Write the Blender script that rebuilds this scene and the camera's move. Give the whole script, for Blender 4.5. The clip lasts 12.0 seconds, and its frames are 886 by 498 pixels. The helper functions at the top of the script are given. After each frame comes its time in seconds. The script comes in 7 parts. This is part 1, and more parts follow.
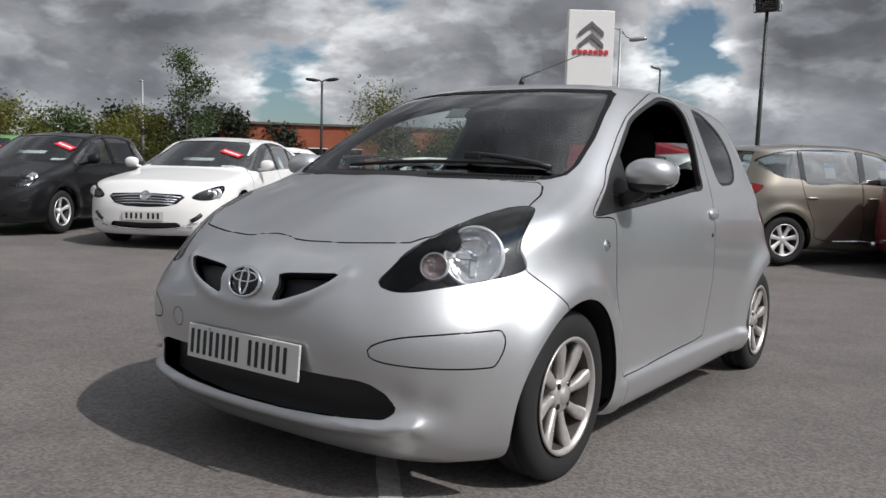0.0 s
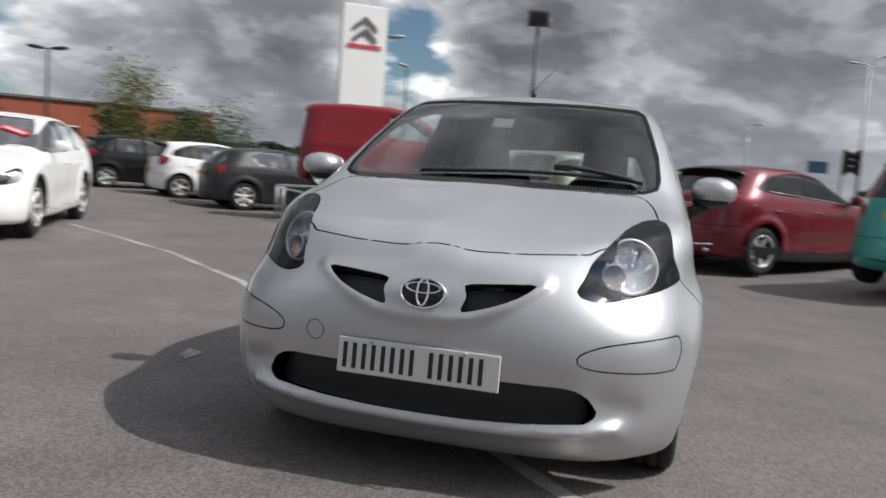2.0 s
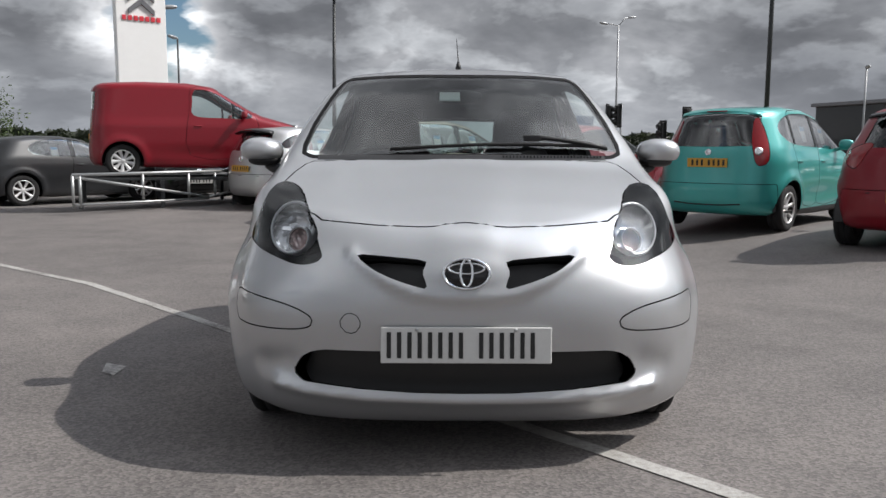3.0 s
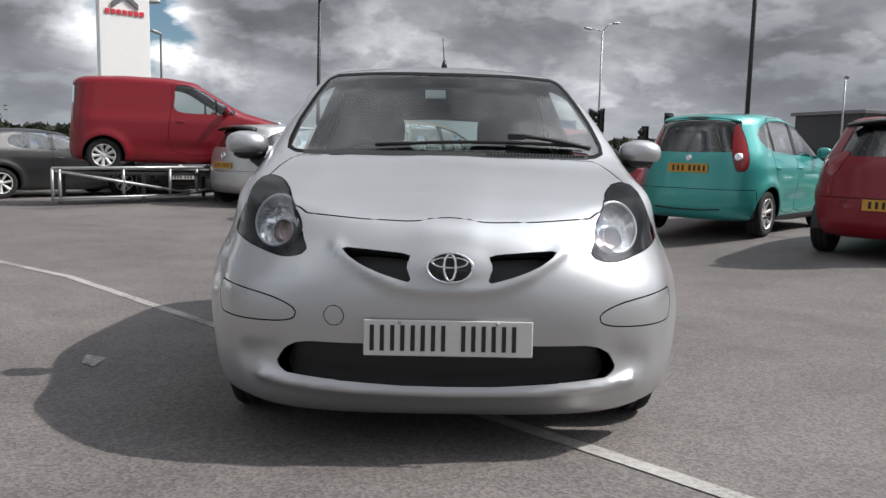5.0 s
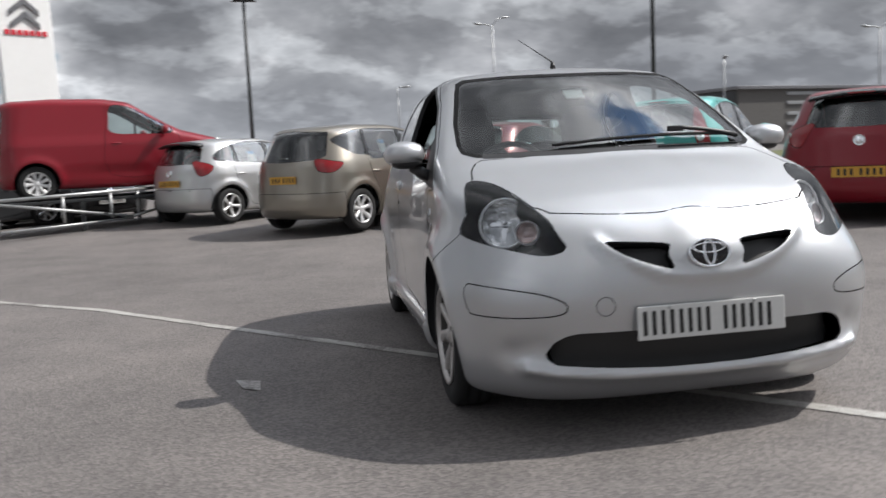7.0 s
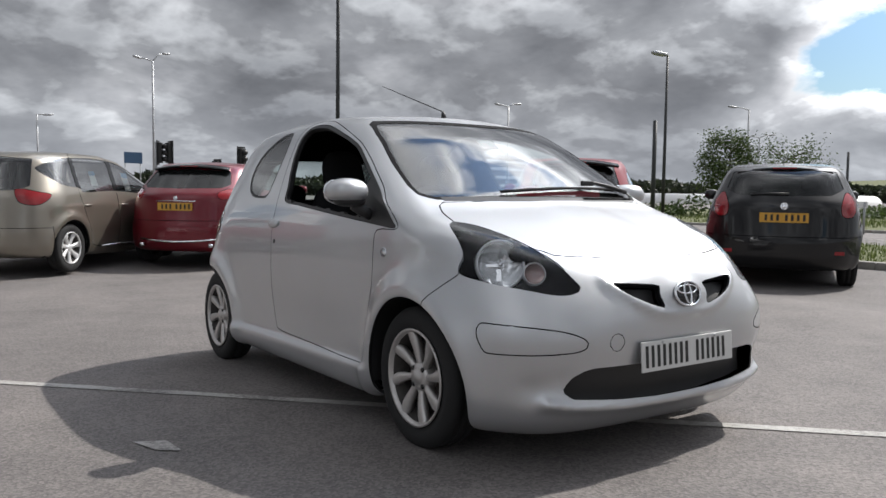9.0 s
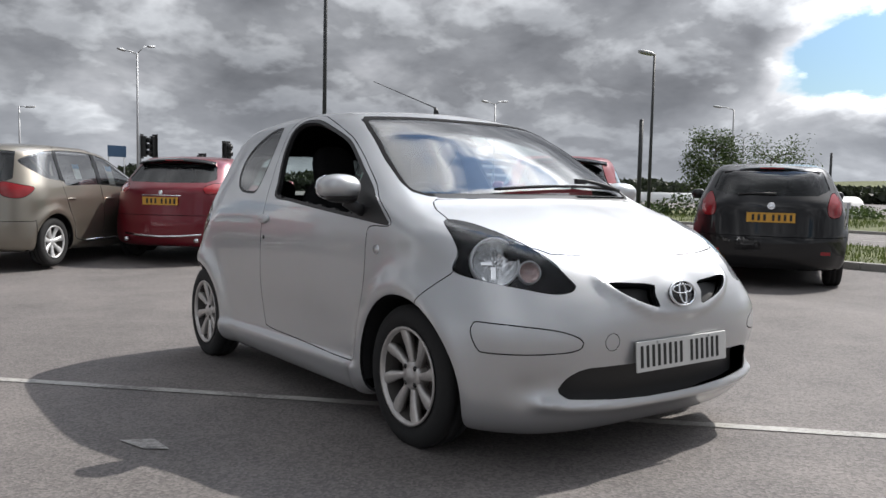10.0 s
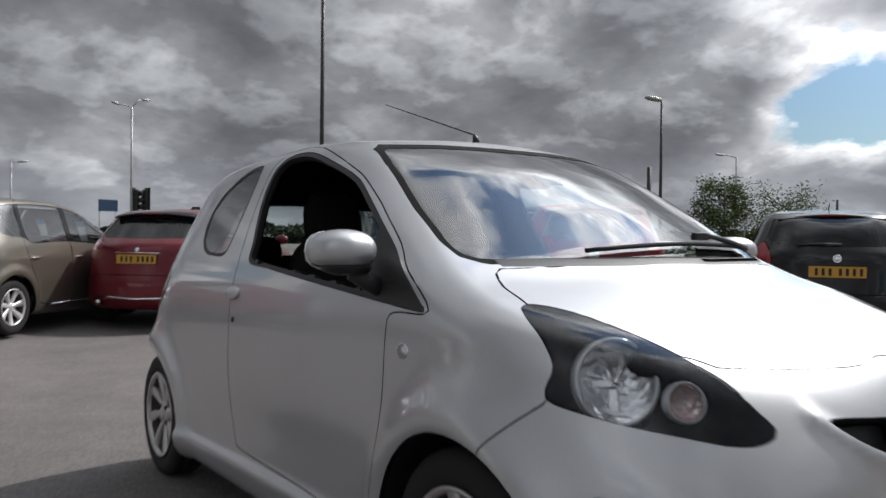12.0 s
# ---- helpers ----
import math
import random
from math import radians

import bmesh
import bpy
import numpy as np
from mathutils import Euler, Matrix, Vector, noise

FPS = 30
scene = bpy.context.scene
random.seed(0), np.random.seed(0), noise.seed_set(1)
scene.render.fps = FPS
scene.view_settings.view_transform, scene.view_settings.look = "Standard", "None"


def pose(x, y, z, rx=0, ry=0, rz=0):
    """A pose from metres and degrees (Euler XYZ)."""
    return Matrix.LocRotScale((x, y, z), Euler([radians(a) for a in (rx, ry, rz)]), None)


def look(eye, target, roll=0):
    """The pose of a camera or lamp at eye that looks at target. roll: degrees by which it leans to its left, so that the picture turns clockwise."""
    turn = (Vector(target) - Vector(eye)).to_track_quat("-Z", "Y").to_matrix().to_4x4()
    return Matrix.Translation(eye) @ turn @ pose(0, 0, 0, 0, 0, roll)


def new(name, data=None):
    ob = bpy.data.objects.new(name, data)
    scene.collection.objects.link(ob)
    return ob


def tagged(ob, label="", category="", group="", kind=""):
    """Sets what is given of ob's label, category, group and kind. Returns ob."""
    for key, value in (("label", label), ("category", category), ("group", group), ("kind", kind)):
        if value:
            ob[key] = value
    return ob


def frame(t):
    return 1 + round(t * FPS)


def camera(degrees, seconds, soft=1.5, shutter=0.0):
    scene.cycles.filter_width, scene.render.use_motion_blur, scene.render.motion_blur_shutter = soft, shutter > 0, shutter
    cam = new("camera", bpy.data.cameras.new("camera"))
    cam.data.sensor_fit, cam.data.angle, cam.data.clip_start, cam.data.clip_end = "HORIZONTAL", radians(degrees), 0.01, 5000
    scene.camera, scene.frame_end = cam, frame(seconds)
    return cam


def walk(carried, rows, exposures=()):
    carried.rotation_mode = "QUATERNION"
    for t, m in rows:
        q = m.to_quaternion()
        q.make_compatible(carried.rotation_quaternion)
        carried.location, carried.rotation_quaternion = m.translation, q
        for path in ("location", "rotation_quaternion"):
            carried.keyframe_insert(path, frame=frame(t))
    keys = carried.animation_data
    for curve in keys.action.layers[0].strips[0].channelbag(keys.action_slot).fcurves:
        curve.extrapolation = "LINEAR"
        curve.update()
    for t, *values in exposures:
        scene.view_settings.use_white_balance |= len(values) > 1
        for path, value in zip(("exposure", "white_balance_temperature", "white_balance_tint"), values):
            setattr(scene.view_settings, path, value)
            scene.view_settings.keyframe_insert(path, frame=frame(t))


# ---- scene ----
cam = camera(58.2, 12.0, soft=1.5, shutter=0.5)
# The lot falls slightly from the nose of the hatchback to its tail.
SLOPE = -1.7
STAND = Matrix.Translation((0, -1, 0)) @ pose(0, 0, 0, SLOPE) @ Matrix.Translation((0, 1, 0))
PATH = [
    (0, (1.93, -3.316, 0.929), (0.767, -1.695, 0.781), 2.5),
    (0.5, (1.909, -3.353, 0.923), (0.729, -1.745, 0.773), 3.0),
    (1, (1.631, -3.616, 0.915), (0.554, -1.936, 0.784), 5.0),
    (1.5, (1.222, -3.784, 0.936), (0.295, -2.017, 0.791), 4.4),
    (2, (0.701, -3.98, 0.919), (0.161, -2.059, 0.785), 4.4),
    (2.5, (0.22, -4.043, 0.906), (0.028, -2.062, 0.707), 0.9),
    (3, (-0.069, -4.061, 0.921), (-0.071, -2.07, 0.732), 0.2),
    (5, (-0.077, -4.089, 0.9), (-0.032, -2.098, 0.716), 1.3),
    (5.5, (-0.073, -4.091, 0.902), (-0.022, -2.101, 0.71), -0.5),
    (6, (-0.246, -4.118, 0.897), (-0.161, -2.126, 0.734), 0.9),
    (6.5, (-0.678, -4.19, 0.897), (-0.489, -2.205, 0.756), -1.1),
    (7, (-1.266, -4.106, 0.925), (-0.957, -2.139, 0.736), -3.2),
    (7.5, (-1.797, -3.974, 0.905), (-1.114, -2.102, 0.735), -4.6),
    (9.5, (-2.471, -3.582, 0.936), (-1.319, -1.95, 0.838), 0.3),
    (10, (-2.459, -3.578, 0.933), (-1.301, -1.951, 0.83), 0.3),
    (10.5, (-2.459, -3.564, 0.93), (-1.31, -1.93, 0.826), 0.4),
    (11, (-2.37, -3.398, 0.914), (-1.257, -1.74, 0.808), -0.3),
    (11.5, (-2.151, -2.986, 0.976), (-1.027, -1.332, 0.947), 1.2),
    (12, (-1.877, -2.452, 0.994), (-0.712, -0.826, 1.019), -0.3),
]
walk(cam, [(t, STAND @ look(eye, target, roll)) for t, eye, target, roll in PATH], [(0.0, -0.10), (1.0, -0.06), (2.0, 0.06), (3.2, 0.24), (5.5, 0.29), (7.0, 0.34), (9.5, 0.42), (10.5, 0.44), (11.4, 0.38), (12.0, 0.0)])


# ---- light ----
SUN_DIR = Vector((1.0, 0.07, 1.07)).normalized()
sun_data = bpy.data.lights.new("sun", "SUN")
sun_data.energy, sun_data.angle, sun_data.color = 3.6, radians(0.6), (1.0, 0.955, 0.905)
sun = new("sun", sun_data)
sun.matrix_world = look(SUN_DIR * 60, (0, 0, 0))


class Nodes:
    """A small helper to wire shader nodes."""

    def __init__(self, tree):
        self.tree = tree
        tree.nodes.clear()

    def add(self, kind, inputs=(), **values):
        node = self.tree.nodes.new(kind)
        for key, value in values.items():
            setattr(node, key, value)
        for key, value in dict(inputs).items():
            if isinstance(value, bpy.types.NodeSocket):
                self.tree.links.new(value, node.inputs[key])
            else:
                node.inputs[key].default_value = value
        return node

    def math(self, op, a, b=0.0, c=0.0, clamp=False):
        return self.add("ShaderNodeMath", {0: a, 1: b, 2: c}, operation=op, use_clamp=clamp).outputs[0]

    def ramp(self, fac, stops, mode="LINEAR"):
        node = self.add("ShaderNodeValToRGB", {"Fac": fac})
        node.color_ramp.interpolation = mode
        els = node.color_ramp.elements
        while len(els) < len(stops):
            els.new(0.5)
        for el, (at, colour) in zip(els, stops):
            el.position = at
            el.color = (*colour, 1) if len(colour) == 3 else colour
        return node.outputs["Color"]

    def noise(self, vector, scale, detail=4.0, rough=0.55, distort=0.0):
        return self.add("ShaderNodeTexNoise", {"Vector": vector, "Scale": scale, "Detail": detail, "Roughness": rough, "Distortion": distort}).outputs["Fac"]

    def mix(self, fac, a, b, blend="MIX"):
        node = self.add("ShaderNodeMix", {"Factor": fac}, data_type="RGBA", blend_type=blend)
        for key, value in ((6, a), (7, b)):
            if isinstance(value, bpy.types.NodeSocket):
                self.tree.links.new(value, node.inputs[key])
            else:
                node.inputs[key].default_value = (*value, 1) if len(value) == 3 else value
        return node.outputs[2]


world = bpy.data.worlds.new("sky")
scene.world = world
world.use_nodes = True
w = Nodes(world.node_tree)
direction = w.add("ShaderNodeTexCoord").outputs["Generated"]
sky = w.add("ShaderNodeTexSky", sky_type="NISHITA", sun_disc=False, sun_elevation=radians(45), sun_rotation=radians(93), air_density=1.0, dust_density=0.6)
blue = w.add("ShaderNodeVectorMath", {0: sky.outputs[0], 1: (0.052, 0.060, 0.064)}, operation="MULTIPLY").outputs[0]
# A broken layer of cumulus, flattened towards the horizon: grey beneath, pale at its lit edges.
parts = w.add("ShaderNodeSeparateXYZ", {0: direction})
height = w.math("MAXIMUM", parts.outputs[2], 0.0)
plane = w.add("ShaderNodeCombineXYZ", {0: parts.outputs[0], 1: parts.outputs[1], 2: 0.0}).outputs[0]
layer = w.add("ShaderNodeVectorMath", {0: plane, 3: w.math("DIVIDE", 1.0, w.math("ADD", height, 0.40))}, operation="SCALE").outputs[0]


def heaps(vector):
    """Billowing cloud: rounded cells broken up by noise."""
    cell = w.add("ShaderNodeTexVoronoi", {"Vector": vector, "Scale": 4.6, "Detail": 3.5, "Roughness": 0.55, "Lacunarity": 2.3, "Smoothness": 0.6}, feature="SMOOTH_F1", normalize=True).outputs["Distance"]
    return w.math("ADD", w.math("MULTIPLY", w.noise(vector, 3.3, 6.0, 0.52, 0.25), 0.62), w.math("MULTIPLY", w.math("SUBTRACT", 0.75, cell), 0.42))


puff = heaps(layer)
big = w.noise(layer, 1.15, 2.0, 0.5, 0.3)
body = w.math("ADD", w.math("MULTIPLY", big, 0.46), w.math("MULTIPLY", puff, 0.54))
body = w.math("ADD", w.math("MULTIPLY", w.math("SUBTRACT", body, 0.50), 1.5), 0.50)
# Gaps of open sky, and some thicker banks.
gaps = 0.0
for bearing, rise, size, deep in ((-47.6, 4.5, 5.0, 0.22), (-19.5, 6.5, 4.5, 0.24), (62, 9.0, 3.6, 0.30), (58, 52, 13, 0.13), (84, 62, 12, 0.14), (80, 34, 12, 0.10), (30, 15, 15, -0.10), (52, 17, 9, -0.08), (-62, 9, 12, 0.06), (-30, 11, 6, -0.06), (150, 30, 14, 0.12), (-120, 35, 16, 0.12)):
    b, r = radians(bearing), radians(rise)
    spot = w.add("ShaderNodeVectorMath", {0: direction, 1: (math.sin(b) * math.cos(r), math.cos(b) * math.cos(r), math.sin(r))}, operation="DISTANCE").outputs["Value"]
    near = w.math("SUBTRACT", 1.0, w.math("DIVIDE", spot, radians(size) * 1.6), clamp=True)
    gaps = w.math("ADD", gaps, w.math("MULTIPLY", near, deep))
body = w.math("SUBTRACT", body, gaps)
cover = w.ramp(body, [(0.30, (0, 0, 0)), (0.36, (1, 1, 1))])
shade = w.ramp(body, [(0.33, (0.72, 0.73, 0.75)), (0.40, (0.44, 0.45, 0.475)), (0.47, (0.255, 0.265, 0.285)), (0.54, (0.165, 0.172, 0.188)), (0.64, (0.112, 0.118, 0.132))])
# Each heap is lit from above and from the sun's side: paler where the next heap that way is thinner.
above = w.add("ShaderNodeVectorMath", {0: layer, 1: (0.955, 0.955, 1.0), 2: (0.035, 0.0, 0.0)}, operation="MULTIPLY_ADD").outputs[0]
rim = w.math("SUBTRACT", puff, heaps(above))
lights = w.ramp(w.math("ADD", rim, 0.5), [(0.42, (0.74, 0.745, 0.76)), (0.50, (0.98, 0.98, 0.985)), (0.57, (1.9, 1.9, 1.87))])
shade = w.mix(1.0, shade, lights, "MULTIPLY")
# Haze brightens the cloud low down.
low = w.math("SUBTRACT", 1.0, w.math("MULTIPLY", height, 8.0), clamp=True)
shade = w.mix(w.math("MULTIPLY", low, 0.45), shade, (0.40, 0.425, 0.47))
cloudy = w.mix(cover, blue, shade)
# Thinner, sunlit cloud overhead and round the sun.
toward = w.add("ShaderNodeVectorMath", {0: direction, 1: tuple(SUN_DIR)}, operation="DOT_PRODUCT").outputs["Value"]
glow = w.math("POWER", w.math("MAXIMUM", toward, 0.0), 9.0)
high = w.ramp(height, [(0.32, (0, 0, 0)), (0.85, (1, 1, 1))])
gain = w.math("ADD", 1.0, w.math("ADD", w.math("MULTIPLY", glow, 6.0), w.math("MULTIPLY", high, 0.5)))
cloudy = w.add("ShaderNodeVectorMath", {0: cloudy, 3: gain}, operation="SCALE").outputs[0]
back = w.add("ShaderNodeBackground", {"Color": cloudy, "Strength": 1.0})
w.add("ShaderNodeOutputWorld", {"Surface": back.outputs[0]})
scene.view_settings.exposure = 0.06


# ---- materials ----
def material(name):
    mat = bpy.data.materials.new(name)
    mat.use_nodes = True
    return mat, Nodes(mat.node_tree)


def finish(mat, n, bsdf):
    n.add("ShaderNodeOutputMaterial", {"Surface": bsdf.outputs[0]})
    return mat


def simple(name, colour, rough=0.5, metal=0.0, grain=60.0, vary=0.15, bump=0.0, coat=0.0, scale2=4.0, spec=0.5):
    """A plain surface with two scales of variation."""
    mat, n = material(name)
    at = n.add("ShaderNodeTexCoord").outputs["Object"]
    fine, wide = n.noise(at, grain, 5.0), n.noise(at, scale2, 3.0)
    mixed = n.math("ADD", n.math("MULTIPLY", fine, 0.5), n.math("MULTIPLY", wide, 0.5))
    dark = tuple(c * (1 - vary) for c in colour)
    light = tuple(min(1.0, c * (1 + vary)) for c in colour)
    col = n.ramp(mixed, [(0.3, dark), (0.7, light)])
    bsdf = n.add("ShaderNodeBsdfPrincipled", {"Base Color": col, "Metallic": metal, "Coat Weight": coat, "Coat Roughness": 0.05, "Specular IOR Level": spec,
                                              "Roughness": n.math("ADD", rough - 0.06, n.math("MULTIPLY", wide, 0.12))})
    if bump:
        n.tree.links.new(n.add("ShaderNodeBump", {"Height": fine, "Strength": bump, "Distance": 0.004}).outputs[0], bsdf.inputs["Normal"])
    return finish(mat, n, bsdf)


def car_paint(name, colour, metal=0.0, rough=0.35, dirt=0.25, coat=0.8):
    """Lacquered paint: flakes under a clear coat, with a thin uneven film of road dust."""
    mat, n = material(name)
    at = n.add("ShaderNodeTexCoord").outputs["Object"]
    flake = n.add("ShaderNodeTexVoronoi", {"Vector": at, "Scale": 900.0}).outputs["Color"]
    base = n.mix(0.10 if metal else 0.0, colour, flake, "OVERLAY")
    film = n.noise(at, 3.0, 6.0, 0.6)
    dusty = n.mix(n.math("MULTIPLY", n.ramp(film, [(0.42, (0, 0, 0)), (0.8, (1, 1, 1))]), dirt), base, (0.32, 0.30, 0.27))
    bsdf = n.add("ShaderNodeBsdfPrincipled", {"Base Color": dusty, "Metallic": metal, "Coat Weight": coat,
                                              "Coat Roughness": n.math("ADD", 0.01, n.math("MULTIPLY", film, 0.05)), "Roughness": rough if metal else 0.5,
                                              "Specular IOR Level": 0.5 if metal else 0.15})
    return finish(mat, n, bsdf)


def glass(name, tint=(0.75, 0.85, 0.82), opacity=0.0, gloss_by=1.5):
    """A thin pane: what is behind shows through, more mirror-like at a shallow angle."""
    mat, n = material(name)
    at = n.add("ShaderNodeTexCoord").outputs["Object"]
    smear = n.noise(at, 5.0, 5.0)
    clear = n.add("ShaderNodeBsdfTransparent", {"Color": (*tint, 1)})
    gloss = n.add("ShaderNodeBsdfGlossy", {"Color": (1, 1, 1, 1), "Roughness": n.math("MULTIPLY", smear, 0.03)})
    fres = n.add("ShaderNodeFresnel", {"IOR": 1.52}).outputs[0]
    both = n.add("ShaderNodeMixShader", {0: n.math("MULTIPLY", fres, gloss_by, clamp=True), 1: clear.outputs[0], 2: gloss.outputs[0]})
    if opacity:
        film = n.add("ShaderNodeBsdfDiffuse", {"Color": (0.02, 0.022, 0.022, 1)})
        both = n.add("ShaderNodeMixShader", {0: opacity, 1: both.outputs[0], 2: film.outputs[0]})
    return finish(mat, n, both)


SILVER = car_paint("silver paint", (0.52, 0.53, 0.545), 0.70, 0.40, 0.12, 1.0)
GLASS = glass("windscreen glass", (0.80, 0.89, 0.86), gloss_by=1.4)
LAMP_GLASS = glass("clear lamp lens", (0.95, 0.96, 0.97), gloss_by=0.9)
DARK_TINT = glass("dark privacy glass", (0.22, 0.25, 0.25), 0.5)
TINTED = glass("tinted car glass", (0.84, 0.91, 0.89), 0.0, 2.4)
RUBBER = simple("tyre rubber", (0.012, 0.012, 0.0125), 0.85, 0, 180, 0.35, 0.4)
BLACK = simple("black plastic", (0.016, 0.016, 0.017), 0.48, 0, 300, 0.25, 0.15)
GLOSS_BLACK = simple("gloss black", (0.008, 0.008, 0.009), 0.12, 0, 80, 0.2)
INNER = simple("dark car trim", (0.014, 0.014, 0.015), 0.85, 0, 60, 0.25, spec=0.12)
SEAT_CLOTH = simple("seat cloth", (0.016, 0.016, 0.017), 0.95, 0, 60, 0.3, spec=0.08)
CHROME = simple("chrome", (0.82, 0.83, 0.85), 0.08, 1.0, 40, 0.05)
ALLOY = simple("painted alloy", (0.52, 0.50, 0.485), 0.36, 0.6, 50, 0.16)
BRIGHT_ALLOY = simple("bright wheel silver", (0.70, 0.70, 0.70), 0.3, 0.35, 50, 0.08)
REFLECTOR = simple("lamp reflector", (0.90, 0.91, 0.92), 0.24, 0.9, 60, 0.06)
# Much darker than the rim, behind the spokes.
WHEEL_DARK = simple("dusty dark wheel barrel", (0.055, 0.050, 0.047), 0.6, 0.2, 60, 0.3)
DISC = simple("brake disc steel", (0.11, 0.095, 0.085), 0.45, 0.7, 90, 0.3)
PLATE_WHITE = simple("white plate", (0.60, 0.60, 0.585), 0.4, 0, 90, 0.05)
PLATE_YELLOW = simple("yellow plate", (0.60, 0.32, 0.04), 0.5, 0, 90, 0.06)
PLATE_INK = simple("plate ink", (0.012, 0.012, 0.012), 0.5, 0, 90, 0.1)
AMBER_LENS = simple("pale indicator bowl", (0.62, 0.50, 0.48), 0.15, 0.85, 60, 0.15)
RING = simple("satin bright ring", (0.80, 0.81, 0.83), 0.32, 0.4, 60, 0.05)
RED_LENS = simple("red lamp lens", (0.24, 0.008, 0.012), 0.16, 0, 60, 0.35, coat=0.4)
PAPER = simple("white paper", (0.80, 0.81, 0.80), 0.7, 0, 30, 0.05)
# Blue darkened in the colour itself for the shade on a backlit sign.
SIGN_BLUE = simple("dark blue sign face", (0.03, 0.075, 0.15), 0.5, 0, 30, 0.1)
BLUE_INK = simple("blue print", (0.10, 0.35, 0.62), 0.6, 0, 30, 0.05)
RED_INK = simple("red print", (0.62, 0.03, 0.05), 0.6, 0, 30, 0.05)
GALV = simple("galvanised steel", (0.42, 0.43, 0.43), 0.45, 0.7, 40, 0.2)
DARK_POLE = simple("dark painted steel", (0.03, 0.033, 0.035), 0.5, 0.1, 40, 0.2)


def asphalt():
    mat, n = material("worn asphalt")
    at = n.add("ShaderNodeTexCoord").outputs["Object"]
    stone = n.add("ShaderNodeTexVoronoi", {"Vector": at, "Scale": 95.0})
    grit = n.noise(at, 160.0, 3.0, 0.6)
    patch = n.noise(at, 0.35, 6.0, 0.6, 0.4)
    stain = n.noise(at, 1.8, 5.0, 0.65)
    tone = n.math("ADD", n.math("MULTIPLY", patch, 0.55), n.math("MULTIPLY", stain, 0.45))
    base = n.ramp(tone, [(0.34, (0.094, 0.087, 0.085)), (0.50, (0.131, 0.121, 0.118)), (0.66, (0.172, 0.158, 0.152))])
    chips = n.ramp(stone.outputs["Color"], [(0.2, (0.70, 0.69, 0.68)), (0.8, (1.24, 1.22, 1.19))])
    col = n.mix(1.0, base, chips, "MULTIPLY")
    height = n.math("ADD", n.math("MULTIPLY", stone.outputs["Distance"], 0.7), n.math("MULTIPLY", grit, 0.5))
    bump = n.add("ShaderNodeBump", {"Height": height, "Strength": 0.42, "Distance": 0.006})
    bsdf = n.add("ShaderNodeBsdfPrincipled", {"Base Color": col, "Roughness": 0.85, "Normal": bump.outputs[0]})
    return finish(mat, n, bsdf)


def road_paint():
    """White paint rubbed through to the stone in places; also colours the sunlight patch."""
    mat, n = material("road paint")
    at = n.add("ShaderNodeTexCoord").outputs["Object"]
    wear = n.math("ADD", n.math("MULTIPLY", n.noise(at, 2.2, 4.0), 0.5), n.math("MULTIPLY", n.noise(at, 38.0, 6.0, 0.7), 0.5))
    col = n.ramp(wear, [(0.38, (0.42, 0.41, 0.39)), (0.50, (0.31, 0.30, 0.28)), (0.58, (0.165, 0.155, 0.15))])
    bump = n.add("ShaderNodeBump", {"Height": n.noise(at, 140.0, 3.0), "Strength": 0.6, "Distance": 0.004})
    return finish(mat, n, n.add("ShaderNodeBsdfPrincipled", {"Base Color": col, "Roughness": 0.85, "Normal": bump.outputs[0]}))


ASPHALT, WHITE_MARK = asphalt(), road_paint()


def leafy(name, dark, light, spread=1.0):
    """Leaves that differ from clump to clump."""
    mat, n = material(name)
    at = n.add("ShaderNodeTexCoord").outputs["Object"]
    each = n.add("ShaderNodeNewGeometry").outputs["Random Per Island"]
    tone = n.math("ADD", n.math("MULTIPLY", each, 0.6), n.math("MULTIPLY", n.noise(at, 0.8 / spread, 3.0), 0.4))
    col = n.ramp(tone, [(0.2, dark), (0.8, light)])
    leaf = n.add("ShaderNodeBsdfPrincipled", {"Base Color": col, "Roughness": 0.6})
    glow = n.add("ShaderNodeBsdfTranslucent", {"Color": col})
    return finish(mat, n, n.add("ShaderNodeMixShader", {0: 0.3, 1: leaf.outputs[0], 2: glow.outputs[0]}))


LEAF = leafy("green leaves", (0.030, 0.052, 0.014), (0.085, 0.125, 0.035))
LEAF_YELLOW = leafy("yellow-green leaves", (0.070, 0.080, 0.012), (0.17, 0.17, 0.03))
LEAF_RUST = leafy("rusty leaves", (0.10, 0.050, 0.015), (0.19, 0.12, 0.03))
LEAF_DARK = leafy("dark leaves", (0.014, 0.020, 0.012), (0.035, 0.045, 0.022))
BARK = simple("bark", (0.09, 0.075, 0.06), 0.9, 0, 30, 0.3, 0.8)
GRASS = leafy("verge grass", (0.055, 0.085, 0.018), (0.13, 0.16, 0.04))
TURF = simple("turf soil", (0.085, 0.095, 0.030), 0.95, 0, 20, 0.35, 0.6, scale2=1.5)
KERB = simple("concrete kerb", (0.30, 0.29, 0.27), 0.85, 0, 45, 0.2, 0.4)
SIGN_WHITE = simple("white sign face", (0.86, 0.86, 0.85), 0.35, 0, 10, 0.02)
CHEVRON_GREY = simple("brushed grey", (0.22, 0.22, 0.23), 0.35, 0.5, 30, 0.1)
BRICK = simple("red brickwork", (0.30, 0.085, 0.045), 0.85, 0, 8, 0.3, 0.4, scale2=0.6)
ROOFING = simple("grey roofing", (0.12, 0.115, 0.11), 0.8, 0, 10, 0.2)
PALE_STEEL = simple("pale lamp post steel", (0.36, 0.37, 0.38), 0.5, 0.5, 30, 0.15)


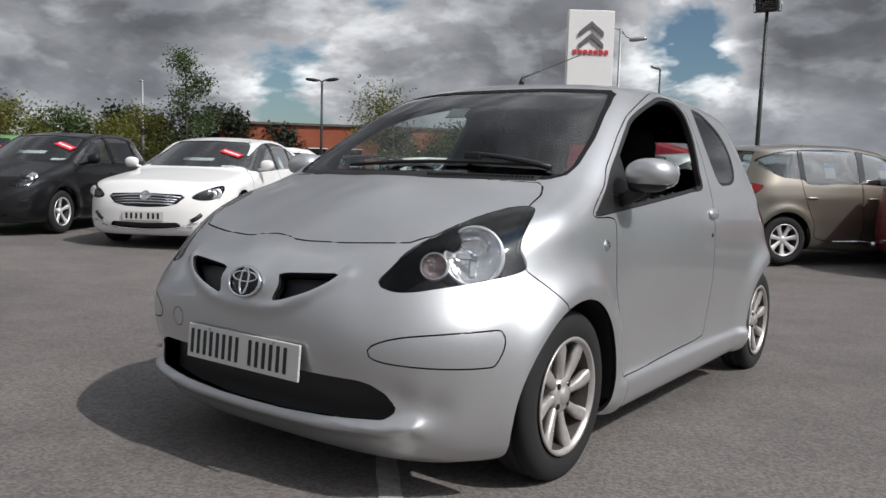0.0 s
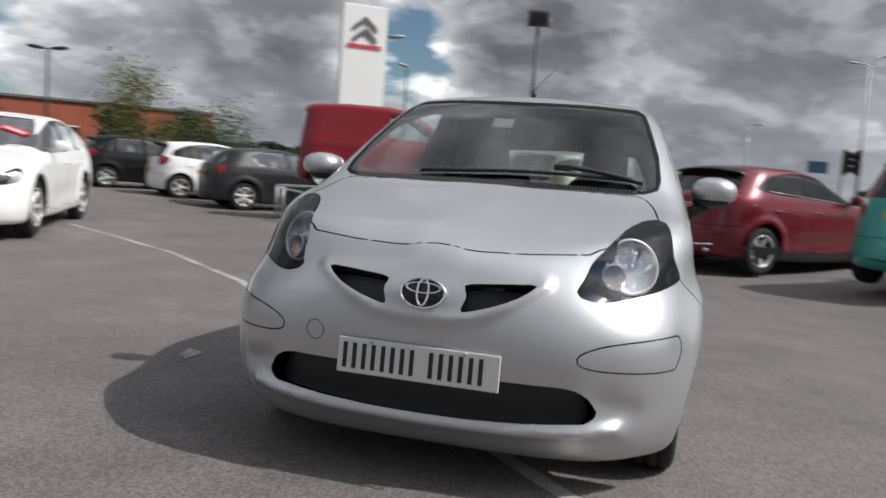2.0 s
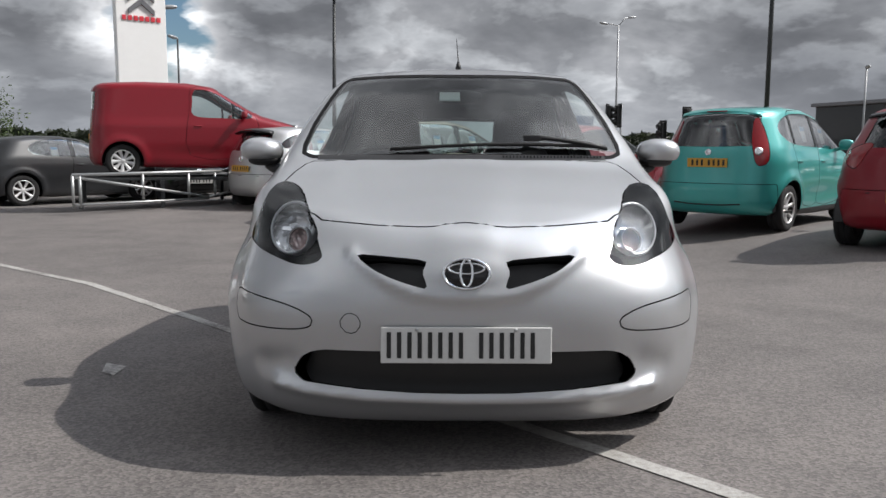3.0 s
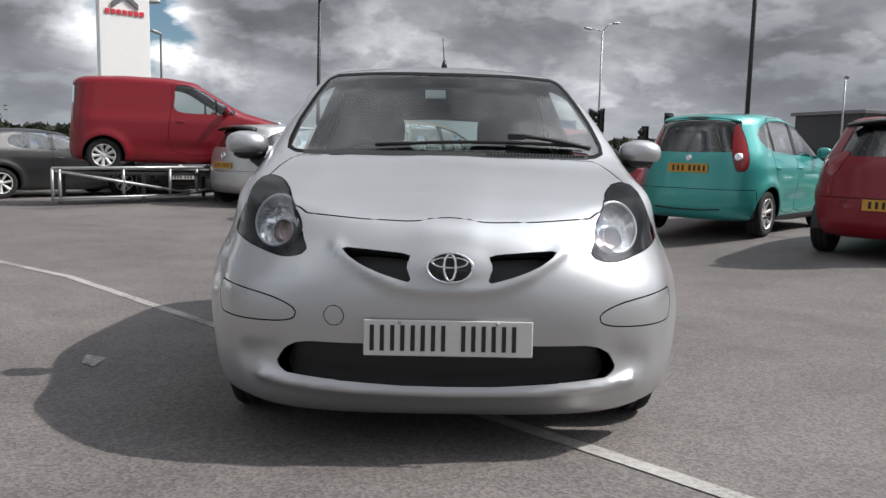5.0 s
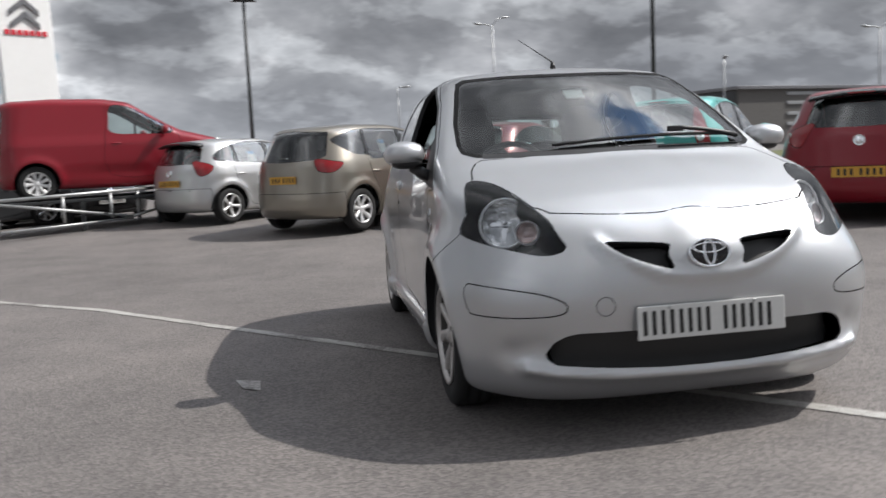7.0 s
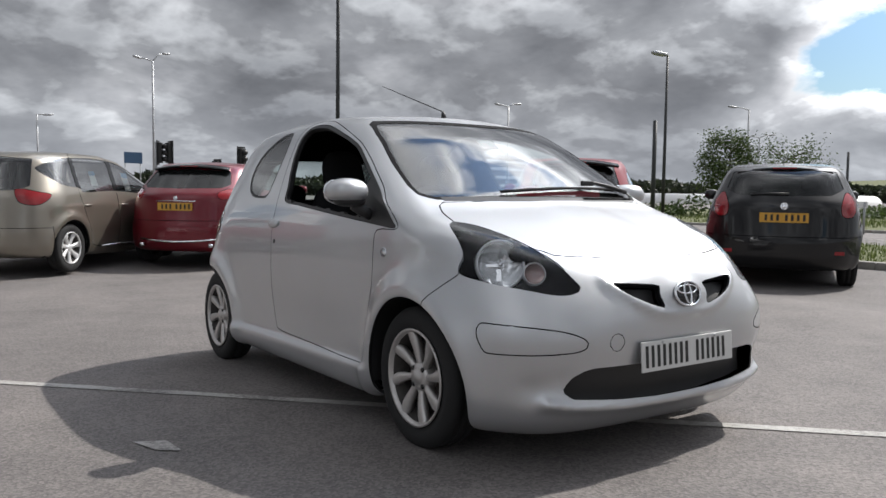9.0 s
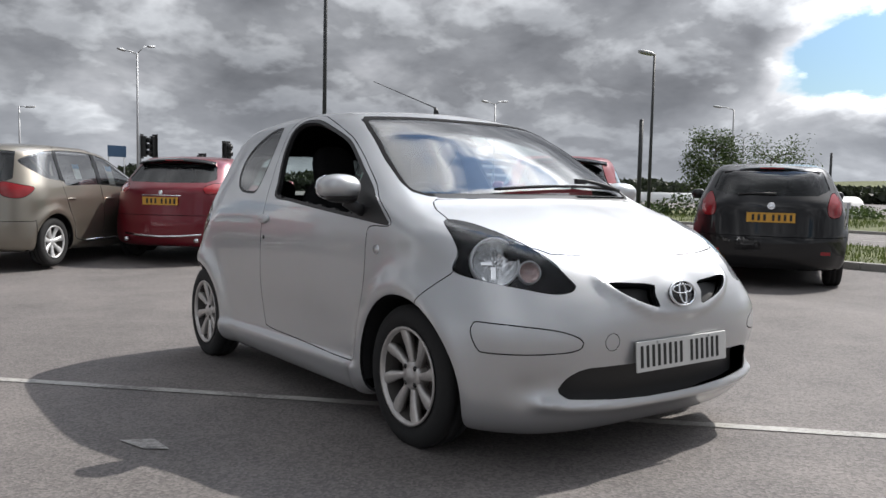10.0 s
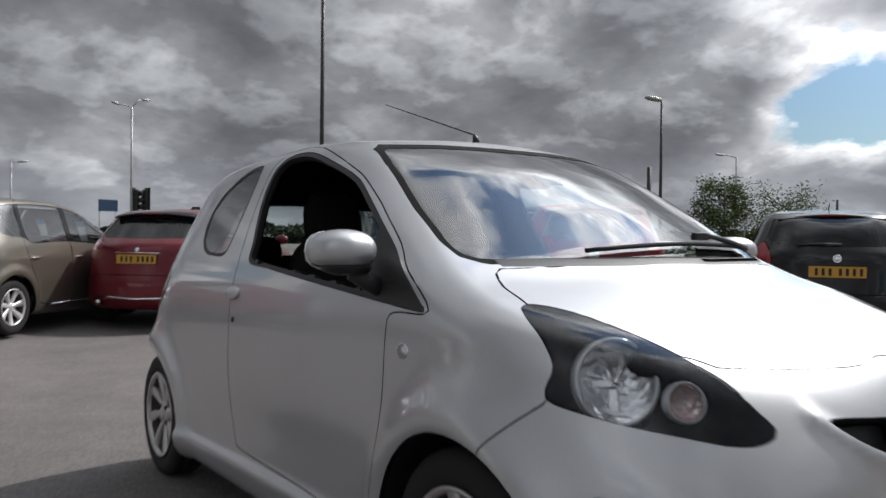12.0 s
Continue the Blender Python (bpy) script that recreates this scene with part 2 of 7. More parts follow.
# ---- mesh tools ----
def part(name, bm, mat, parent=None, label="", smooth=True, matrix=None):
    """Link a bmesh as one mesh object under a thing or a part."""
    mesh = bpy.data.meshes.new(name)
    for face in bm.faces:
        face.smooth = smooth
    bm.to_mesh(mesh)
    bm.free()
    for m in mat if isinstance(mat, (list, tuple)) else (mat,):
        mesh.materials.append(m)
    return joined(name, mesh, parent, label, matrix)


def joined(name, mesh, parent=None, label="", matrix=None):
    ob = new(name, mesh)
    if parent:
        ob.parent = parent
    if matrix:
        ob.matrix_local = matrix
    if label:
        ob["label"] = label
    return ob


def thing(name, label, category, matrix=None, group="", kind=""):
    ob = new(name)
    ob.empty_display_size = 0.1
    if matrix:
        ob.matrix_world = matrix
    return tagged(ob, label, category, group, kind)


def box(bm, lo, hi, bevel=0.0, segments=2):
    lo, hi = Vector(lo), Vector(hi)
    got = bmesh.ops.create_cube(bm, size=1.0, matrix=Matrix.LocRotScale((lo + hi) / 2, None, hi - lo))
    if bevel:
        edges = list({e for v in got["verts"] for e in v.link_edges})
        bmesh.ops.bevel(bm, geom=edges, offset=bevel, segments=segments, affect="EDGES", profile=0.5)
    return got["verts"]


def boxes(*items):
    bm = bmesh.new()
    for item in items:
        box(bm, *item)
    return bm


def lathe(profile, steps=48, axis="x"):
    """Turn a list of (radius, along) about an axis."""
    bm = bmesh.new()
    rings = []
    for i in range(steps):
        a = 2 * math.pi * i / steps
        ring = []
        for r, s in profile:
            p = (s, r * math.cos(a), r * math.sin(a)) if axis == "x" else ((r * math.cos(a), s, r * math.sin(a)) if axis == "y" else (r * math.cos(a), r * math.sin(a), s))
            ring.append(bm.verts.new(p))
        rings.append(ring)
    for i in range(steps):
        a, b = rings[i], rings[(i + 1) % steps]
        for j in range(len(profile) - 1):
            bm.faces.new((a[j], a[j + 1], b[j + 1], b[j]))
    bmesh.ops.remove_doubles(bm, verts=bm.verts, dist=1e-5)
    bmesh.ops.recalc_face_normals(bm, faces=bm.faces)
    return bm


def tube(points, radius, sides=8, taper=None, bm=None, closed=False):
    """A round bar along a line of points."""
    bm = bm or bmesh.new()
    pts = [Vector(p) for p in points]
    rings, n = [], len(pts)
    up = Vector((0.03, 0.02, 1.0)).normalized()
    for i, p in enumerate(pts):
        ahead = (pts[(i + 1) % n if closed else min(i + 1, n - 1)] - pts[(i - 1) % n if closed else max(i - 1, 0)]).normalized()
        if abs(ahead.dot(up)) > 0.99:
            u = Vector((1, 0, 0))
        else:
            u = up
        side = ahead.cross(u).normalized()
        top = side.cross(ahead)
        r = radius if taper is None else radius + (taper - radius) * i / (n - 1)
        rings.append([bm.verts.new(p + r * (math.cos(2 * math.pi * k / sides) * side + math.sin(2 * math.pi * k / sides) * top)) for k in range(sides)])
    for i in range(n if closed else n - 1):
        a, b = rings[i], rings[(i + 1) % n]
        for k in range(sides):
            bm.faces.new((a[k], a[(k + 1) % sides], b[(k + 1) % sides], b[k]))
    if not closed:
        bm.faces.new(list(reversed(rings[0])))
        bm.faces.new(rings[-1])
    return bm


def slab(outline, thick, bevel=0.0):
    """A flat plate in the plane y = 0 from an outline of (x, z), thick towards +y."""
    bm = bmesh.new()
    face = bm.faces.new([bm.verts.new((x, 0, z)) for x, z in outline])
    got = bmesh.ops.extrude_face_region(bm, geom=[face])
    bmesh.ops.translate(bm, verts=[g for g in got["geom"] if isinstance(g, bmesh.types.BMVert)], vec=(0, thick, 0))
    bmesh.ops.recalc_face_normals(bm, faces=bm.faces)
    if bevel:
        bmesh.ops.bevel(bm, geom=[e for e in bm.edges if e.calc_face_angle(0) > 0.6], offset=bevel, segments=2, affect="EDGES")
    return bm


def lettering(name, text, size, mat, parent, matrix, label="", depth=0.002, wide=1.0):
    """Raised letters in the built-in font, centred, made into a mesh."""
    data = bpy.data.curves.new(name, "FONT")
    data.body, data.size, data.extrude, data.align_x, data.align_y = text, size, depth, "CENTER", "CENTER"
    data.space_character = wide
    holder = bpy.data.objects.new(name, data)
    mesh = bpy.data.meshes.new_from_object(holder)
    bpy.data.objects.remove(holder)
    mesh.materials.clear()
    mesh.materials.append(mat)
    return joined(name, mesh, parent, label, matrix)


# ---- car bodies: a smooth solid given by side, plan and section curves ----
def curve(points, soft=0.03):
    """A smooth function through (x, y) points."""
    xs, ys = np.array(points, float).T
    at = np.arange(xs[0] - 0.6, xs[-1] + 0.6, 0.004)
    val = np.interp(at, xs, ys)
    lo, hi = at < xs[0], at > xs[-1]
    val[lo] = ys[0] + (at[lo] - xs[0]) * (ys[1] - ys[0]) / (xs[1] - xs[0])
    val[hi] = ys[-1] + (at[hi] - xs[-1]) * (ys[-1] - ys[-2]) / (xs[-1] - xs[-2])
    if soft:
        k = np.exp(-0.5 * (np.arange(-int(3 * soft / 0.004), int(3 * soft / 0.004) + 1) * 0.004 / soft) ** 2)
        pad = len(k) // 2
        val = np.convolve(np.pad(val, pad, mode="edge"), k / k.sum(), mode="valid")
    return lambda x: np.interp(x, at, val)


def smax(a, b, k):
    h = np.maximum(k - np.abs(a - b), 0) / k
    return np.maximum(a, b) + h * h * k * 0.25


class Shell:
    """The outer skin of a car in its own frame: nose towards -y, z up from the ground."""

    def __init__(self, spec):
        self.s = spec
        self.top, self.front, self.rear = curve(spec["top"]), curve(spec["front"]), curve(spec["rear"])
        self.wide, self.floor = curve(spec["wide"]), curve(spec["floor"])
        self.crown, self.shoulder = curve(spec["crown"], 0.1), curve(spec["shoulder"], 0.1)
        self.bow, self.nose = curve(spec["bow"], 0.1), curve(spec["nose_power"], 0.04)
        self.tail = curve(spec["tail_from"], 0.04)

    def f(self, p):
        s = self.s
        x, y, z = np.abs(p[:, 0]), p[:, 1], p[:, 2]
        wide = self.wide(z)
        for cy, cz, r, out in s["flares"]:
            d = np.hypot(y - cy, z - cz)
            wide = wide + out * np.exp(-((d - r) / 0.07) ** 2)
        for cy, cz, sy, sz, out in s.get("dents", ()):
            wide = wide + out * np.exp(-((y - cy) / sy) ** 2 - ((z - cz) / sz) ** 2)
        yc, n = s["nose_from"], self.nose(z)
        a = np.maximum(0, (yc - y) / (yc - self.front(z)))
        yt, m = self.tail(z), s["tail_power"]
        b = np.maximum(0, (y - yt) / (self.rear(z) - yt))
        side = x / wide
        plan = np.maximum((side ** n + a ** n) ** (1 / n), (side ** m + b ** m) ** (1 / m)) - 1
        plan = plan * 0.62
        bow = self.bow(y) * x * x
        ye, ze = y - bow, z + self.crown(y) * x * x
        t0 = self.top(ye)
        slope = (self.top(ye + 0.02) - self.top(ye - 0.02)) / 0.04
        lid = (ze - t0) / np.sqrt(1 + slope * slope)
        out = smax(plan, lid, self.shoulder(z))
        out = smax(out, self.floor(y) - z, 0.08)
        return out - s["relief"](p) if "relief" in s else out

    def grad(self, p, e=0.004):
        g = np.empty_like(p)
        for i in range(3):
            d = np.zeros(3)
            d[i] = e
            g[:, i] = (self.f(p + d) - self.f(p - d)) / (2 * e)
        return g

    def settle(self, p, rounds=4):
        for _ in range(rounds):
            g = self.grad(p)
            p = p - (self.f(p) / np.maximum((g * g).sum(1), 0.05))[:, None] * g
        return p

    def normal(self, p):
        g = self.grad(p)
        return g / np.maximum(np.linalg.norm(g, axis=1), 1e-6)[:, None]

    def net(self, h):
        """Points and four-sided faces, evenly spread over the skin."""
        lo, hi = np.array(self.s["lo"]), np.array(self.s["hi"])
        n = np.ceil((hi - lo) / h).astype(int) + 1
        n[0] += n[0] % 2
        axes = [(np.arange(n[i]) - (n[i] - 1) / 2) * h + (lo[i] + hi[i]) / 2 for i in range(3)]
        grid = np.stack(np.meshgrid(*axes, indexing="ij"), -1)
        v = self.f(grid.reshape(-1, 3)).reshape(n)
        ins = v < 0
        cells = n - 1
        acc, cnt = np.zeros((*cells, 3)), np.zeros(cells)
        corner = lambda arr, o: arr[o[0]:o[0] + cells[0], o[1]:o[1] + cells[1], o[2]:o[2] + cells[2]]
        for ax in range(3):
            for o1 in (0, 1):
                for o2 in (0, 1):
                    a = [0, 0, 0]
                    others = [i for i in range(3) if i != ax]
                    a[others[0]], a[others[1]] = o1, o2
                    b = list(a)
                    b[ax] = 1
                    va, vb = corner(v, a), corner(v, b)
                    cross = (va < 0) != (vb < 0)
                    t = np.where(cross, va / np.where(cross, va - vb, 1), 0)
                    pa, pb = corner(grid, a), corner(grid, b)
                    acc += np.where(cross[..., None], pa + t[..., None] * (pb - pa), 0)
                    cnt += cross
        has = cnt > 0
        index = np.full(cells, -1)
        index[has] = np.arange(has.sum())
        pts = acc[has] / cnt[has][:, None]
        quads = []
        for ax in range(3):
            u, w_ = [i for i in range(3) if i != ax]
            sl = [slice(None)] * 3
            sl[ax] = slice(0, n[ax] - 1)
            sa, sb = list(sl), list(sl)
            sb[ax] = slice(1, n[ax])
            change = ins[tuple(sa)] != ins[tuple(sb)]
            where = np.argwhere(change)
            where = where[(where[:, u] > 0) & (where[:, w_] > 0) & (where[:, u] < n[u] - 1) & (where[:, w_] < n[w_] - 1)]
            eu, ew = np.eye(3, dtype=int)[u], np.eye(3, dtype=int)[w_]
            q = [index[tuple((where - k).T)] for k in (0 * eu, eu, eu + ew, ew)]
            q = np.stack(q, 1)
            first_in = ins[tuple(where.T)]
            flip = first_in if ax != 1 else ~first_in
            q[~flip] = q[~flip][:, ::-1]
            quads.append(q)
        return self.settle(pts), np.concatenate(quads)


def rounded(points, each=6):
    """A closed outline drawn smoothly through its corner points."""
    p = np.array(points, float)
    out = []
    for i in range(len(p)):
        a, b, c, d = p[i - 1], p[i], p[(i + 1) % len(p)], p[(i + 2) % len(p)]
        for k in range(each):
            t = k / each
            out.append(0.5 * (2 * b + (c - a) * t + (2 * a - 5 * b + 4 * c - d) * t * t + (3 * b - a - 3 * c + d) * t ** 3))
    return np.array(out)


def edge_distance(poly, q):
    """How far points lie from an outline; negative inside."""
    a, b = poly, np.roll(poly, -1, 0)
    best = np.full(len(q), 9.0)
    inside = np.zeros(len(q), bool)
    for (ax, ay), (bx, by) in zip(a, b):
        dx, dy = bx - ax, by - ay
        t = np.clip(((q[:, 0] - ax) * dx + (q[:, 1] - ay) * dy) / max(dx * dx + dy * dy, 1e-12), 0, 1)
        best = np.minimum(best, np.hypot(q[:, 0] - ax - t * dx, q[:, 1] - ay - t * dy))
        if dy:
            inside ^= ((ay > q[:, 1]) != (by > q[:, 1])) & (q[:, 0] < (q[:, 1] - ay) * dx / dy + ax)
    return np.where(inside, -best, best)


VIEWS = {
    "side": lambda p: np.stack([p[:, 1], p[:, 2]], 1),
    "face": lambda p: np.stack([np.abs(p[:, 0]), p[:, 2]], 1),
    "corner": lambda p: np.stack([0.6 * np.abs(p[:, 0]) + 0.8 * p[:, 1], p[:, 2]], 1),
    "tail": lambda p: np.stack([0.6 * np.abs(p[:, 0]) - 0.8 * p[:, 1], p[:, 2]], 1),
    "plan": lambda p: np.stack([np.abs(p[:, 0]), p[:, 1]], 1),
}


def measured(region, p):
    """Signed distance of points to a region of the skin, far outside where the region does not apply."""
    name, view, poly, where = region
    d = np.ones(len(p))
    on = np.nonzero(where(p))[0]
    if len(on):
        d[on] = edge_distance(poly, VIEWS[view](p[on]))
    return d


def panels(shell, h, regions):
    """Cut the skin along the outlines; gives a dict of name -> (points, faces) with its own points."""
    pts, quads = shell.net(h)
    bm = bmesh.new()
    vs = [bm.verts.new(p) for p in pts]
    for q in quads.tolist():
        if len(set(q)) == 4 and min(q) >= 0:
            try:
                bm.faces.new([vs[i] for i in q])
            except ValueError:
                pass
    co = np.array(pts)
    for region in regions:
        bm.verts.ensure_lookup_table()
        bm.verts.index_update()
        d = measured(region, co)
        near = np.abs(d) < 0.28 * h
        if near.any():
            sel = co[near]
            e = 0.001
            # Slide near points on to the outline within the skin.
            for _ in range(3):
                d0 = measured(region, sel)
                g = np.stack([(measured(region, sel + e * np.eye(3)[i]) - measured(region, sel - e * np.eye(3)[i])) / (2 * e) for i in range(3)], 1)
                nrm = shell.normal(sel)
                g -= (g * nrm).sum(1)[:, None] * nrm
                step = np.clip(d0 / np.maximum((g * g).sum(1), 0.2), -h, h)
                sel = shell.settle(sel - step[:, None] * g, 1)
            for i, p in zip(np.nonzero(near)[0], sel):
                bm.verts[int(i)].co = p
            co[near] = sel
            d[near] = 0.0
        d = d.tolist()
        zero = {bm.verts[i] for i in range(len(d)) if d[i] == 0.0}
        jobs = []
        for i in [i for i in range(len(d)) if d[i] < 0.0]:
            for e in bm.verts[i].link_edges:
                a, b = d[e.verts[0].index], d[e.verts[1].index]
                if a * b < 0 and abs(a) + abs(b) < 0.9:
                    jobs.append((e, e.verts[0], a, b))
        fresh = []
        for e, v, d0, d1 in jobs:
            _, nv = bmesh.utils.edge_split(e, v, d0 / (d0 - d1))
            zero.add(nv)
            fresh.append(tuple(nv.co))
        if fresh:
            co = np.concatenate([co, np.array(fresh)])
        faces = {f for v in zero for f in v.link_faces}
        for f in faces:
            zs = [v for v in f.verts if v in zero]
            if len(zs) == 2 and not any(zs[1] in e.verts for e in zs[0].link_edges if f in e.link_faces):
                bmesh.utils.face_split(f, zs[0], zs[1])
            elif len(zs) > 2:
                n = len(f.verts)
                for i in range(len(zs)):
                    for j in range(i + 1, len(zs)):
                        if not f.is_valid or zs[i] not in f.verts or zs[j] not in f.verts:
                            continue
                        if any(zs[j] in e.verts for e in zs[i].link_edges if f in e.link_faces):
                            continue
                        try:
                            bmesh.utils.face_split(f, zs[i], zs[j])
                        except ValueError:
                            pass
    bm.verts.index_update()
    co = np.array([v.co for v in bm.verts])
    faces = [[v.index for v in f.verts] for f in bm.faces]
    bm.free()
    sizes = np.array([len(f) for f in faces])
    starts = np.concatenate([[0], np.cumsum(sizes)[:-1]])
    mid = np.add.reduceat(co[[i for f in faces for i in f]], starts, axis=0) / sizes[:, None]
    label = np.full(len(faces), "", dtype=object)
    for region in regions:
        hit = measured(region, mid) < 0
        for i in np.nonzero(hit)[0]:
            name = region[0]
            label[i] = name if not name.endswith("~") else name[:-1] + ("+" if mid[i][0] > 0 else "-")
    out = {}
    for name in set(label):
        picked = [faces[i] for i in np.nonzero(label == name)[0]]
        used = sorted({i for f in picked for i in f})
        back_to = {v: i for i, v in enumerate(used)}
        out[name] = (co[used], [[back_to[i] for i in f] for f in picked])
    return out


def panel_mesh(name, shell, piece, mat, gap=0.0022, flange=0.014, sink=0.0, rim_mat=None):
    """One panel with true normals; its rim is turned inwards, and drawn back to leave the shut line."""
    co, faces = piece
    co = co.copy()
    nrm = shell.normal(co)
    if sink:
        co = co - sink * nrm
    edges = {}
    for fi, f in enumerate(faces):
        for a, b in zip(f, f[1:] + f[:1]):
            key = (min(a, b), max(a, b))
            edges.setdefault(key, []).append((fi, a, b))
    rim = [v[0] for v in edges.values() if len(v) == 1]
    pull = np.zeros_like(co)
    if rim:
        ia, ib = np.array([r[1] for r in rim]), np.array([r[2] for r in rim])
        inward = np.cross(nrm[ia], co[ib] - co[ia])
        inward /= np.maximum(np.linalg.norm(inward, axis=1), 1e-9)[:, None]
        np.add.at(pull, ia, inward)
        np.add.at(pull, ib, inward)
    size = np.linalg.norm(pull, axis=1)
    on = size > 0.2
    co[on] += gap * pull[on] / size[on][:, None]
    verts, all_faces = co, [list(f) for f in faces]
    normals = nrm
    if flange:
        ids = sorted({i for _, a, b in rim for i in (a, b)})
        top_of = {v: len(co) + k for k, v in enumerate(ids)}
        low_of = {v: len(co) + len(ids) + k for k, v in enumerate(ids)}
        outward = -pull[ids] / np.maximum(size[ids], 1e-6)[:, None]
        verts = np.concatenate([co, co[ids], co[ids] - flange * nrm[ids]])
        normals = np.concatenate([nrm, outward, outward])
        for _, a, b in rim:
            all_faces.append([top_of[b], top_of[a], low_of[a], low_of[b]])
    mesh = bpy.data.meshes.new(name)
    mesh.from_pydata(verts.tolist(), [], all_faces)
    mesh.polygons.foreach_set("use_smooth", [True] * len(mesh.polygons))
    mesh.normals_split_custom_set_from_vertices(normals.tolist())
    mesh.materials.append(mat)
    # A rim material of its own puts the shut line's shade into colour.
    if flange > 0 and rim_mat:
        mesh.materials.append(rim_mat)
        index = [0] * len(faces) + [1] * (len(all_faces) - len(faces))
        mesh.polygons.foreach_set("material_index", index)
    return mesh


def inner_skin(name, shell, piece, sink):
    """The lining behind a set of panels, facing inwards."""
    co, faces = piece
    mesh = bpy.data.meshes.new(name)
    mesh.from_pydata((co - sink * shell.normal(co)).tolist(), [], [f[::-1] for f in faces])
    mesh.materials.append(INNER)
    return mesh


# ---- ground ----
def fall(x, y):
    """The height of the lot: level, but for the gentle fall round the silver car."""
    r = math.hypot(x * 0.8, y)
    ease = lambda t: (lambda u: u * u * (3 - 2 * u))(min(1.0, max(0.0, t)))
    near = (1 - ease((r - 3.0) / 9.0)) * math.tan(radians(SLOPE)) * (y + 1)
    near *= 1 - ease((x - 2.6) / 1.8)
    near -= 0.06 * ease((x - 4.2) / 1.4) * (1 - ease((y - 3.4) / 1.2)) * (1 - ease((x - 7.6) / 1.0))
    near -= 0.06 * ease((y - 5) / 4) * (1 - ease((x - 2.8) / 1.4))
    return near - 0.14 * ease((-4 - x) / 4) * ease((y - 7) / 5) * (1 - ease((-9 - x) / 4))


def ground():
    bm = bmesh.new()
    steps = [0.35 * i for i in range(0, 36)] + [13.5, 15, 17, 20, 26, 35, 50, 80, 140, 300, 700, 1500, 3000]
    at = sorted({-s for s in steps} | set(steps))
    rows = [[bm.verts.new((x, y, fall(x, y))) for x in at] for y in at]
    for a, b in zip(rows, rows[1:]):
        for i in range(len(at) - 1):
            bm.faces.new((a[i], a[i + 1], b[i + 1], b[i]))
    return tagged(part("ground", bm, ASPHALT), "grey worn asphalt of the open car lot", "ground", kind="structure")


ground()


def stripe(points, wide, name="parking_line"):
    """A worn painted line that follows the ground."""
    bm = bmesh.new()
    rows, line = [], []
    for a, b in zip(points, points[1:]):
        a, b = Vector(a), Vector(b)
        n = max(2, int((b - a).length / 0.12))
        line += [(a.lerp(b, i / n), Vector((-(b - a).y, (b - a).x)).normalized() * wide / 2) for i in range(n)]
    line.append((Vector(points[-1]), line[-1][1]))
    for p, side in line:
        w1, w2 = 1 + random.uniform(-0.12, 0.1), 1 + random.uniform(-0.12, 0.1)
        rows.append([bm.verts.new((q.x, q.y, fall(q.x, q.y) + 0.004)) for q in (p - side * w1, p + side * w2)])
    for r, q in zip(rows, rows[1:]):
        bm.faces.new((r[0], q[0], q[1], r[1]))
    bmesh.ops.recalc_face_normals(bm, faces=bm.faces)
    for f in bm.faces:
        if f.normal.z < 0:
            f.normal_flip()
    return tagged(part(name, bm, WHITE_MARK, smooth=False), "worn white painted parking line on asphalt", "road marking", kind="structure")


def light_patch(points, name="paint_patch"):
    """A patch of sunlight, drawn as a pale painted shape on the ground."""
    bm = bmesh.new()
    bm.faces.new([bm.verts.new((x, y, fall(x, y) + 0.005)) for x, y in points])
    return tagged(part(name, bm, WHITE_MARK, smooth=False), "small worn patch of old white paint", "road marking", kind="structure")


# Sunlight falling inside the car's shadow, put in as pale colour.
light_patch([(-1.695, -0.29), (-1.645, -0.46), (-1.565, -0.52), (-1.575, -0.35)])
stripe([(-7.5, 5.45), (-6.2, 4.78), (-4.7, 3.9), (-3.0, 2.47), (-1.9, 1.2), (-0.56, -0.33), (1.9, -3.12)], 0.075)


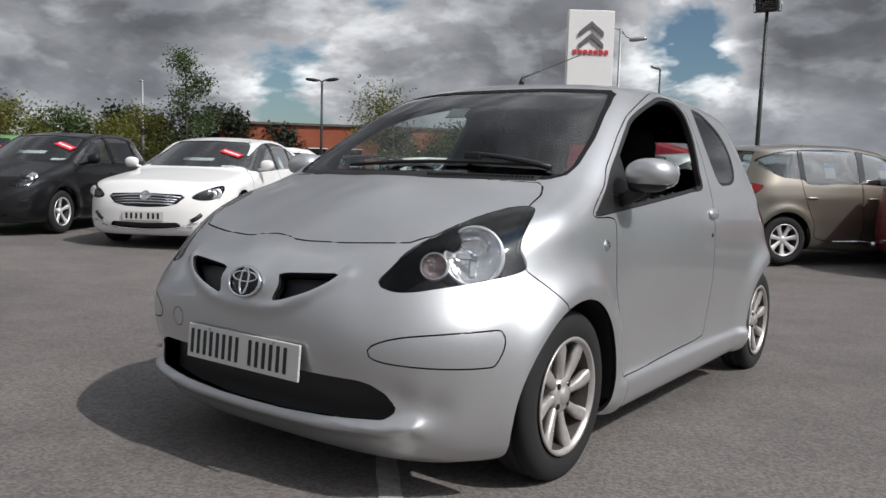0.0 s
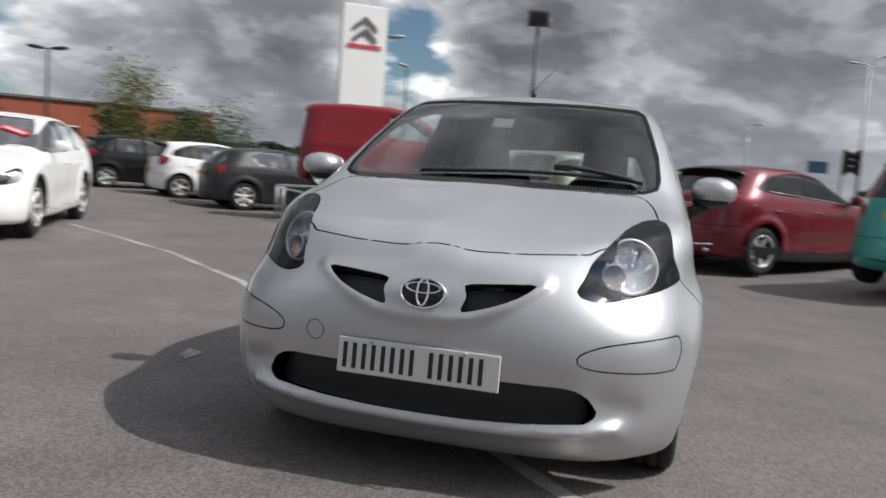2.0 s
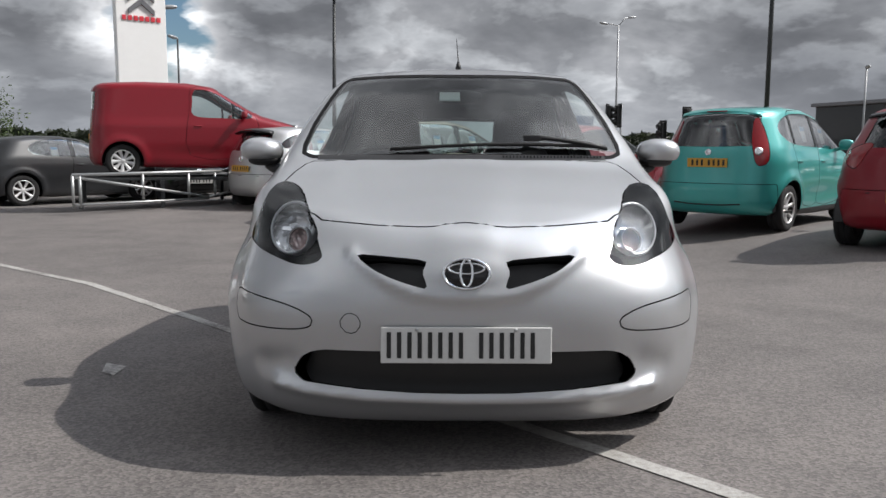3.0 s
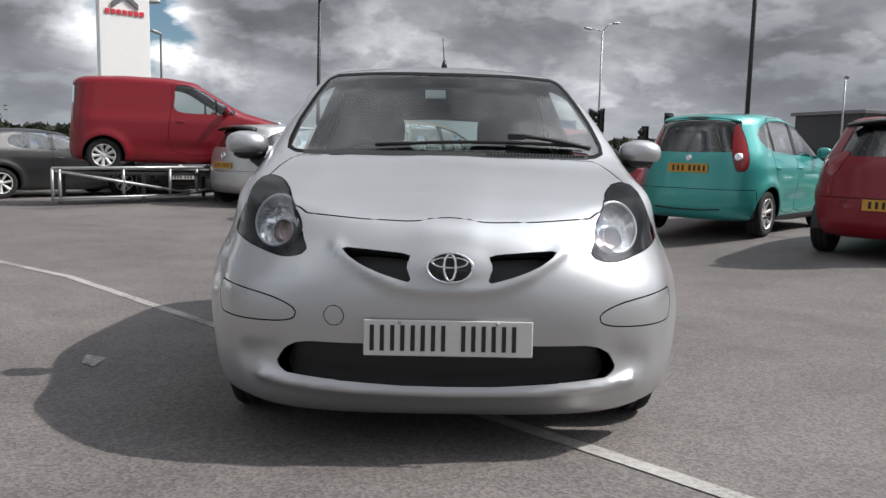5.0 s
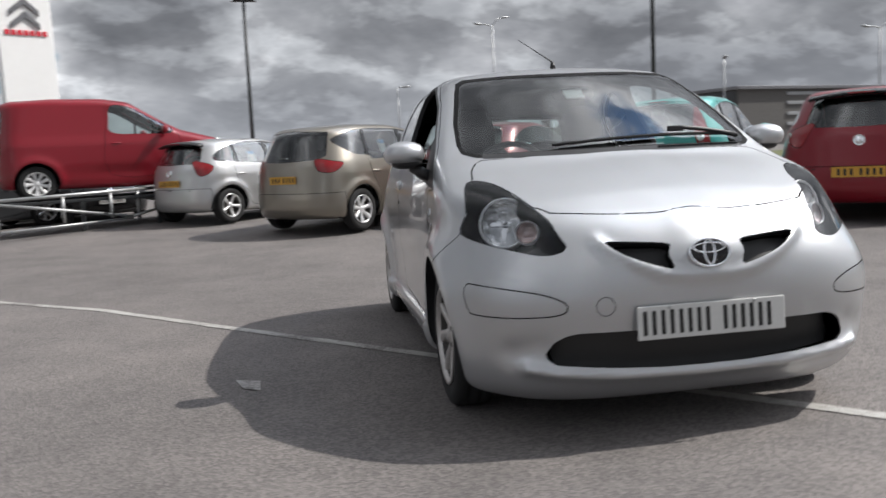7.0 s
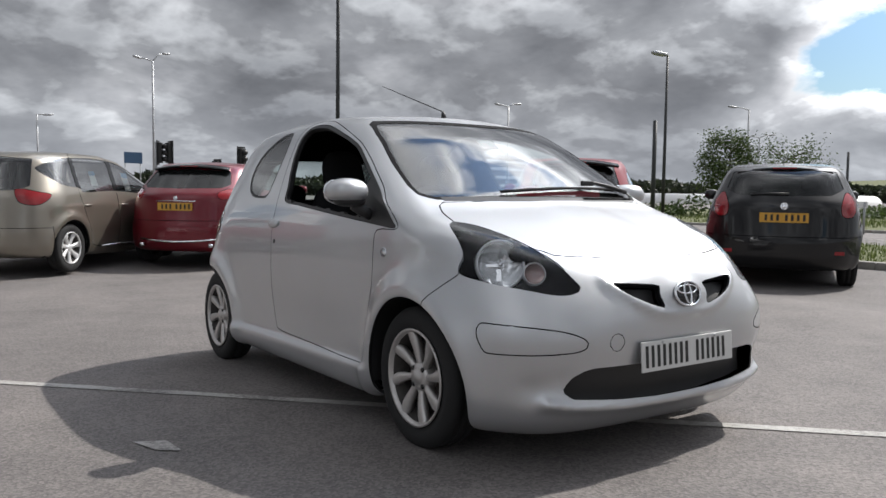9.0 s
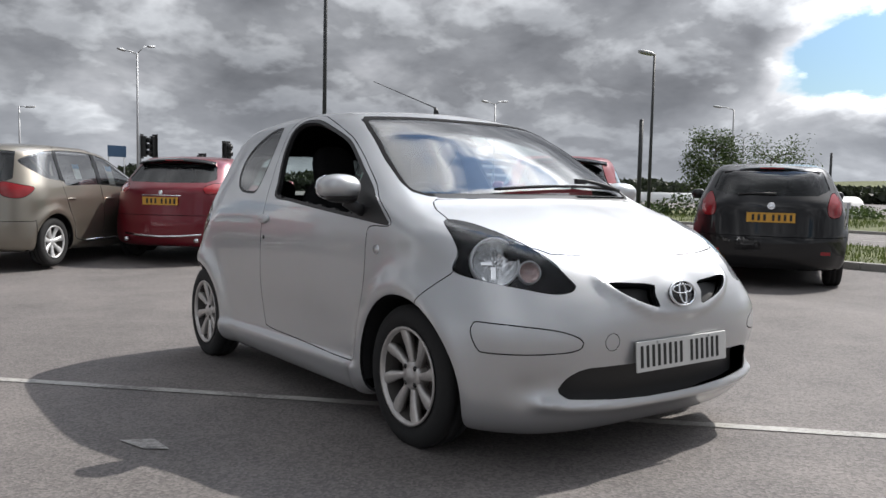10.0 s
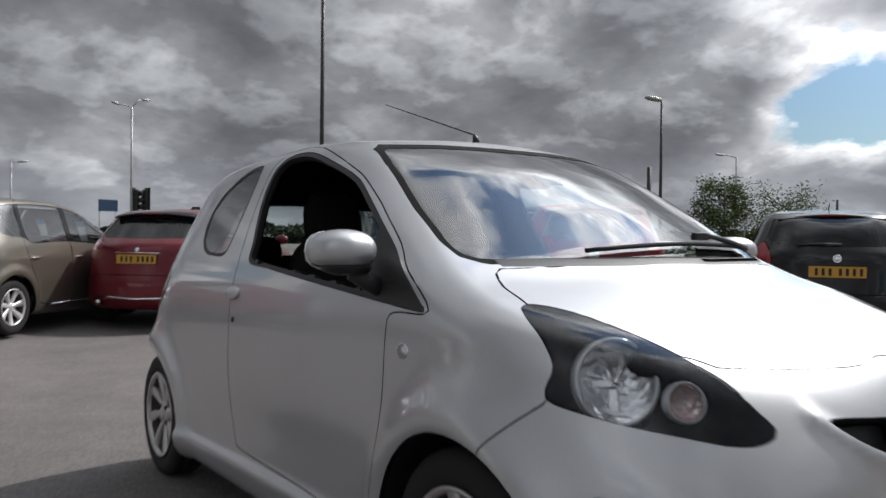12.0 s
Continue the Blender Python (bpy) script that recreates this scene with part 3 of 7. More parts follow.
# ---- the silver hatchback ----
HUB_F, HUB_R, HUB_Z = -0.985, 1.352, 0.275
SILVER_CAR = {
    "top": [(-1.9, 0.56), (-1.70, 0.665), (-1.62, 0.715), (-1.55, 0.755), (-1.40, 0.825), (-1.20, 0.895), (-1.02, 0.955), (-0.90, 1.015), (-0.70, 1.155),
            (-0.50, 1.285), (-0.34, 1.37), (-0.20, 1.415), (-0.05, 1.437), (0.2, 1.455), (0.6, 1.458), (1.0, 1.435), (1.35, 1.39), (1.55, 1.33), (1.8, 1.22)],
    "front": [(0.0, -1.50), (0.15, -1.575), (0.20, -1.632), (0.25, -1.638), (0.33, -1.648), (0.45, -1.672), (0.55, -1.672), (0.62, -1.660), (0.70, -1.645), (0.80, -1.60), (1.5, -1.45)],
    "rear": [(0.0, 1.55), (0.2, 1.62), (0.35, 1.69), (0.5, 1.705), (0.7, 1.695), (0.9, 1.66), (1.05, 1.62), (1.2, 1.56), (1.35, 1.49), (1.5, 1.42)],
    "wide": [(0.0, 0.73), (0.18, 0.768), (0.26, 0.787), (0.36, 0.795), (0.50, 0.80), (0.72, 0.80), (0.82, 0.795), (0.92, 0.775), (1.0, 0.750), (1.1, 0.714), (1.2, 0.675), (1.3, 0.632), (1.4, 0.585), (1.5, 0.53)],
    "floor": [(-1.9, 0.112), (-1.45, 0.108), (-1.2, 0.13), (1.3, 0.16), (1.7, 0.24)],
    "flares": [(HUB_F, HUB_Z, 0.350, 0.032), (HUB_R, HUB_Z, 0.350, 0.030)],
    "dents": [(-1.12, 0.48, 0.30, 0.26, 0.019), (-1.32, 0.79, 0.26, 0.15, -0.026), (0.15, 0.40, 0.95, 0.15, -0.020), (-0.60, 0.72, 0.30, 0.25, -0.014), (1.42, 0.58, 0.26, 0.24, 0.024)],
    "nose_from": -1.0, "nose_power": [(0.3, 3.4), (0.5, 3.4), (0.58, 2.9), (0.66, 2.3), (0.8, 2.1)], "tail_from": [(0.3, 1.08), (0.85, 1.08), (1.0, 1.0), (1.2, 0.88), (1.5, 0.75)], "tail_power": 3.2,
    "bow": [(-1.6, 0.10), (-1.1, 0.10), (-0.75, 0.21), (-0.3, 0.26), (1.7, 0.28)], "crown": [(-1.6, 0.075), (-0.95, 0.055), (-0.3, 0.095), (1.7, 0.09)], "shoulder": [(0.6, 0.085), (0.95, 0.085), (1.25, 0.095)],
    "lo": (-0.92, -1.80, 0.08), "hi": (0.92, 1.82, 1.56),
}


def circle(cy, cz, r, n=40):
    return np.array([(cy + r * math.cos(2 * math.pi * i / n), cz + r * math.sin(2 * math.pi * i / n)) for i in range(n)])


def arch_outline(cy, cz, r, ahead, n=48):
    """A wheel opening, drawn out a little ahead of the wheel."""
    out = []
    for i in range(n):
        a = 2 * math.pi * i / n
        far = r + ahead * max(0.0, -math.cos(a)) ** 1.5
        out.append((cy + far * math.cos(a), cz + far * math.sin(a)))
    return np.array(out)


def shrunk(poly, d):
    """An outline drawn inwards."""
    poly = np.asarray(poly, float)
    t = np.roll(poly, -1, 0) - np.roll(poly, 1, 0)
    nrm = np.stack([-t[:, 1], t[:, 0]], 1) / np.maximum(np.linalg.norm(t, axis=1), 1e-9)[:, None]
    area = (poly[:, 0] * np.roll(poly[:, 1], -1) - np.roll(poly[:, 0], -1) * poly[:, 1]).sum()
    return poly + nrm * d * (1 if area > 0 else -1)


def mirrored(points):
    """A closed outline across the middle of the car, from the half given outwards."""
    return np.array([*points, *[(-x, z) for x, z in reversed(points)]])


HEADLAMP = rounded([(-0.985, 0.655), (-0.948, 0.693), (-0.885, 0.748), (-0.765, 0.808), (-0.645, 0.851), (-0.535, 0.881), (-0.465, 0.888), (-0.475, 0.87), (-0.522, 0.825), (-0.555, 0.77), (-0.540, 0.722), (-0.552, 0.700),
                    (-0.625, 0.682), (-0.722, 0.665), (-0.812, 0.651), (-0.899, 0.636), (-0.955, 0.636)], 4)
DOOR_WINDOW = rounded([(0.335, 0.987), (0.36, 1.06), (0.40, 1.16), (0.425, 1.26), (0.415, 1.34), (0.36, 1.388), (0.25, 1.392), (0.13, 1.375), (-0.04, 1.33), (-0.20, 1.28), (-0.31, 1.235), (-0.43, 1.16), (-0.52, 1.10),
                       (-0.63, 1.025), (-0.70, 0.965), (-0.80, 0.895), (-0.845, 0.868), (-0.79, 0.866), (-0.55, 0.889), (-0.17, 0.930), (0.15, 0.965)], 4)
QUARTER = rounded([(0.620, 1.018), (0.580, 1.09), (0.556, 1.25), (0.565, 1.35), (0.60, 1.375), (0.70, 1.365), (0.80, 1.325), (0.895, 1.27), (0.945, 1.20), (0.945, 1.12), (0.90, 1.055), (0.82, 1.022), (0.72, 1.012)], 4)
DOOR = rounded([(-0.60, 0.30), (-0.63, 0.45), (-0.655, 0.65), (-0.665, 0.80), (-0.69, 0.855), (-0.86, 0.866), (-0.72, 0.965), (-0.645, 1.035), (-0.53, 1.115), (-0.44, 1.175), (-0.31, 1.25), (-0.19, 1.30), (-0.03, 1.355), (0.14, 1.40), (0.28, 1.415), (0.40, 1.41),
                (0.455, 1.36), (0.465, 1.25), (0.455, 1.12), (0.44, 0.95), (0.43, 0.75), (0.44, 0.60), (0.45, 0.45), (0.42, 0.335), (0.36, 0.30), (0.0, 0.285), (-0.50, 0.27)], 4)
SCREEN = mirrored([(0.0, 0.984), (0.3, 0.982), (0.50, 0.980), (0.60, 0.980), (0.645, 1.0), (0.652, 1.04), (0.633, 1.14), (0.608, 1.21), (0.574, 1.30), (0.546, 1.355), (0.508, 1.376), (0.33, 1.380), (0.0, 1.375)])
BACKLIGHT = mirrored([(0.0, 0.99), (0.4, 0.99), (0.56, 1.03), (0.56, 1.15), (0.50, 1.29), (0.3, 1.31), (0.0, 1.32)])
SIDES = lambda p: np.abs(p[:, 0]) > 0.35
SILVER_PANELS = [
    ("front_bumper", "side", np.array([(-1.9, 0.0), (-1.9, 0.9), (-1.30, 0.9), (-1.242, 0.698), (-1.19, 0.655), (-1.125, 0.59), (-1.10, 0.5), (-1.10, 0.0)]), lambda p: p[:, 1] < -1.0),
    ("arch", "side", arch_outline(HUB_F, HUB_Z, 0.322, 0.035), lambda p: (np.abs(p[:, 0]) > 0.5) & (p[:, 2] < 0.75)),
    ("arch", "side", arch_outline(HUB_R, HUB_Z, 0.318, 0.0), lambda p: (np.abs(p[:, 0]) > 0.5) & (p[:, 2] < 0.75)),
    ("bonnet", "face", mirrored([(0.0, 0.766), (0.06, 0.762), (0.10, 0.754), (0.14, 0.752), (0.28, 0.755), (0.47, 0.767), (0.52, 0.795), (0.58, 0.847), (0.63, 0.882), (0.662, 0.892), (0.645, 0.925), (0.615, 0.955), (0.585, 0.969), (0.3, 0.975), (0.0, 0.977)]),
     lambda p: (p[:, 1] < -0.80) & (p[:, 2] > 0.6)),
    ("door~", "side", DOOR, SIDES),
    ("door_frame~", "side", DOOR_WINDOW, SIDES),
    ("opening~", "side", shrunk(DOOR_WINDOW, 0.014), lambda p: (np.abs(p[:, 0]) > 0.35) & (p[:, 2] > 0.955 + 0.11 * p[:, 1]) & (p[:, 1] > -0.52)),
    ("quarter_seal~", "side", QUARTER, SIDES),
    ("quarter_window~", "side", shrunk(QUARTER, 0.012), SIDES),
    ("screen_seal", "face", SCREEN, lambda p: (p[:, 1] < 0.1) & (p[:, 2] > 0.85)),
    ("windscreen", "face", shrunk(SCREEN, 0.015), lambda p: (p[:, 1] < 0.1) & (p[:, 2] > 0.85)),
    ("rear_seal", "face", BACKLIGHT, lambda p: (p[:, 1] > 1.2) & (p[:, 2] > 0.85)),
    ("rear_window", "face", shrunk(BACKLIGHT, 0.03), lambda p: (p[:, 1] > 1.2) & (p[:, 2] > 0.85)),
    ("headlamp~", "corner", HEADLAMP, lambda p: (p[:, 1] < -0.95) & (p[:, 2] > 0.55)),
    ("side_moulding~", "corner", rounded([(-1.022, 0.465), (-1.003, 0.489), (-0.94, 0.512), (-0.835, 0.526), (-0.70, 0.535), (-0.648, 0.533), (-0.638, 0.495), (-0.665, 0.442), (-0.70, 0.431), (-0.875, 0.431), (-0.995, 0.440)], 4), lambda p: (p[:, 1] < -1.1) & (np.abs(p[:, 0]) > 0.3)),
    ("lower_grille", "face", mirrored([(0.0, 0.373), (0.44, 0.374), (0.48, 0.366), (0.515, 0.345), (0.541, 0.305), (0.537, 0.288), (0.51, 0.270), (0.34, 0.254), (0.15, 0.243), (0.0, 0.241)]), lambda p: (p[:, 1] < -1.4) & (p[:, 2] < 0.5)),
    ("upper_grille~", "face", rounded([(0.335, 0.668), (0.30, 0.668), (0.227, 0.663), (0.135, 0.655), (0.126, 0.645), (0.135, 0.618), (0.120, 0.580), (0.13, 0.575), (0.21, 0.598), (0.285, 0.630)], 4), lambda p: (p[:, 1] < -1.4) & (p[:, 2] < 0.75)),
    ("tow_cap", "face", circle(0.355, 0.463, 0.031), lambda p: (p[:, 1] < -1.3) & (p[:, 0] < 0)),
    ("tail_lamp~", "side", rounded([(1.30, 0.80), (1.245, 0.86), (1.25, 0.925), (1.33, 0.955), (1.50, 0.965), (1.75, 0.95), (1.80, 0.72), (1.60, 0.70), (1.42, 0.735)], 4), lambda p: (p[:, 1] > 1.1) & (np.abs(p[:, 0]) > 0.46)),
]


def strokes(p, path, wide):
    """Bell-shaped nearness of (|x|, z) to a bent line."""
    best = np.full(len(p), 9.0)
    for (ax, ay), (bx, by) in zip(path, path[1:]):
        dx, dy = bx - ax, by - ay
        x, z = np.abs(p[:, 0]), p[:, 2]
        t = np.clip(((x - ax) * dx + (z - ay) * dy) / (dx * dx + dy * dy), 0, 1)
        best = np.minimum(best, np.hypot(x - ax - t * dx, z - ay - t * dy))
    return np.exp(-(best / wide) ** 2)


def silver_relief(p):
    """Pressed lines of the nose: grille lip, badge boss, bonnet ridge and chin hollows."""
    nose = 1 / (1 + np.exp((p[:, 1] + 1.40) / 0.03))
    lip = 0.010 * strokes(p, [(0.0, 0.543), (0.08, 0.547), (0.16, 0.561), (0.25, 0.602), (0.33, 0.652), (0.356, 0.672)], 0.022)
    boss = 0.009 * np.exp(-(((p[:, 0] / 0.122) ** 2 + ((p[:, 2] - 0.612) / 0.062) ** 2) ** 2))
    beak = 0.004 * np.exp(-(p[:, 0] / 0.105) ** 4) * np.exp(-((p[:, 2] - 0.72) / 0.09) ** 2)
    lid = 1 / (1 + np.exp((p[:, 1] + 0.98) / 0.05))
    ridge = 0.006 * np.exp(-(p[:, 0] / 0.16) ** 4) * lid / (1 + np.exp((0.72 - p[:, 2]) / 0.03))
    chin = 0.020 * strokes(p, [(0.0, 0.213), (0.3, 0.220), (0.50, 0.236), (0.60, 0.252)], 0.024) - 0.010 * strokes(p, [(0.56, 0.33), (0.63, 0.31)], 0.045)
    step = lambda v: 1 / (1 + np.exp(-np.clip(v, -40, 40)))
    sill = 0.024 * step((0.268 - p[:, 2]) / 0.007) * step((p[:, 1] + 0.615) / 0.012) * step((1.02 - p[:, 1]) / 0.012) * step((np.abs(p[:, 0]) - 0.6) / 0.02)
    return nose * (lip + boss + beak + chin) + ridge + sill


SILVER_CAR["relief"] = silver_relief
silver_shell = Shell(SILVER_CAR)
silver_pieces = panels(silver_shell, 0.016, SILVER_PANELS)
silver_car = thing("silver_hatchback", "silver small hatchback parked nose-out with its front side windows wound down", "car", STAND)


def silver_part(key, name, mat, parent=silver_car, label="", **kw):
    # Silver flanges coloured black, so the gaps look shaded.
    if mat is SILVER:
        kw.setdefault("rim_mat", BLACK)
    return joined(name, panel_mesh(name, silver_shell, silver_pieces[key], mat, **kw), parent, label)


def merged(pieces, keys):
    pts, faces, base = [], [], 0
    for key in keys:
        co, fs = pieces[key]
        pts.append(co)
        faces += [[i + base for i in f] for f in fs]
        base += len(co)
    return np.concatenate(pts), faces


def ellipse_ring(rx, rz, thick, n=48, at=(0.0, 0.0)):
    return tube([(0.0, at[0] + rx * math.cos(2 * math.pi * i / n), at[1] + rz * math.sin(2 * math.pi * i / n)) for i in range(n)], thick, 8, closed=True)


def on_skin(x, y, z, proud=0.0):
    """A frame on the skin nearest to a place: x outwards along its normal."""
    at = silver_shell.settle(np.array([[x, y, z]]))
    nrm = Vector(silver_shell.normal(at)[0])
    side = Vector((0, 0, 1)).cross(nrm).normalized()
    up = nrm.cross(side)
    m = Matrix((nrm, side, up)).transposed().to_4x4()
    m.translation = Vector(at[0]) + nrm * proud
    return m


body = silver_part("", "body", SILVER)
lining = merged(silver_pieces, [k for k in ("", "front_bumper", "bonnet", "door+", "door-", "door_frame+", "door_frame-") if k in silver_pieces])
joined("cabin_lining", inner_skin("cabin_lining", silver_shell, lining, 0.028), silver_car, "black inner trim")
bumper = silver_part("front_bumper", "front_bumper", SILVER, label="silver painted front bumper")
silver_part("bonnet", "bonnet", SILVER, label="silver painted bonnet", gap=0.0045)
silver_part("tow_cap", "tow_cap", SILVER, bumper, gap=0.0005)
doors, lamps = {}, {}
for sign in "+-":
    side = 1 if sign == "+" else -1
    doors[side] = silver_part("door" + sign, "door", SILVER, label="silver door with its window wound down")
    silver_part("door_frame" + sign, "window_frame", BLACK, doors[side], "black window frame and mirror corner", gap=0, flange=0.02, sink=0.002)
    silver_part("quarter_seal" + sign, "quarter_seal", BLACK, gap=0, flange=0.01, sink=0.001)
    silver_part("quarter_window" + sign, "quarter_window", GLASS, gap=0, flange=0.004, sink=0.003)
    silver_part("side_moulding" + sign, "bumper_moulding", SILVER, bumper, gap=0.0025)
    silver_part("upper_grille" + sign, "upper_grille", BLACK, gap=0, flange=0, sink=0.045)
    if "tail_lamp" + sign in silver_pieces:
        tail = silver_part("tail_lamp" + sign, "tail_lamp", REFLECTOR, label="clear and red wraparound tail lamp", gap=0, flange=-0.03, sink=0.032)
        silver_part("tail_lamp" + sign, "lens", LAMP_GLASS, tail, "clear lens", gap=0.001, flange=0.004)
        for dy, z, r, mat in ((1.33, 0.885, 0.040, CHROME), (1.40, 0.805, 0.036, RED_LENS), (1.47, 0.90, 0.045, RED_LENS)):
            part("bowl", lathe([(0.0, -0.012), (r * 0.5, -0.008), (r * 0.9, 0.004), (r, 0.008), (r * 1.05, -0.01)], 14), mat, tail, "round lamp bowl", smooth=False, matrix=on_skin(side * 0.76, dy, z, -0.022))
    # Headlamp: a black bowl behind a clear lens, with two bright reflectors.
    lamps[side] = silver_part("headlamp" + sign, "headlamp", GLOSS_BLACK, label="black-backed headlamp under a clear lens", gap=0, flange=-0.150, sink=0.154)
    silver_part("headlamp" + sign, "lens", LAMP_GLASS, lamps[side], "clear lens", gap=0.001, flange=0.004)
    for name, spot, r, deep in (("main_reflector", (0.642, -1.375, 0.777), 0.086, 0.050), ("indicator", (0.562, -1.455, 0.715), 0.038, 0.026)):
        axis = Vector((side * 0.42, -0.85, 0.22)).normalized()
        spot, back_off = Vector((side * spot[0], spot[1], spot[2])), Vector((side * -0.45, 0.78, -0.43)).normalized()
        turn = axis.to_track_quat("X", "Z").to_matrix().to_4x4()
        edge = [turn @ Vector((0.007, r * 1.12 * math.cos(a), r * 1.12 * math.sin(a))) for a in (k * 0.393 for k in range(16))]
        # Set back until the whole bowl lies under the lens.
        while silver_shell.f(np.array([tuple(spot + e) for e in edge])).max() > -0.003:
            spot = spot + back_off * 0.003
        m = Matrix.Translation(spot) @ axis.to_track_quat("X", "Z").to_matrix().to_4x4()
        steps, bm = (30 if r > 0.06 else 16), bmesh.new()
        rnd = random.Random(7)
        rows = []
        for k in range(9):
            rad = r * (0.10 + 0.90 * k / 8)
            rows.append([bm.verts.new((-deep + deep * (rad / r) ** 2 + rnd.uniform(-1, 1) * (0.0024 if 0 < k < 8 else 0.0), rad * math.cos(2 * math.pi * q / steps + 0.06 * k), rad * math.sin(2 * math.pi * q / steps + 0.06 * k))) for q in range(steps)])
        for p, q in zip(rows, rows[1:]):
            for i in range(steps):
                bm.faces.new((p[i], p[(i + 1) % steps], q[(i + 1) % steps], q[i]))
        bowl = part(name, bm, REFLECTOR if r > 0.06 else AMBER_LENS, lamps[side], "deep faceted mirror reflector" if r > 0.06 else "pale pink indicator bowl", smooth=False, matrix=m)
        part("reflector_ring", lathe([(r * 0.985, -0.004), (r * 1.0, 0.004), (r * 1.06, 0.006), (r * 1.11, 0.0), (r * 1.11, -0.02)], 40), RING, lamps[side], "bright ring round the reflector", matrix=m)
        part("bulb", lathe([(0.0, 0.004), (r * 0.09, 0.002), (r * 0.14, -0.010), (r * 0.14, -deep)], 16), CHROME, lamps[side], "silver bulb cap", matrix=m)
        if r > 0.06:
            part("bulb_shield", boxes(((-0.020, -r * 0.62, -0.012), (-0.008, r * 0.20, 0.006), 0.003), ((-0.028, -r * 0.16, -r * 0.75), (-0.020, r * 0.10, -0.012), 0.003)), CHROME, lamps[side], "bright cross bar before the bulb", smooth=False, matrix=m)
silver_part("screen_seal", "windscreen_seal", INNER, gap=0, flange=0.01, sink=0.0015)
silver_part("windscreen", "windscreen", GLASS, gap=0, flange=0.004, sink=0.003, label="clear windscreen")
silver_part("rear_seal", "rear_window_seal", GLOSS_BLACK, gap=0, flange=0.01, sink=0.001)
silver_part("rear_window", "rear_window", GLASS, gap=0, flange=0.004, sink=0.003)
silver_part("lower_grille", "lower_grille", BLACK, gap=0, flange=-0.05, sink=0.055)


def arch_liner(side, hy, ahead):
    """The upper part of a wheel well."""
    bm = bmesh.new()
    rows = []
    for i in range(25):
        a = radians(-12 + 204 * i / 24)
        lip = 0.324 + ahead * max(0.0, -math.cos(a)) ** 1.5
        edge = silver_shell.settle(np.array([[side * 0.8, hy + lip * math.cos(a), HUB_Z + lip * math.sin(a)]]), 8)[0][0] - side * 0.012
        rows.append([bm.verts.new((x, r * math.cos(a), r * math.sin(a))) for r, x in ((lip, edge), (lip + 0.015, side * 0.60), (lip + 0.005, side * 0.46), (0.04, side * 0.46))])
    for p, q in zip(rows, rows[1:]):
        for j in range(3):
            bm.faces.new((p[j], p[j + 1], q[j + 1], q[j]))
    return bm


def blob(bm, size, matrix=Matrix(), power=2.6, u=24, v=14):
    """A rounded lump, between ball and box."""
    sgn = lambda c: math.copysign(abs(c) ** (2 / power), c)
    rows = []
    for j in range(v + 1):
        a = math.pi * j / v - math.pi / 2
        rows.append([bm.verts.new(matrix @ Vector((size[0] * sgn(math.cos(a)) * sgn(math.cos(2 * math.pi * i / u)), size[1] * sgn(math.cos(a)) * sgn(math.sin(2 * math.pi * i / u)), size[2] * sgn(math.sin(a))))) for i in range(u)])
    for j in range(v):
        for i in range(u):
            bm.faces.new((rows[j][i], rows[j][(i + 1) % u], rows[j + 1][(i + 1) % u], rows[j + 1][i]))
    bmesh.ops.remove_doubles(bm, verts=[x for r in (rows[0], rows[-1]) for x in r], dist=1e-5)
    bmesh.ops.recalc_face_normals(bm, faces=bm.faces)
    return bm


# Badge of three ovals, on its boss.
m = on_skin(0, -1.69, 0.622, 0.002)
badge = part("badge", lathe([(0.0, 0.004), (0.066, 0.003), (0.07, 0.0), (0.07, -0.01)], 40), GLOSS_BLACK, silver_car, "chrome oval emblem on black", matrix=m @ Matrix.Diagonal((1, 1, 0.66, 1)))
for rx, rz, dz, thick in ((0.070, 0.046, 0.0, 0.0055), (0.054, 0.016, 0.016, 0.0045), (0.018, 0.041, 0.002, 0.0045)):
    ring = part("emblem_ring", ellipse_ring(rx, rz / 0.66, thick, at=(0.0, dz / 0.66)), CHROME, badge, "chrome oval", matrix=Matrix.Translation((0.005, 0, 0)))

# Number plate, with plain bars for its marks.
plate = part("number_plate", boxes(((-0.26, -0.004, -0.0555), (0.26, 0.004, 0.0555), 0.0035)), PLATE_WHITE, silver_car, "white number plate with dark bars", smooth=False, matrix=pose(0, -1.683, 0.402, -3))
for k in range(7):
    x = -0.219 + 0.0625 * k + (0.03 if k > 3 else 0)
    for off in (-0.0155, 0.0155):
        part("plate_bar", boxes(((x + off - 0.0065, -0.0062, -0.0395), (x + off + 0.0065, -0.0035, 0.0395))), PLATE_INK, plate, smooth=False)
part("plate_holder", boxes(((-0.2, 0.004, -0.04), (0.2, 0.03, 0.04))), BLACK, plate, smooth=False)
for x in (-0.15, 0.15):
    part("screw", lathe([(0.0, 0.003), (0.005, 0.002), (0.006, 0.0)], 10, "y"), GALV, plate, matrix=pose(x, -0.005, 0.047, 0, 0, 180))

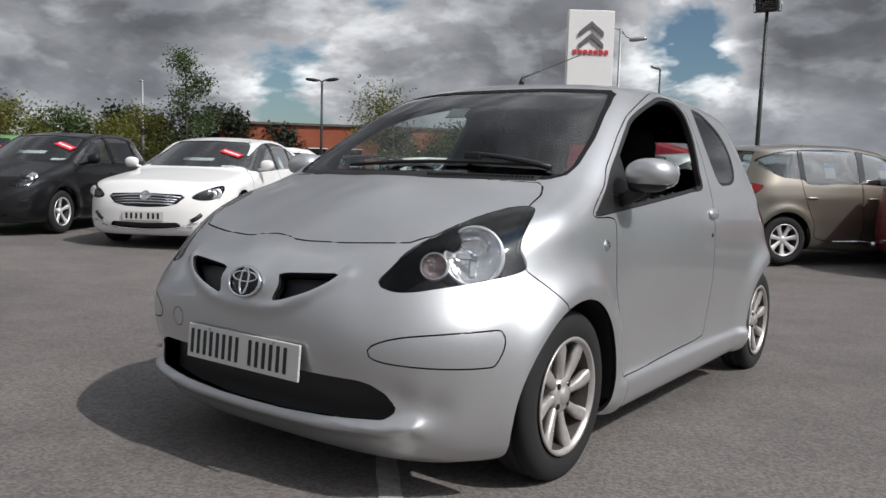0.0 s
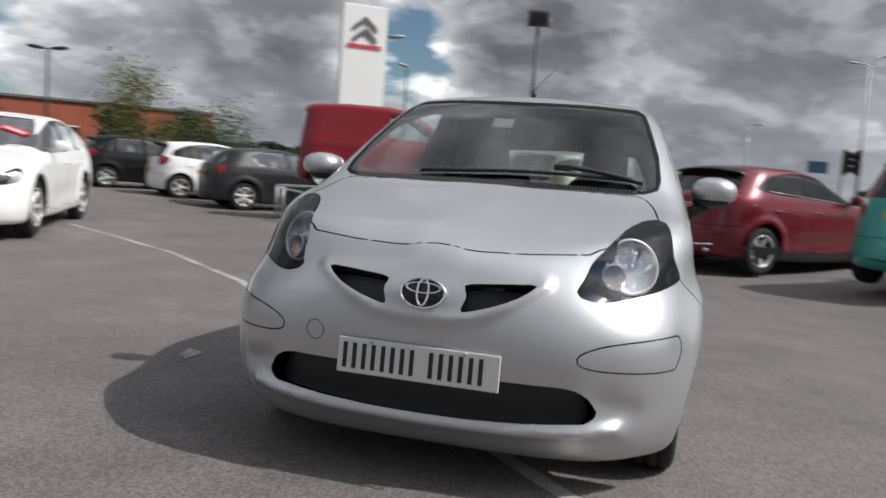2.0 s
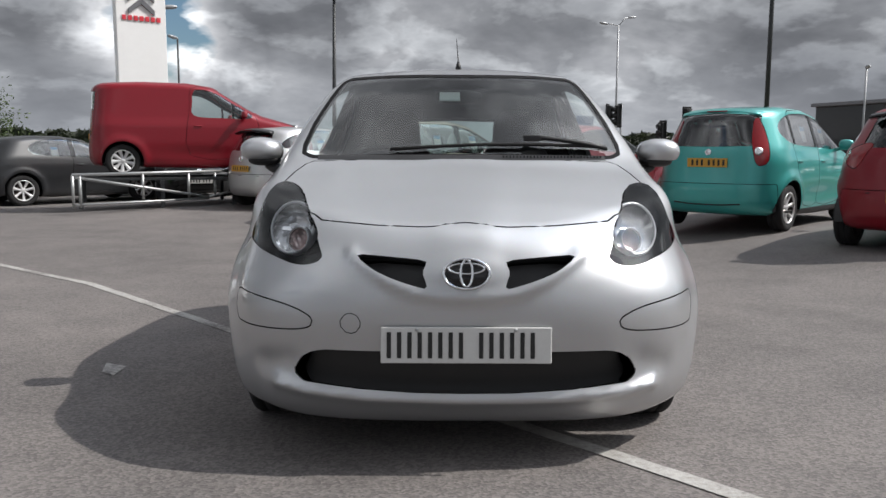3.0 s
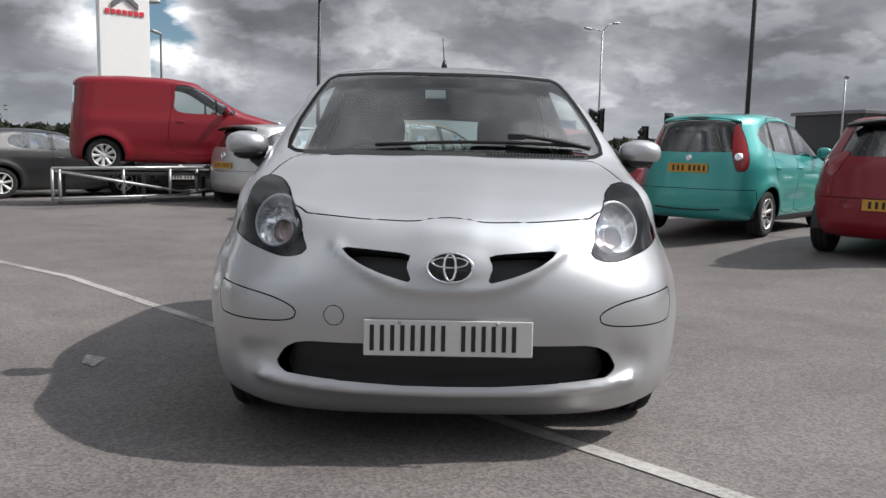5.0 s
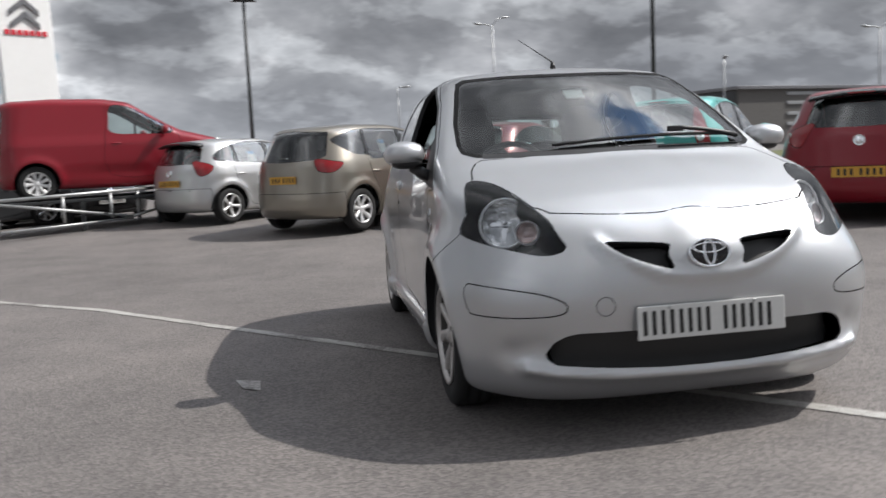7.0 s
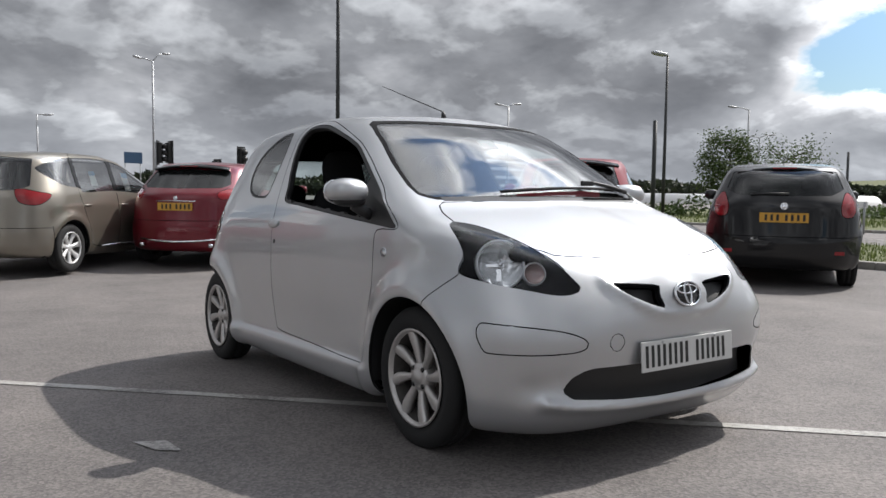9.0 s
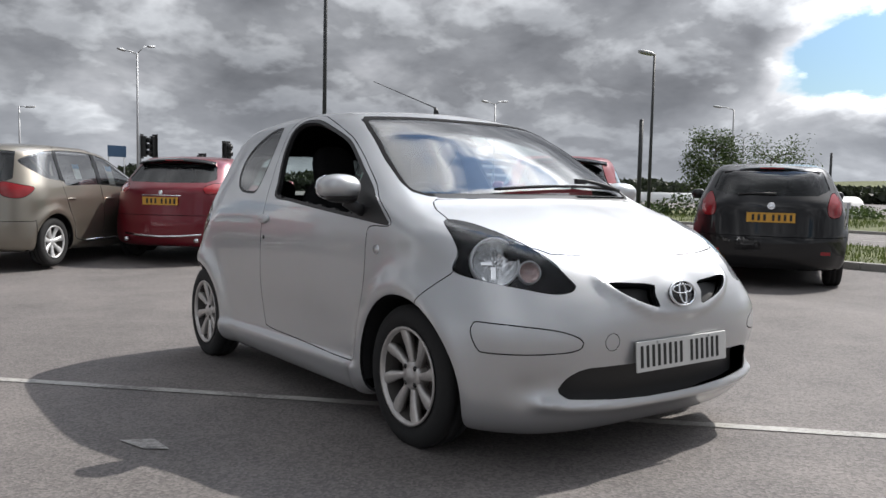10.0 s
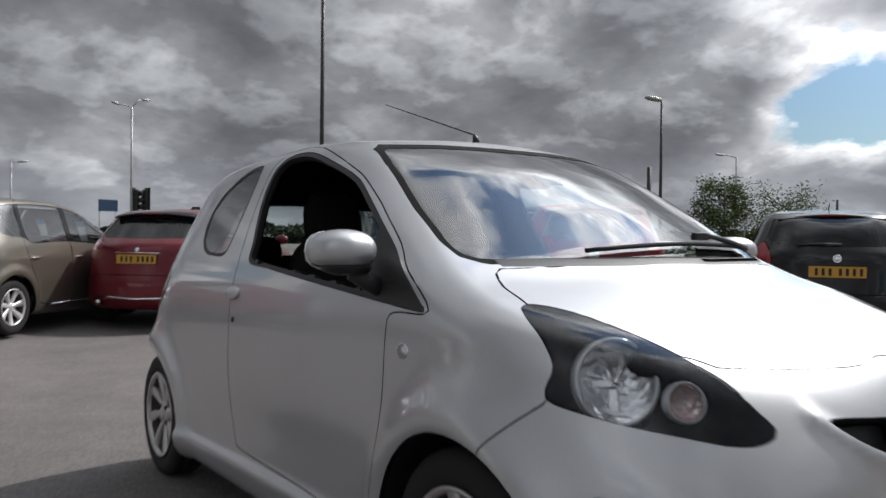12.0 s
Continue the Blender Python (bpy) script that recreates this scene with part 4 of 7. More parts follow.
for side in (1, -1):
    # Door mirror: painted cap on a black foot, glass facing back.
    cap = bmesh.new()
    blob(cap, (0.090, 0.088, 0.057), Matrix.Shear("XZ", 4, (0.0, 0.0)) @ pose(0, 0, 0, 0, 0, side * -8), 2.25, 28, 16)
    for v in cap.verts:
        if v.co.y > 0.045:
            v.co.y = 0.045 + (v.co.y - 0.045) * 0.15
        if v.co.z < -0.035:
            v.co.z = -0.035 + (v.co.z + 0.035) * 0.35
    mirror = part("door_mirror", cap, SILVER, doors[side], "silver door mirror cap", matrix=pose(side * 0.862, -0.575, 1.018))
    under = bmesh.new()
    blob(under, (0.070, 0.060, 0.026), Matrix.Translation((side * -0.012, 0.0, -0.040)), 2.4, 24, 10)
    part("mirror_base", under, BLACK, mirror, "black plastic lower half of the mirror")
    foot = bmesh.new()
    tube([(side * -0.03, 0.0, -0.055), (side * -0.075, -0.01, -0.085), (side * -0.112, -0.02, -0.105)], 0.026, 10, bm=foot)
    box(foot, (min(side * -0.120, side * -0.100), -0.12, -0.135), (max(side * -0.120, side * -0.100), 0.07, -0.075), 0.008)
    part("mirror_foot", foot, BLACK, mirror)
    glass_bm = bmesh.new()
    blob(glass_bm, (0.084, 0.004, 0.054), Matrix.Translation((0, 0.056, 0.0)), 2.6, 24, 8)
    part("mirror_glass", glass_bm, CHROME, mirror, "mirror glass")
    # Door handle, lock, side lamp.
    m = on_skin(side * 0.79, 0.412, 0.872, 0.004)
    h = bmesh.new()
    blob(h, (0.016, 0.062, 0.026), Matrix(), 2.2, 20, 10)
    handle = part("door_handle", h, SILVER, doors[side], "silver oval pull handle", matrix=m)
    part("lock", lathe([(0.0, 0.004), (0.009, 0.003), (0.011, 0.0), (0.011, -0.006)], 14), BLACK, doors[side], matrix=on_skin(side * 0.79, 0.39, 0.775, 0.001))
    m = on_skin(side * 0.79, -0.755, 0.762, 0.0)
    lamp = part("side_lamp", lathe([(0.0, 0.010), (0.010, 0.009), (0.016, 0.004), (0.018, -0.004)], 18), LAMP_GLASS, silver_car, "clear side lamp with a silver ring", matrix=m @ Matrix.Diagonal((1, 1.25, 1, 1)))
    part("lamp_ring", ellipse_ring(0.018, 0.018, 0.003, 20), CHROME, lamp)
    part("lamp_bulb", lathe([(0.0, 0.002), (0.015, 0.001), (0.016, -0.003)], 12), REFLECTOR, lamp)
    # Arch liners.
    for hy in (HUB_F, HUB_R):
        part("wheel_arch_liner", arch_liner(side, hy, 0.035 if hy < 0 else 0.0), BLACK, silver_car, matrix=pose(0, hy, HUB_Z))

# Scuttle, wipers, roof aerial.
scuttle = bmesh.new()
rows = []
for i in range(25):
    x = -0.57 + 1.14 * i / 24
    base = silver_shell.settle(np.array([[x, -0.955 + 0.30 * x * x, 0.978]]))[0]
    rows.append([scuttle.verts.new((base[0], base[1] - 0.030, base[2] - 0.014)), scuttle.verts.new((base[0], base[1] + 0.0, base[2] + 0.002)), scuttle.verts.new((base[0], base[1] + 0.014, base[2] + 0.006))])
for a, b in zip(rows, rows[1:]):
    for j in range(2):
        scuttle.faces.new((a[j], b[j], b[j + 1], a[j + 1]))
part("scuttle_panel", scuttle, BLACK, silver_car, "black scuttle panel with vents")


def screen_point(x, z, proud):
    at = silver_shell.settle(np.array([[x, -0.95 + (z - 0.98) * 1.45 + 0.3 * x * x, z]]))
    return Vector(at[0] + proud * silver_shell.normal(at)[0])


arm = tube([screen_point(0.585 - 0.05 * k, 1.008 + 0.030 * math.sin(math.pi * k / 12), 0.014 + 0.003 * k) for k in range(7)], 0.011, 8, 0.008)
wiper = part("wiper", arm, BLACK, silver_car, "single black windscreen wiper at rest")
part("wiper_blade", tube([screen_point(0.56 - 0.105 * k, 1.018 - 0.0020 * k + 0.016 * math.sin(math.pi * k / 8), 0.010) for k in range(9)], 0.0075, 6), RUBBER, wiper)
part("wiper_joint", boxes(((-0.035, -0.010, -0.010), (0.035, 0.012, 0.014), 0.004)), BLACK, wiper, smooth=False, matrix=Matrix.Translation(screen_point(0.28, 1.038, 0.024)))
for k in range(30):
    x = 0.16 + 0.0135 * k
    at = silver_shell.settle(np.array([[x, -0.955 + 0.30 * x * x, 0.978]]))[0]
    part("vent_slat", boxes(((x - 0.002, at[1] - 0.016, at[2] - 0.004), (x + 0.002, at[1] + 0.006, at[2] + 0.004))), GLOSS_BLACK, silver_car, smooth=False)
base = silver_shell.settle(np.array([[0.0, -0.055, 1.44]]))[0]
aerial = part("aerial", tube([(0, base[1], base[2] - 0.004), (0, base[1] + 0.004, base[2] + 0.018), (0, base[1] + 0.012, base[2] + 0.035)], 0.016, 10, 0.007), BLACK, silver_car, "black roof aerial leaning back")
part("mast", tube([(0, base[1] + 0.012, base[2] + 0.034), (0, base[1] + 0.66, base[2] + 0.255)], 0.0035, 6, 0.002), BLACK, aerial)

# Cabin: floor, dashboard, wheel, seats, mirror.
part("cabin_floor", boxes(((-0.68, -0.85, 0.24), (0.68, 1.45, 0.30))), INNER, silver_car, smooth=False)
dash = bmesh.new()
blob(dash, (0.66, 0.24, 0.17), Matrix.Translation((0, -0.60, 0.82)), 3.2, 32, 12)
part("dashboard", dash, INNER, silver_car, "dark grey dashboard")
wheel_at = pose(-0.34, -0.36, 0.89, -62)
ring = tube([(0.175 * math.cos(2 * math.pi * i / 36), 0.175 * math.sin(2 * math.pi * i / 36), 0) for i in range(36)], 0.015, 8, closed=True)
box(ring, (-0.17, -0.02, -0.01), (0.17, 0.02, 0.01))
blob(ring, (0.06, 0.06, 0.03))
part("steering_wheel", ring, BLACK, silver_car, "black steering wheel", matrix=wheel_at)
for x in (-0.33, 0.33):
    cushion = bmesh.new()
    blob(cushion, (0.23, 0.25, 0.10), Matrix.Translation((0, 0.02, 0.50)), 3.4)
    seat = part("front_seat", cushion, SEAT_CLOTH, silver_car, "dark cloth front seat with a built-in headrest", matrix=pose(x, 0.10, 0))
    back = bmesh.new()
    blob(back, (0.225, 0.075, 0.30), pose(0, 0.30, 0.80, -14), 3.2)
    blob(back, (0.125, 0.055, 0.15), pose(0, 0.385, 1.13, -14), 3.0)
    part("backrest", back, SEAT_CLOTH, seat)
bench = bmesh.new()
blob(bench, (0.60, 0.26, 0.10), Matrix.Translation((0, 0.92, 0.50)), 3.4)
blob(bench, (0.60, 0.07, 0.25), pose(0, 1.20, 0.75, -16), 3.4)
part("rear_bench", bench, SEAT_CLOTH, silver_car, "dark cloth rear bench")
for x in (-0.33, 0.33):
    rest = bmesh.new()
    blob(rest, (0.12, 0.04, 0.07), pose(0, 0, 0, -12), 2.8)
    part("rear_headrest", rest, SEAT_CLOTH, silver_car, matrix=pose(x, 1.27, 1.04))
rear_view = bmesh.new()
blob(rear_view, (0.105, 0.02, 0.032), Matrix(), 3.0)
part("interior_mirror", rear_view, BLACK, silver_car, "interior mirror behind the windscreen", matrix=pose(0, -0.36, 1.27, 8))
part("tax_disc", boxes(((-0.045, -0.002, -0.035), (0.045, 0.002, 0.035))), PAPER, silver_car, "white paper notice behind the screen", smooth=False, matrix=pose(-0.045, -0.500, 1.258, -54))


def tyre_mesh(radius, wide, rim):
    half = wide / 2
    prof = [(rim - 0.012, half * 0.80), (rim, half * 0.86), (rim + 0.02, half * 0.97), ((radius + rim) / 2, half), (radius - 0.025, half * 0.95), (radius - 0.008, half * 0.84), (radius, half * 0.66),
            (radius, 0.33 * half), (radius - 0.007, 0.31 * half), (radius - 0.007, 0.25 * half), (radius, 0.23 * half), (radius, -0.23 * half), (radius - 0.007, -0.25 * half), (radius - 0.007, -0.31 * half), (radius, -0.33 * half),
            (radius, -half * 0.66), (radius - 0.008, -half * 0.84), (radius - 0.025, -half * 0.95), ((radius + rim) / 2, -half), (rim, -half * 0.86), (rim - 0.012, -half * 0.8)]
    return lathe(prof, 56)


def spoke_rim(rim, wide, spokes, spread, twist=0.0, dish=0.02, hub=0.05):
    """An alloy wheel: barrel, lip, hub and tapered spokes; outer face towards +x."""
    half = wide / 2
    bm = lathe([(rim - 0.004, half * 0.9), (rim - 0.002, half * 0.96), (rim - 0.014, half * 0.96), (rim - 0.020, half * 0.80)], 48)
    face = half * 0.78 - dish
    other = lathe([(0.0, face + 0.012), (hub * 0.55, face + 0.012), (hub, face), (hub * 1.15, face - 0.03)], 24)
    for i in range(spokes):
        a = 2 * math.pi * i / spokes + twist
        prof = []
        for k, (r, w0, s) in enumerate(((hub * 0.7, spread * 0.72, face + 0.004), (hub + (rim - hub) * 0.45, spread * 0.8, face + dish * 0.5), (rim - 0.012, spread * 1.25, half * 0.84))):
            for sgn, off, drop in ((-1, 1.0, 0.012), (-1, 0.55, 0.0), (1, 0.55, 0.0), (1, 1.0, 0.012)):
                x, t = s - drop, sgn * off * w0
                prof.append(bm.verts.new((x, r * math.cos(a) - t * math.sin(a), r * math.sin(a) + t * math.cos(a))))
            for sgn in (1, -1):
                t = sgn * w0 * 0.7
                prof.append(bm.verts.new((s - 0.035, r * math.cos(a) - t * math.sin(a), r * math.sin(a) + t * math.cos(a))))
        for k in range(2):
            p, q = prof[6 * k:6 * k + 6], prof[6 * k + 6:6 * k + 12]
            for j in range(6):
                bm.faces.new((p[j], p[(j + 1) % 6], q[(j + 1) % 6], q[j]))
    mesh = bpy.data.meshes.new("tmp")
    other.to_mesh(mesh)
    other.free()
    bm.from_mesh(mesh)
    bpy.data.meshes.remove(mesh)
    bmesh.ops.recalc_face_normals(bm, faces=bm.faces)
    return bm


def blade_rim(rim, wide, blades=8, sweep=0.16):
    """An alloy wheel with curved blades that widen towards the rim, a cap and bolt holes; outer face towards +x."""
    half = wide / 2
    bm = lathe([(rim - 0.005, half * 0.88), (rim, half * 0.97), (rim - 0.006, half * 1.0), (rim - 0.013, half * 0.97), (rim - 0.018, half * 0.78)], 56)
    face = half * 0.66
    hubs = lathe([(0.0, face + 0.016), (0.026, face + 0.014), (0.030, face + 0.006), (0.036, face + 0.006), (0.054, face + 0.002), (0.060, face - 0.012), (0.060, face - 0.05)], 32)
    sections = [(0.046, 0.014, 0.000), (0.080, 0.0145, 0.004), (0.115, 0.019, 0.009), (0.150, 0.025, 0.013), (rim - 0.014, 0.023, 0.016)]
    for i in range(blades):
        a0 = 2 * math.pi * i / blades + 0.1
        rings = []
        for r, w0, out in sections:
            a = a0 + sweep * (r / rim) ** 2
            ring = []
            for t, deep in ((-1.0, 0.016), (-0.9, 0.003), (-0.3, 0.0), (0.5, 0.001), (0.92, 0.005), (1.0, 0.018), (0.7, 0.036), (-0.7, 0.036)):
                off = t * w0
                ring.append(bm.verts.new((face + out - deep, r * math.cos(a) - off * math.sin(a), r * math.sin(a) + off * math.cos(a))))
            rings.append(ring)
        for p, q in zip(rings, rings[1:]):
            for j in range(8):
                bm.faces.new((p[j], p[(j + 1) % 8], q[(j + 1) % 8], q[j]))
    mesh = bpy.data.meshes.new("tmp")
    hubs.to_mesh(mesh)
    hubs.free()
    bm.from_mesh(mesh)
    bpy.data.meshes.remove(mesh)
    bmesh.ops.recalc_face_normals(bm, faces=bm.faces)
    return bm


def wheel(car, x, y, z, radius, rim, wide, make_rim, rim_mat, turn=0.0):
    """A wheel under a car: tyre, rim, brake disc; the outside faces away from the middle."""
    m = pose(x, y, z, 0, 0, (0 if x > 0 else 180) + turn)
    tyre = part("wheel", tyre_mesh(radius, wide, rim), RUBBER, car, "black road tyre on its wheel", matrix=m)
    part("rim", make_rim(), rim_mat, tyre)
    part("barrel", lathe([(rim - 0.018, wide * 0.39), (rim - 0.034, wide * 0.1), (rim - 0.034, -wide * 0.42), (rim - 0.005, -wide * 0.45), (0.04, -wide * 0.45)], 32), WHEEL_DARK, tyre, "dark inner barrel")
    part("brake_disc", lathe([(0.03, 0.005), (rim * 0.72, 0.005), (rim * 0.72, -0.008), (0.03, -0.008)], 32), DISC, tyre)
    return tyre


for sx in (1, -1):
    for hy in (HUB_F, HUB_R):
        tyre = wheel(silver_car, sx * 0.712, hy, HUB_Z, 0.280, 0.196, 0.160, lambda: blade_rim(0.196, 0.160), ALLOY)
        for k in range(4):
            a = radians(45 + 90 * k)
            part("bolt_hole", lathe([(0.0, 0.001), (0.009, 0.0015), (0.0105, 0.0), (0.0105, -0.01)], 14), GLOSS_BLACK, tyre, matrix=pose(0.058, 0.046 * math.cos(a), 0.046 * math.sin(a)))


# ---- the other vehicles ----
def car_spec(wb, fo, ro, wide, tall, hub, nose=0.62, bonnet=(0.78, 1.02), cowl=-0.85, roof=(-0.1, 1.35), tail=1.30, tumble=0.20, square=3.2, lean=0.10, belt=0.94):
    """Curves of a car from its main sizes; y = 0 lies midway between the axles."""
    y0, y1 = -wb / 2 - fo, wb / 2 + ro
    half = wide / 2
    return {
        "top": [(y0 - 0.2, nose - 0.14), (y0 + 0.03, nose), (y0 + 0.18, bonnet[0]), (cowl, bonnet[1]), (roof[0], tall - 0.07), (roof[0] + 0.45, tall - 0.005), ((roof[0] + roof[1]) / 2 + 0.2, tall), (roof[1] - 0.2, tall - 0.04), (roof[1] + 0.05, tall - 0.09), (y1 + 0.2, tail - 0.15)],
        "front": [(0.0, y0 + 0.12), (0.2, y0 + 0.06), (0.3, y0 + 0.01), (0.5, y0), (nose, y0 + 0.03), (nose + 0.2, y0 + 0.10), (1.6, y0 + 0.3)],
        "rear": [(0.0, y1 - 0.12), (0.22, y1 - 0.06), (0.36, y1), (0.55, y1), (0.72, y1 - 0.02), (belt, y1 - 0.05), (tall - 0.12, max(roof[1] + 0.02, y1 - 0.05 - lean * 4)), (tall + 0.1, max(roof[1] - 0.05, y1 - 0.1 - lean * 5))],
        "wide": [(0.0, half - 0.11), (0.2, half - 0.05), (0.35, half - 0.01), (0.6, half), (belt - 0.12, half - 0.01), (belt + 0.04, half - 0.05), (tall - 0.12, half - tumble), (tall + 0.1, half - tumble - 0.06)],
        "floor": [(y0 - 0.2, 0.17), (0.0, 0.16), (y1 + 0.1, 0.22)],
        "flares": [(-wb / 2, hub, hub + 0.09, 0.02), (wb / 2, hub, hub + 0.09, 0.025)],
        "dents": [(0.0, 0.42, 0.7, 0.15, -0.03)],
        "nose_from": y0 + 0.75, "nose_power": [(0.3, square), (0.9, square - 0.6)], "tail_from": [(0.2, y1 - 0.72), (belt, y1 - 0.72), (belt + 0.3, y1 - 0.9)], "tail_power": square - 0.5,
        "bow": [(y0, 0.10), (cowl - 0.2, 0.12), (cowl + 0.3, 0.22), (y1, 0.2)], "crown": [(y0, 0.07), (y1, 0.08)], "shoulder": [(0.6, 0.10), (tall, 0.12)],
        "lo": (-half - 0.12, y0 - 0.1, 0.08), "hi": (half + 0.12, y1 + 0.12, tall + 0.1),
        "wb": wb, "y0": y0, "y1": y1, "half": half, "tall": tall, "hub": hub, "cowl": cowl, "roof": roof, "belt": belt, "bonnet_z": bonnet, "nose_z": nose,
    }


def vehicle(name, label, spec, paint, matrix, windows, pillars, doors_at, screen, backlight, headlamp=None, tail_lamp=None, plate=(0.85, PLATE_YELLOW), rim=(5, 0.024), rim_mat=BRIGHT_ALLOY,
            bumper=None, cladding=None, grille=None, mesh=0.040, glazing=None, extras=None, category="car", bars=7, plate_tilt=0.0):
    """A parked car: painted shell with doors, real openings glazed, lamps, wheels, plate and a plain cabin."""
    s, hub, wb = spec, spec["hub"], spec["wb"]
    shell = Shell(s)
    sides = lambda p: np.abs(p[:, 0]) > s["half"] * 0.45
    regions = [("arch", "side", circle(sy * wb / 2, hub, hub + 0.055, 28), lambda p: (np.abs(p[:, 0]) > s["half"] * 0.6) & (p[:, 2] < hub * 3)) for sy in (-1, 1)]
    if cladding:
        regions.append(("cladding", "side", np.array([(-9, 0), (-9, cladding), (9, cladding), (9, 0)]), lambda p: p[:, 2] < 1))
    if bumper:
        regions.append(("rear_bumper", "side", np.array([(wb / 2 + hub + 0.02, 0), (wb / 2 + hub + 0.05, bumper), (9, bumper), (9, 0)]), lambda p: p[:, 1] > 0))
    for i, d in enumerate(doors_at):
        regions.append((f"door{i}~", "side", rounded(d, 3), sides))
    for i, win in enumerate(windows):
        regions.append((f"window{i}~", "side", rounded(win, 4), sides))
    for a, b in pillars:
        regions.append((f"pillar{a:.2f}~", "side", np.array([(a, 0.8), (b, 0.8), (b, s["tall"]), (a, s["tall"])]), lambda p: sides(p) & (np.min([edge_distance(rounded(wn, 4), VIEWS["side"](p)) for wn in windows], axis=0) < 0)))
    regions.append(("windscreen", "face", mirrored(screen), lambda p: (p[:, 1] < s["roof"][0] + 0.45) & (p[:, 2] > s["belt"] - 0.15)))
    if backlight:
        regions.append(("rear_window", "face", mirrored(backlight), lambda p: (p[:, 1] > s["roof"][1] - 0.3) & (p[:, 2] > s["belt"] - 0.2)))
    if grille:
        for g in grille:
            regions.append(("grille", "face", mirrored(g), lambda p: p[:, 1] < -wb / 2))
    if headlamp:
        regions.append(("headlamp~", "corner", rounded(headlamp, 4), lambda p: (p[:, 1] < -wb / 2 + 0.3)))
    if tail_lamp:
        regions.append(("tail_lamp~", "tail", rounded(tail_lamp, 4), lambda p: (p[:, 1] > wb / 2 - 0.4) & (np.abs(p[:, 0]) > 0.3)))
    pieces = panels(shell, mesh, regions)
    car = thing(name, label, category, matrix)
    glazing = glazing or TINTED
    names = {"": ("body", paint), "rear_bumper": ("rear_bumper", paint), "cladding": ("lower_cladding", BLACK), "windscreen": ("windscreen", glazing), "rear_window": ("rear_window", glazing), "grille": ("grille", BLACK)}
    lining = []
    for key in sorted(pieces):
        if key == "arch":
            continue
        stem = key[:-1] if key[-1:] in ("+", "-") else key
        if stem.startswith("door"):
            what, mat = "door", paint
        elif stem.startswith("window"):
            what, mat = "side_window", glazing
        elif stem.startswith("pillar"):
            what, mat = "window_pillar", GLOSS_BLACK
        elif stem == "headlamp":
            what, mat = "headlamp", REFLECTOR
        elif stem == "tail_lamp":
            what, mat = "tail_lamp", RED_LENS
        else:
            what, mat = names[stem]
        clear = mat is glazing
        ob = joined(what, panel_mesh(what, shell, pieces[key], mat, gap=0.0 if clear else 0.004, flange=0.006 if clear else 0.02, sink=0.006 if clear else (0.03 if what == "grille" else 0.0), rim_mat=BLACK if mat is paint else None), car)
        if what == "headlamp":
            ob.data.materials[0] = GLOSS_BLACK
            joined("lens", panel_mesh("lens", shell, pieces[key], LAMP_GLASS, gap=0.004, flange=0, sink=-0.004), ob, "clear lens")
            mid = pieces[key][0].mean(0)
            nrm = Vector(shell.normal(mid[None])[0])
            axis = (nrm + Vector((0, -0.8, 0))).normalized()
            for off, r in ((0.07, 0.06), (-0.07, 0.05)):
                at = shell.settle(np.array([[mid[0] + math.copysign(off, mid[0]), mid[1] + off * 0.6, mid[2]]]))[0]
                part("reflector", lathe([(0.0, -0.01), (r * 0.5, -0.006), (r, 0.008), (r * 1.05, -0.004)], 16), REFLECTOR, ob, matrix=Matrix.Translation(Vector(at) + nrm * 0.002) @ axis.to_track_quat("X", "Z").to_matrix().to_4x4())
        if not clear and what not in ("tail_lamp", "headlamp"):
            lining.append(key)
    joined("cabin_lining", inner_skin("cabin_lining", shell, merged(pieces, lining), 0.05), car)
    for sx in (1, -1):
        for sy in (-1, 1):
            wheel(car, sx * (s["half"] - 0.115), sy * wb / 2, hub, hub, hub * 0.68, 0.19, lambda: spoke_rim(hub * 0.68, 0.19, rim[0], rim[1], 0.1 + sy), rim_mat)
            well = bmesh.new()
            rows = []
            for i in range(13):
                a = radians(-5 + 190 * i / 12)
                rows.append([well.verts.new((sx * x, sy * wb / 2 + r * math.cos(a), hub + r * math.sin(a))) for r, x in ((hub + 0.065, s["half"] - 0.06), (hub + 0.07, s["half"] - 0.4), (0.04, s["half"] - 0.4))])
            for p, q in zip(rows, rows[1:]):
                for j in range(2):
                    well.faces.new((p[j], p[j + 1], q[j + 1], q[j]))
            part("wheel_arch_liner", well, BLACK, car)
        # Mirror and handles.
        m = bmesh.new()
        blob(m, (0.10, 0.06, 0.075), Matrix.Translation((sx * (s["half"] + 0.08), s["cowl"] + 0.42, s["belt"] + 0.10)), 2.4, 16, 8)
        tube([(sx * (s["half"] - 0.06), s["cowl"] + 0.42, s["belt"] + 0.03), (sx * (s["half"] + 0.06), s["cowl"] + 0.42, s["belt"] + 0.06)], 0.025, 8, bm=m)
        part("door_mirror", m, paint, car)
        for k, d in enumerate(doors_at):
            back_y = max(y for y, z in d) - 0.14
            at = shell.settle(np.array([[sx * s["half"], back_y, s["belt"] - 0.12]]))
            hb = bmesh.new()
            blob(hb, (0.02, 0.085, 0.017), Matrix.Translation(Vector(at[0])), 2.6, 14, 8)
            part("door_handle", hb, paint, car)
    # Plate with bars on the tail or the nose.
    z, mat = plate
    front = mat is PLATE_WHITE
    y = shell.settle(np.array([[0.0, s["y0"] if front else s["y1"], z]]), 8)[0][1]
    sgn = -1 if front else 1
    pl = part("number_plate", boxes(((-0.26, -0.006, -0.055), (0.26, 0.006, 0.055))), mat, car, "number plate with dark bars", smooth=False, matrix=pose(0, y + sgn * 0.012, z, plate_tilt))
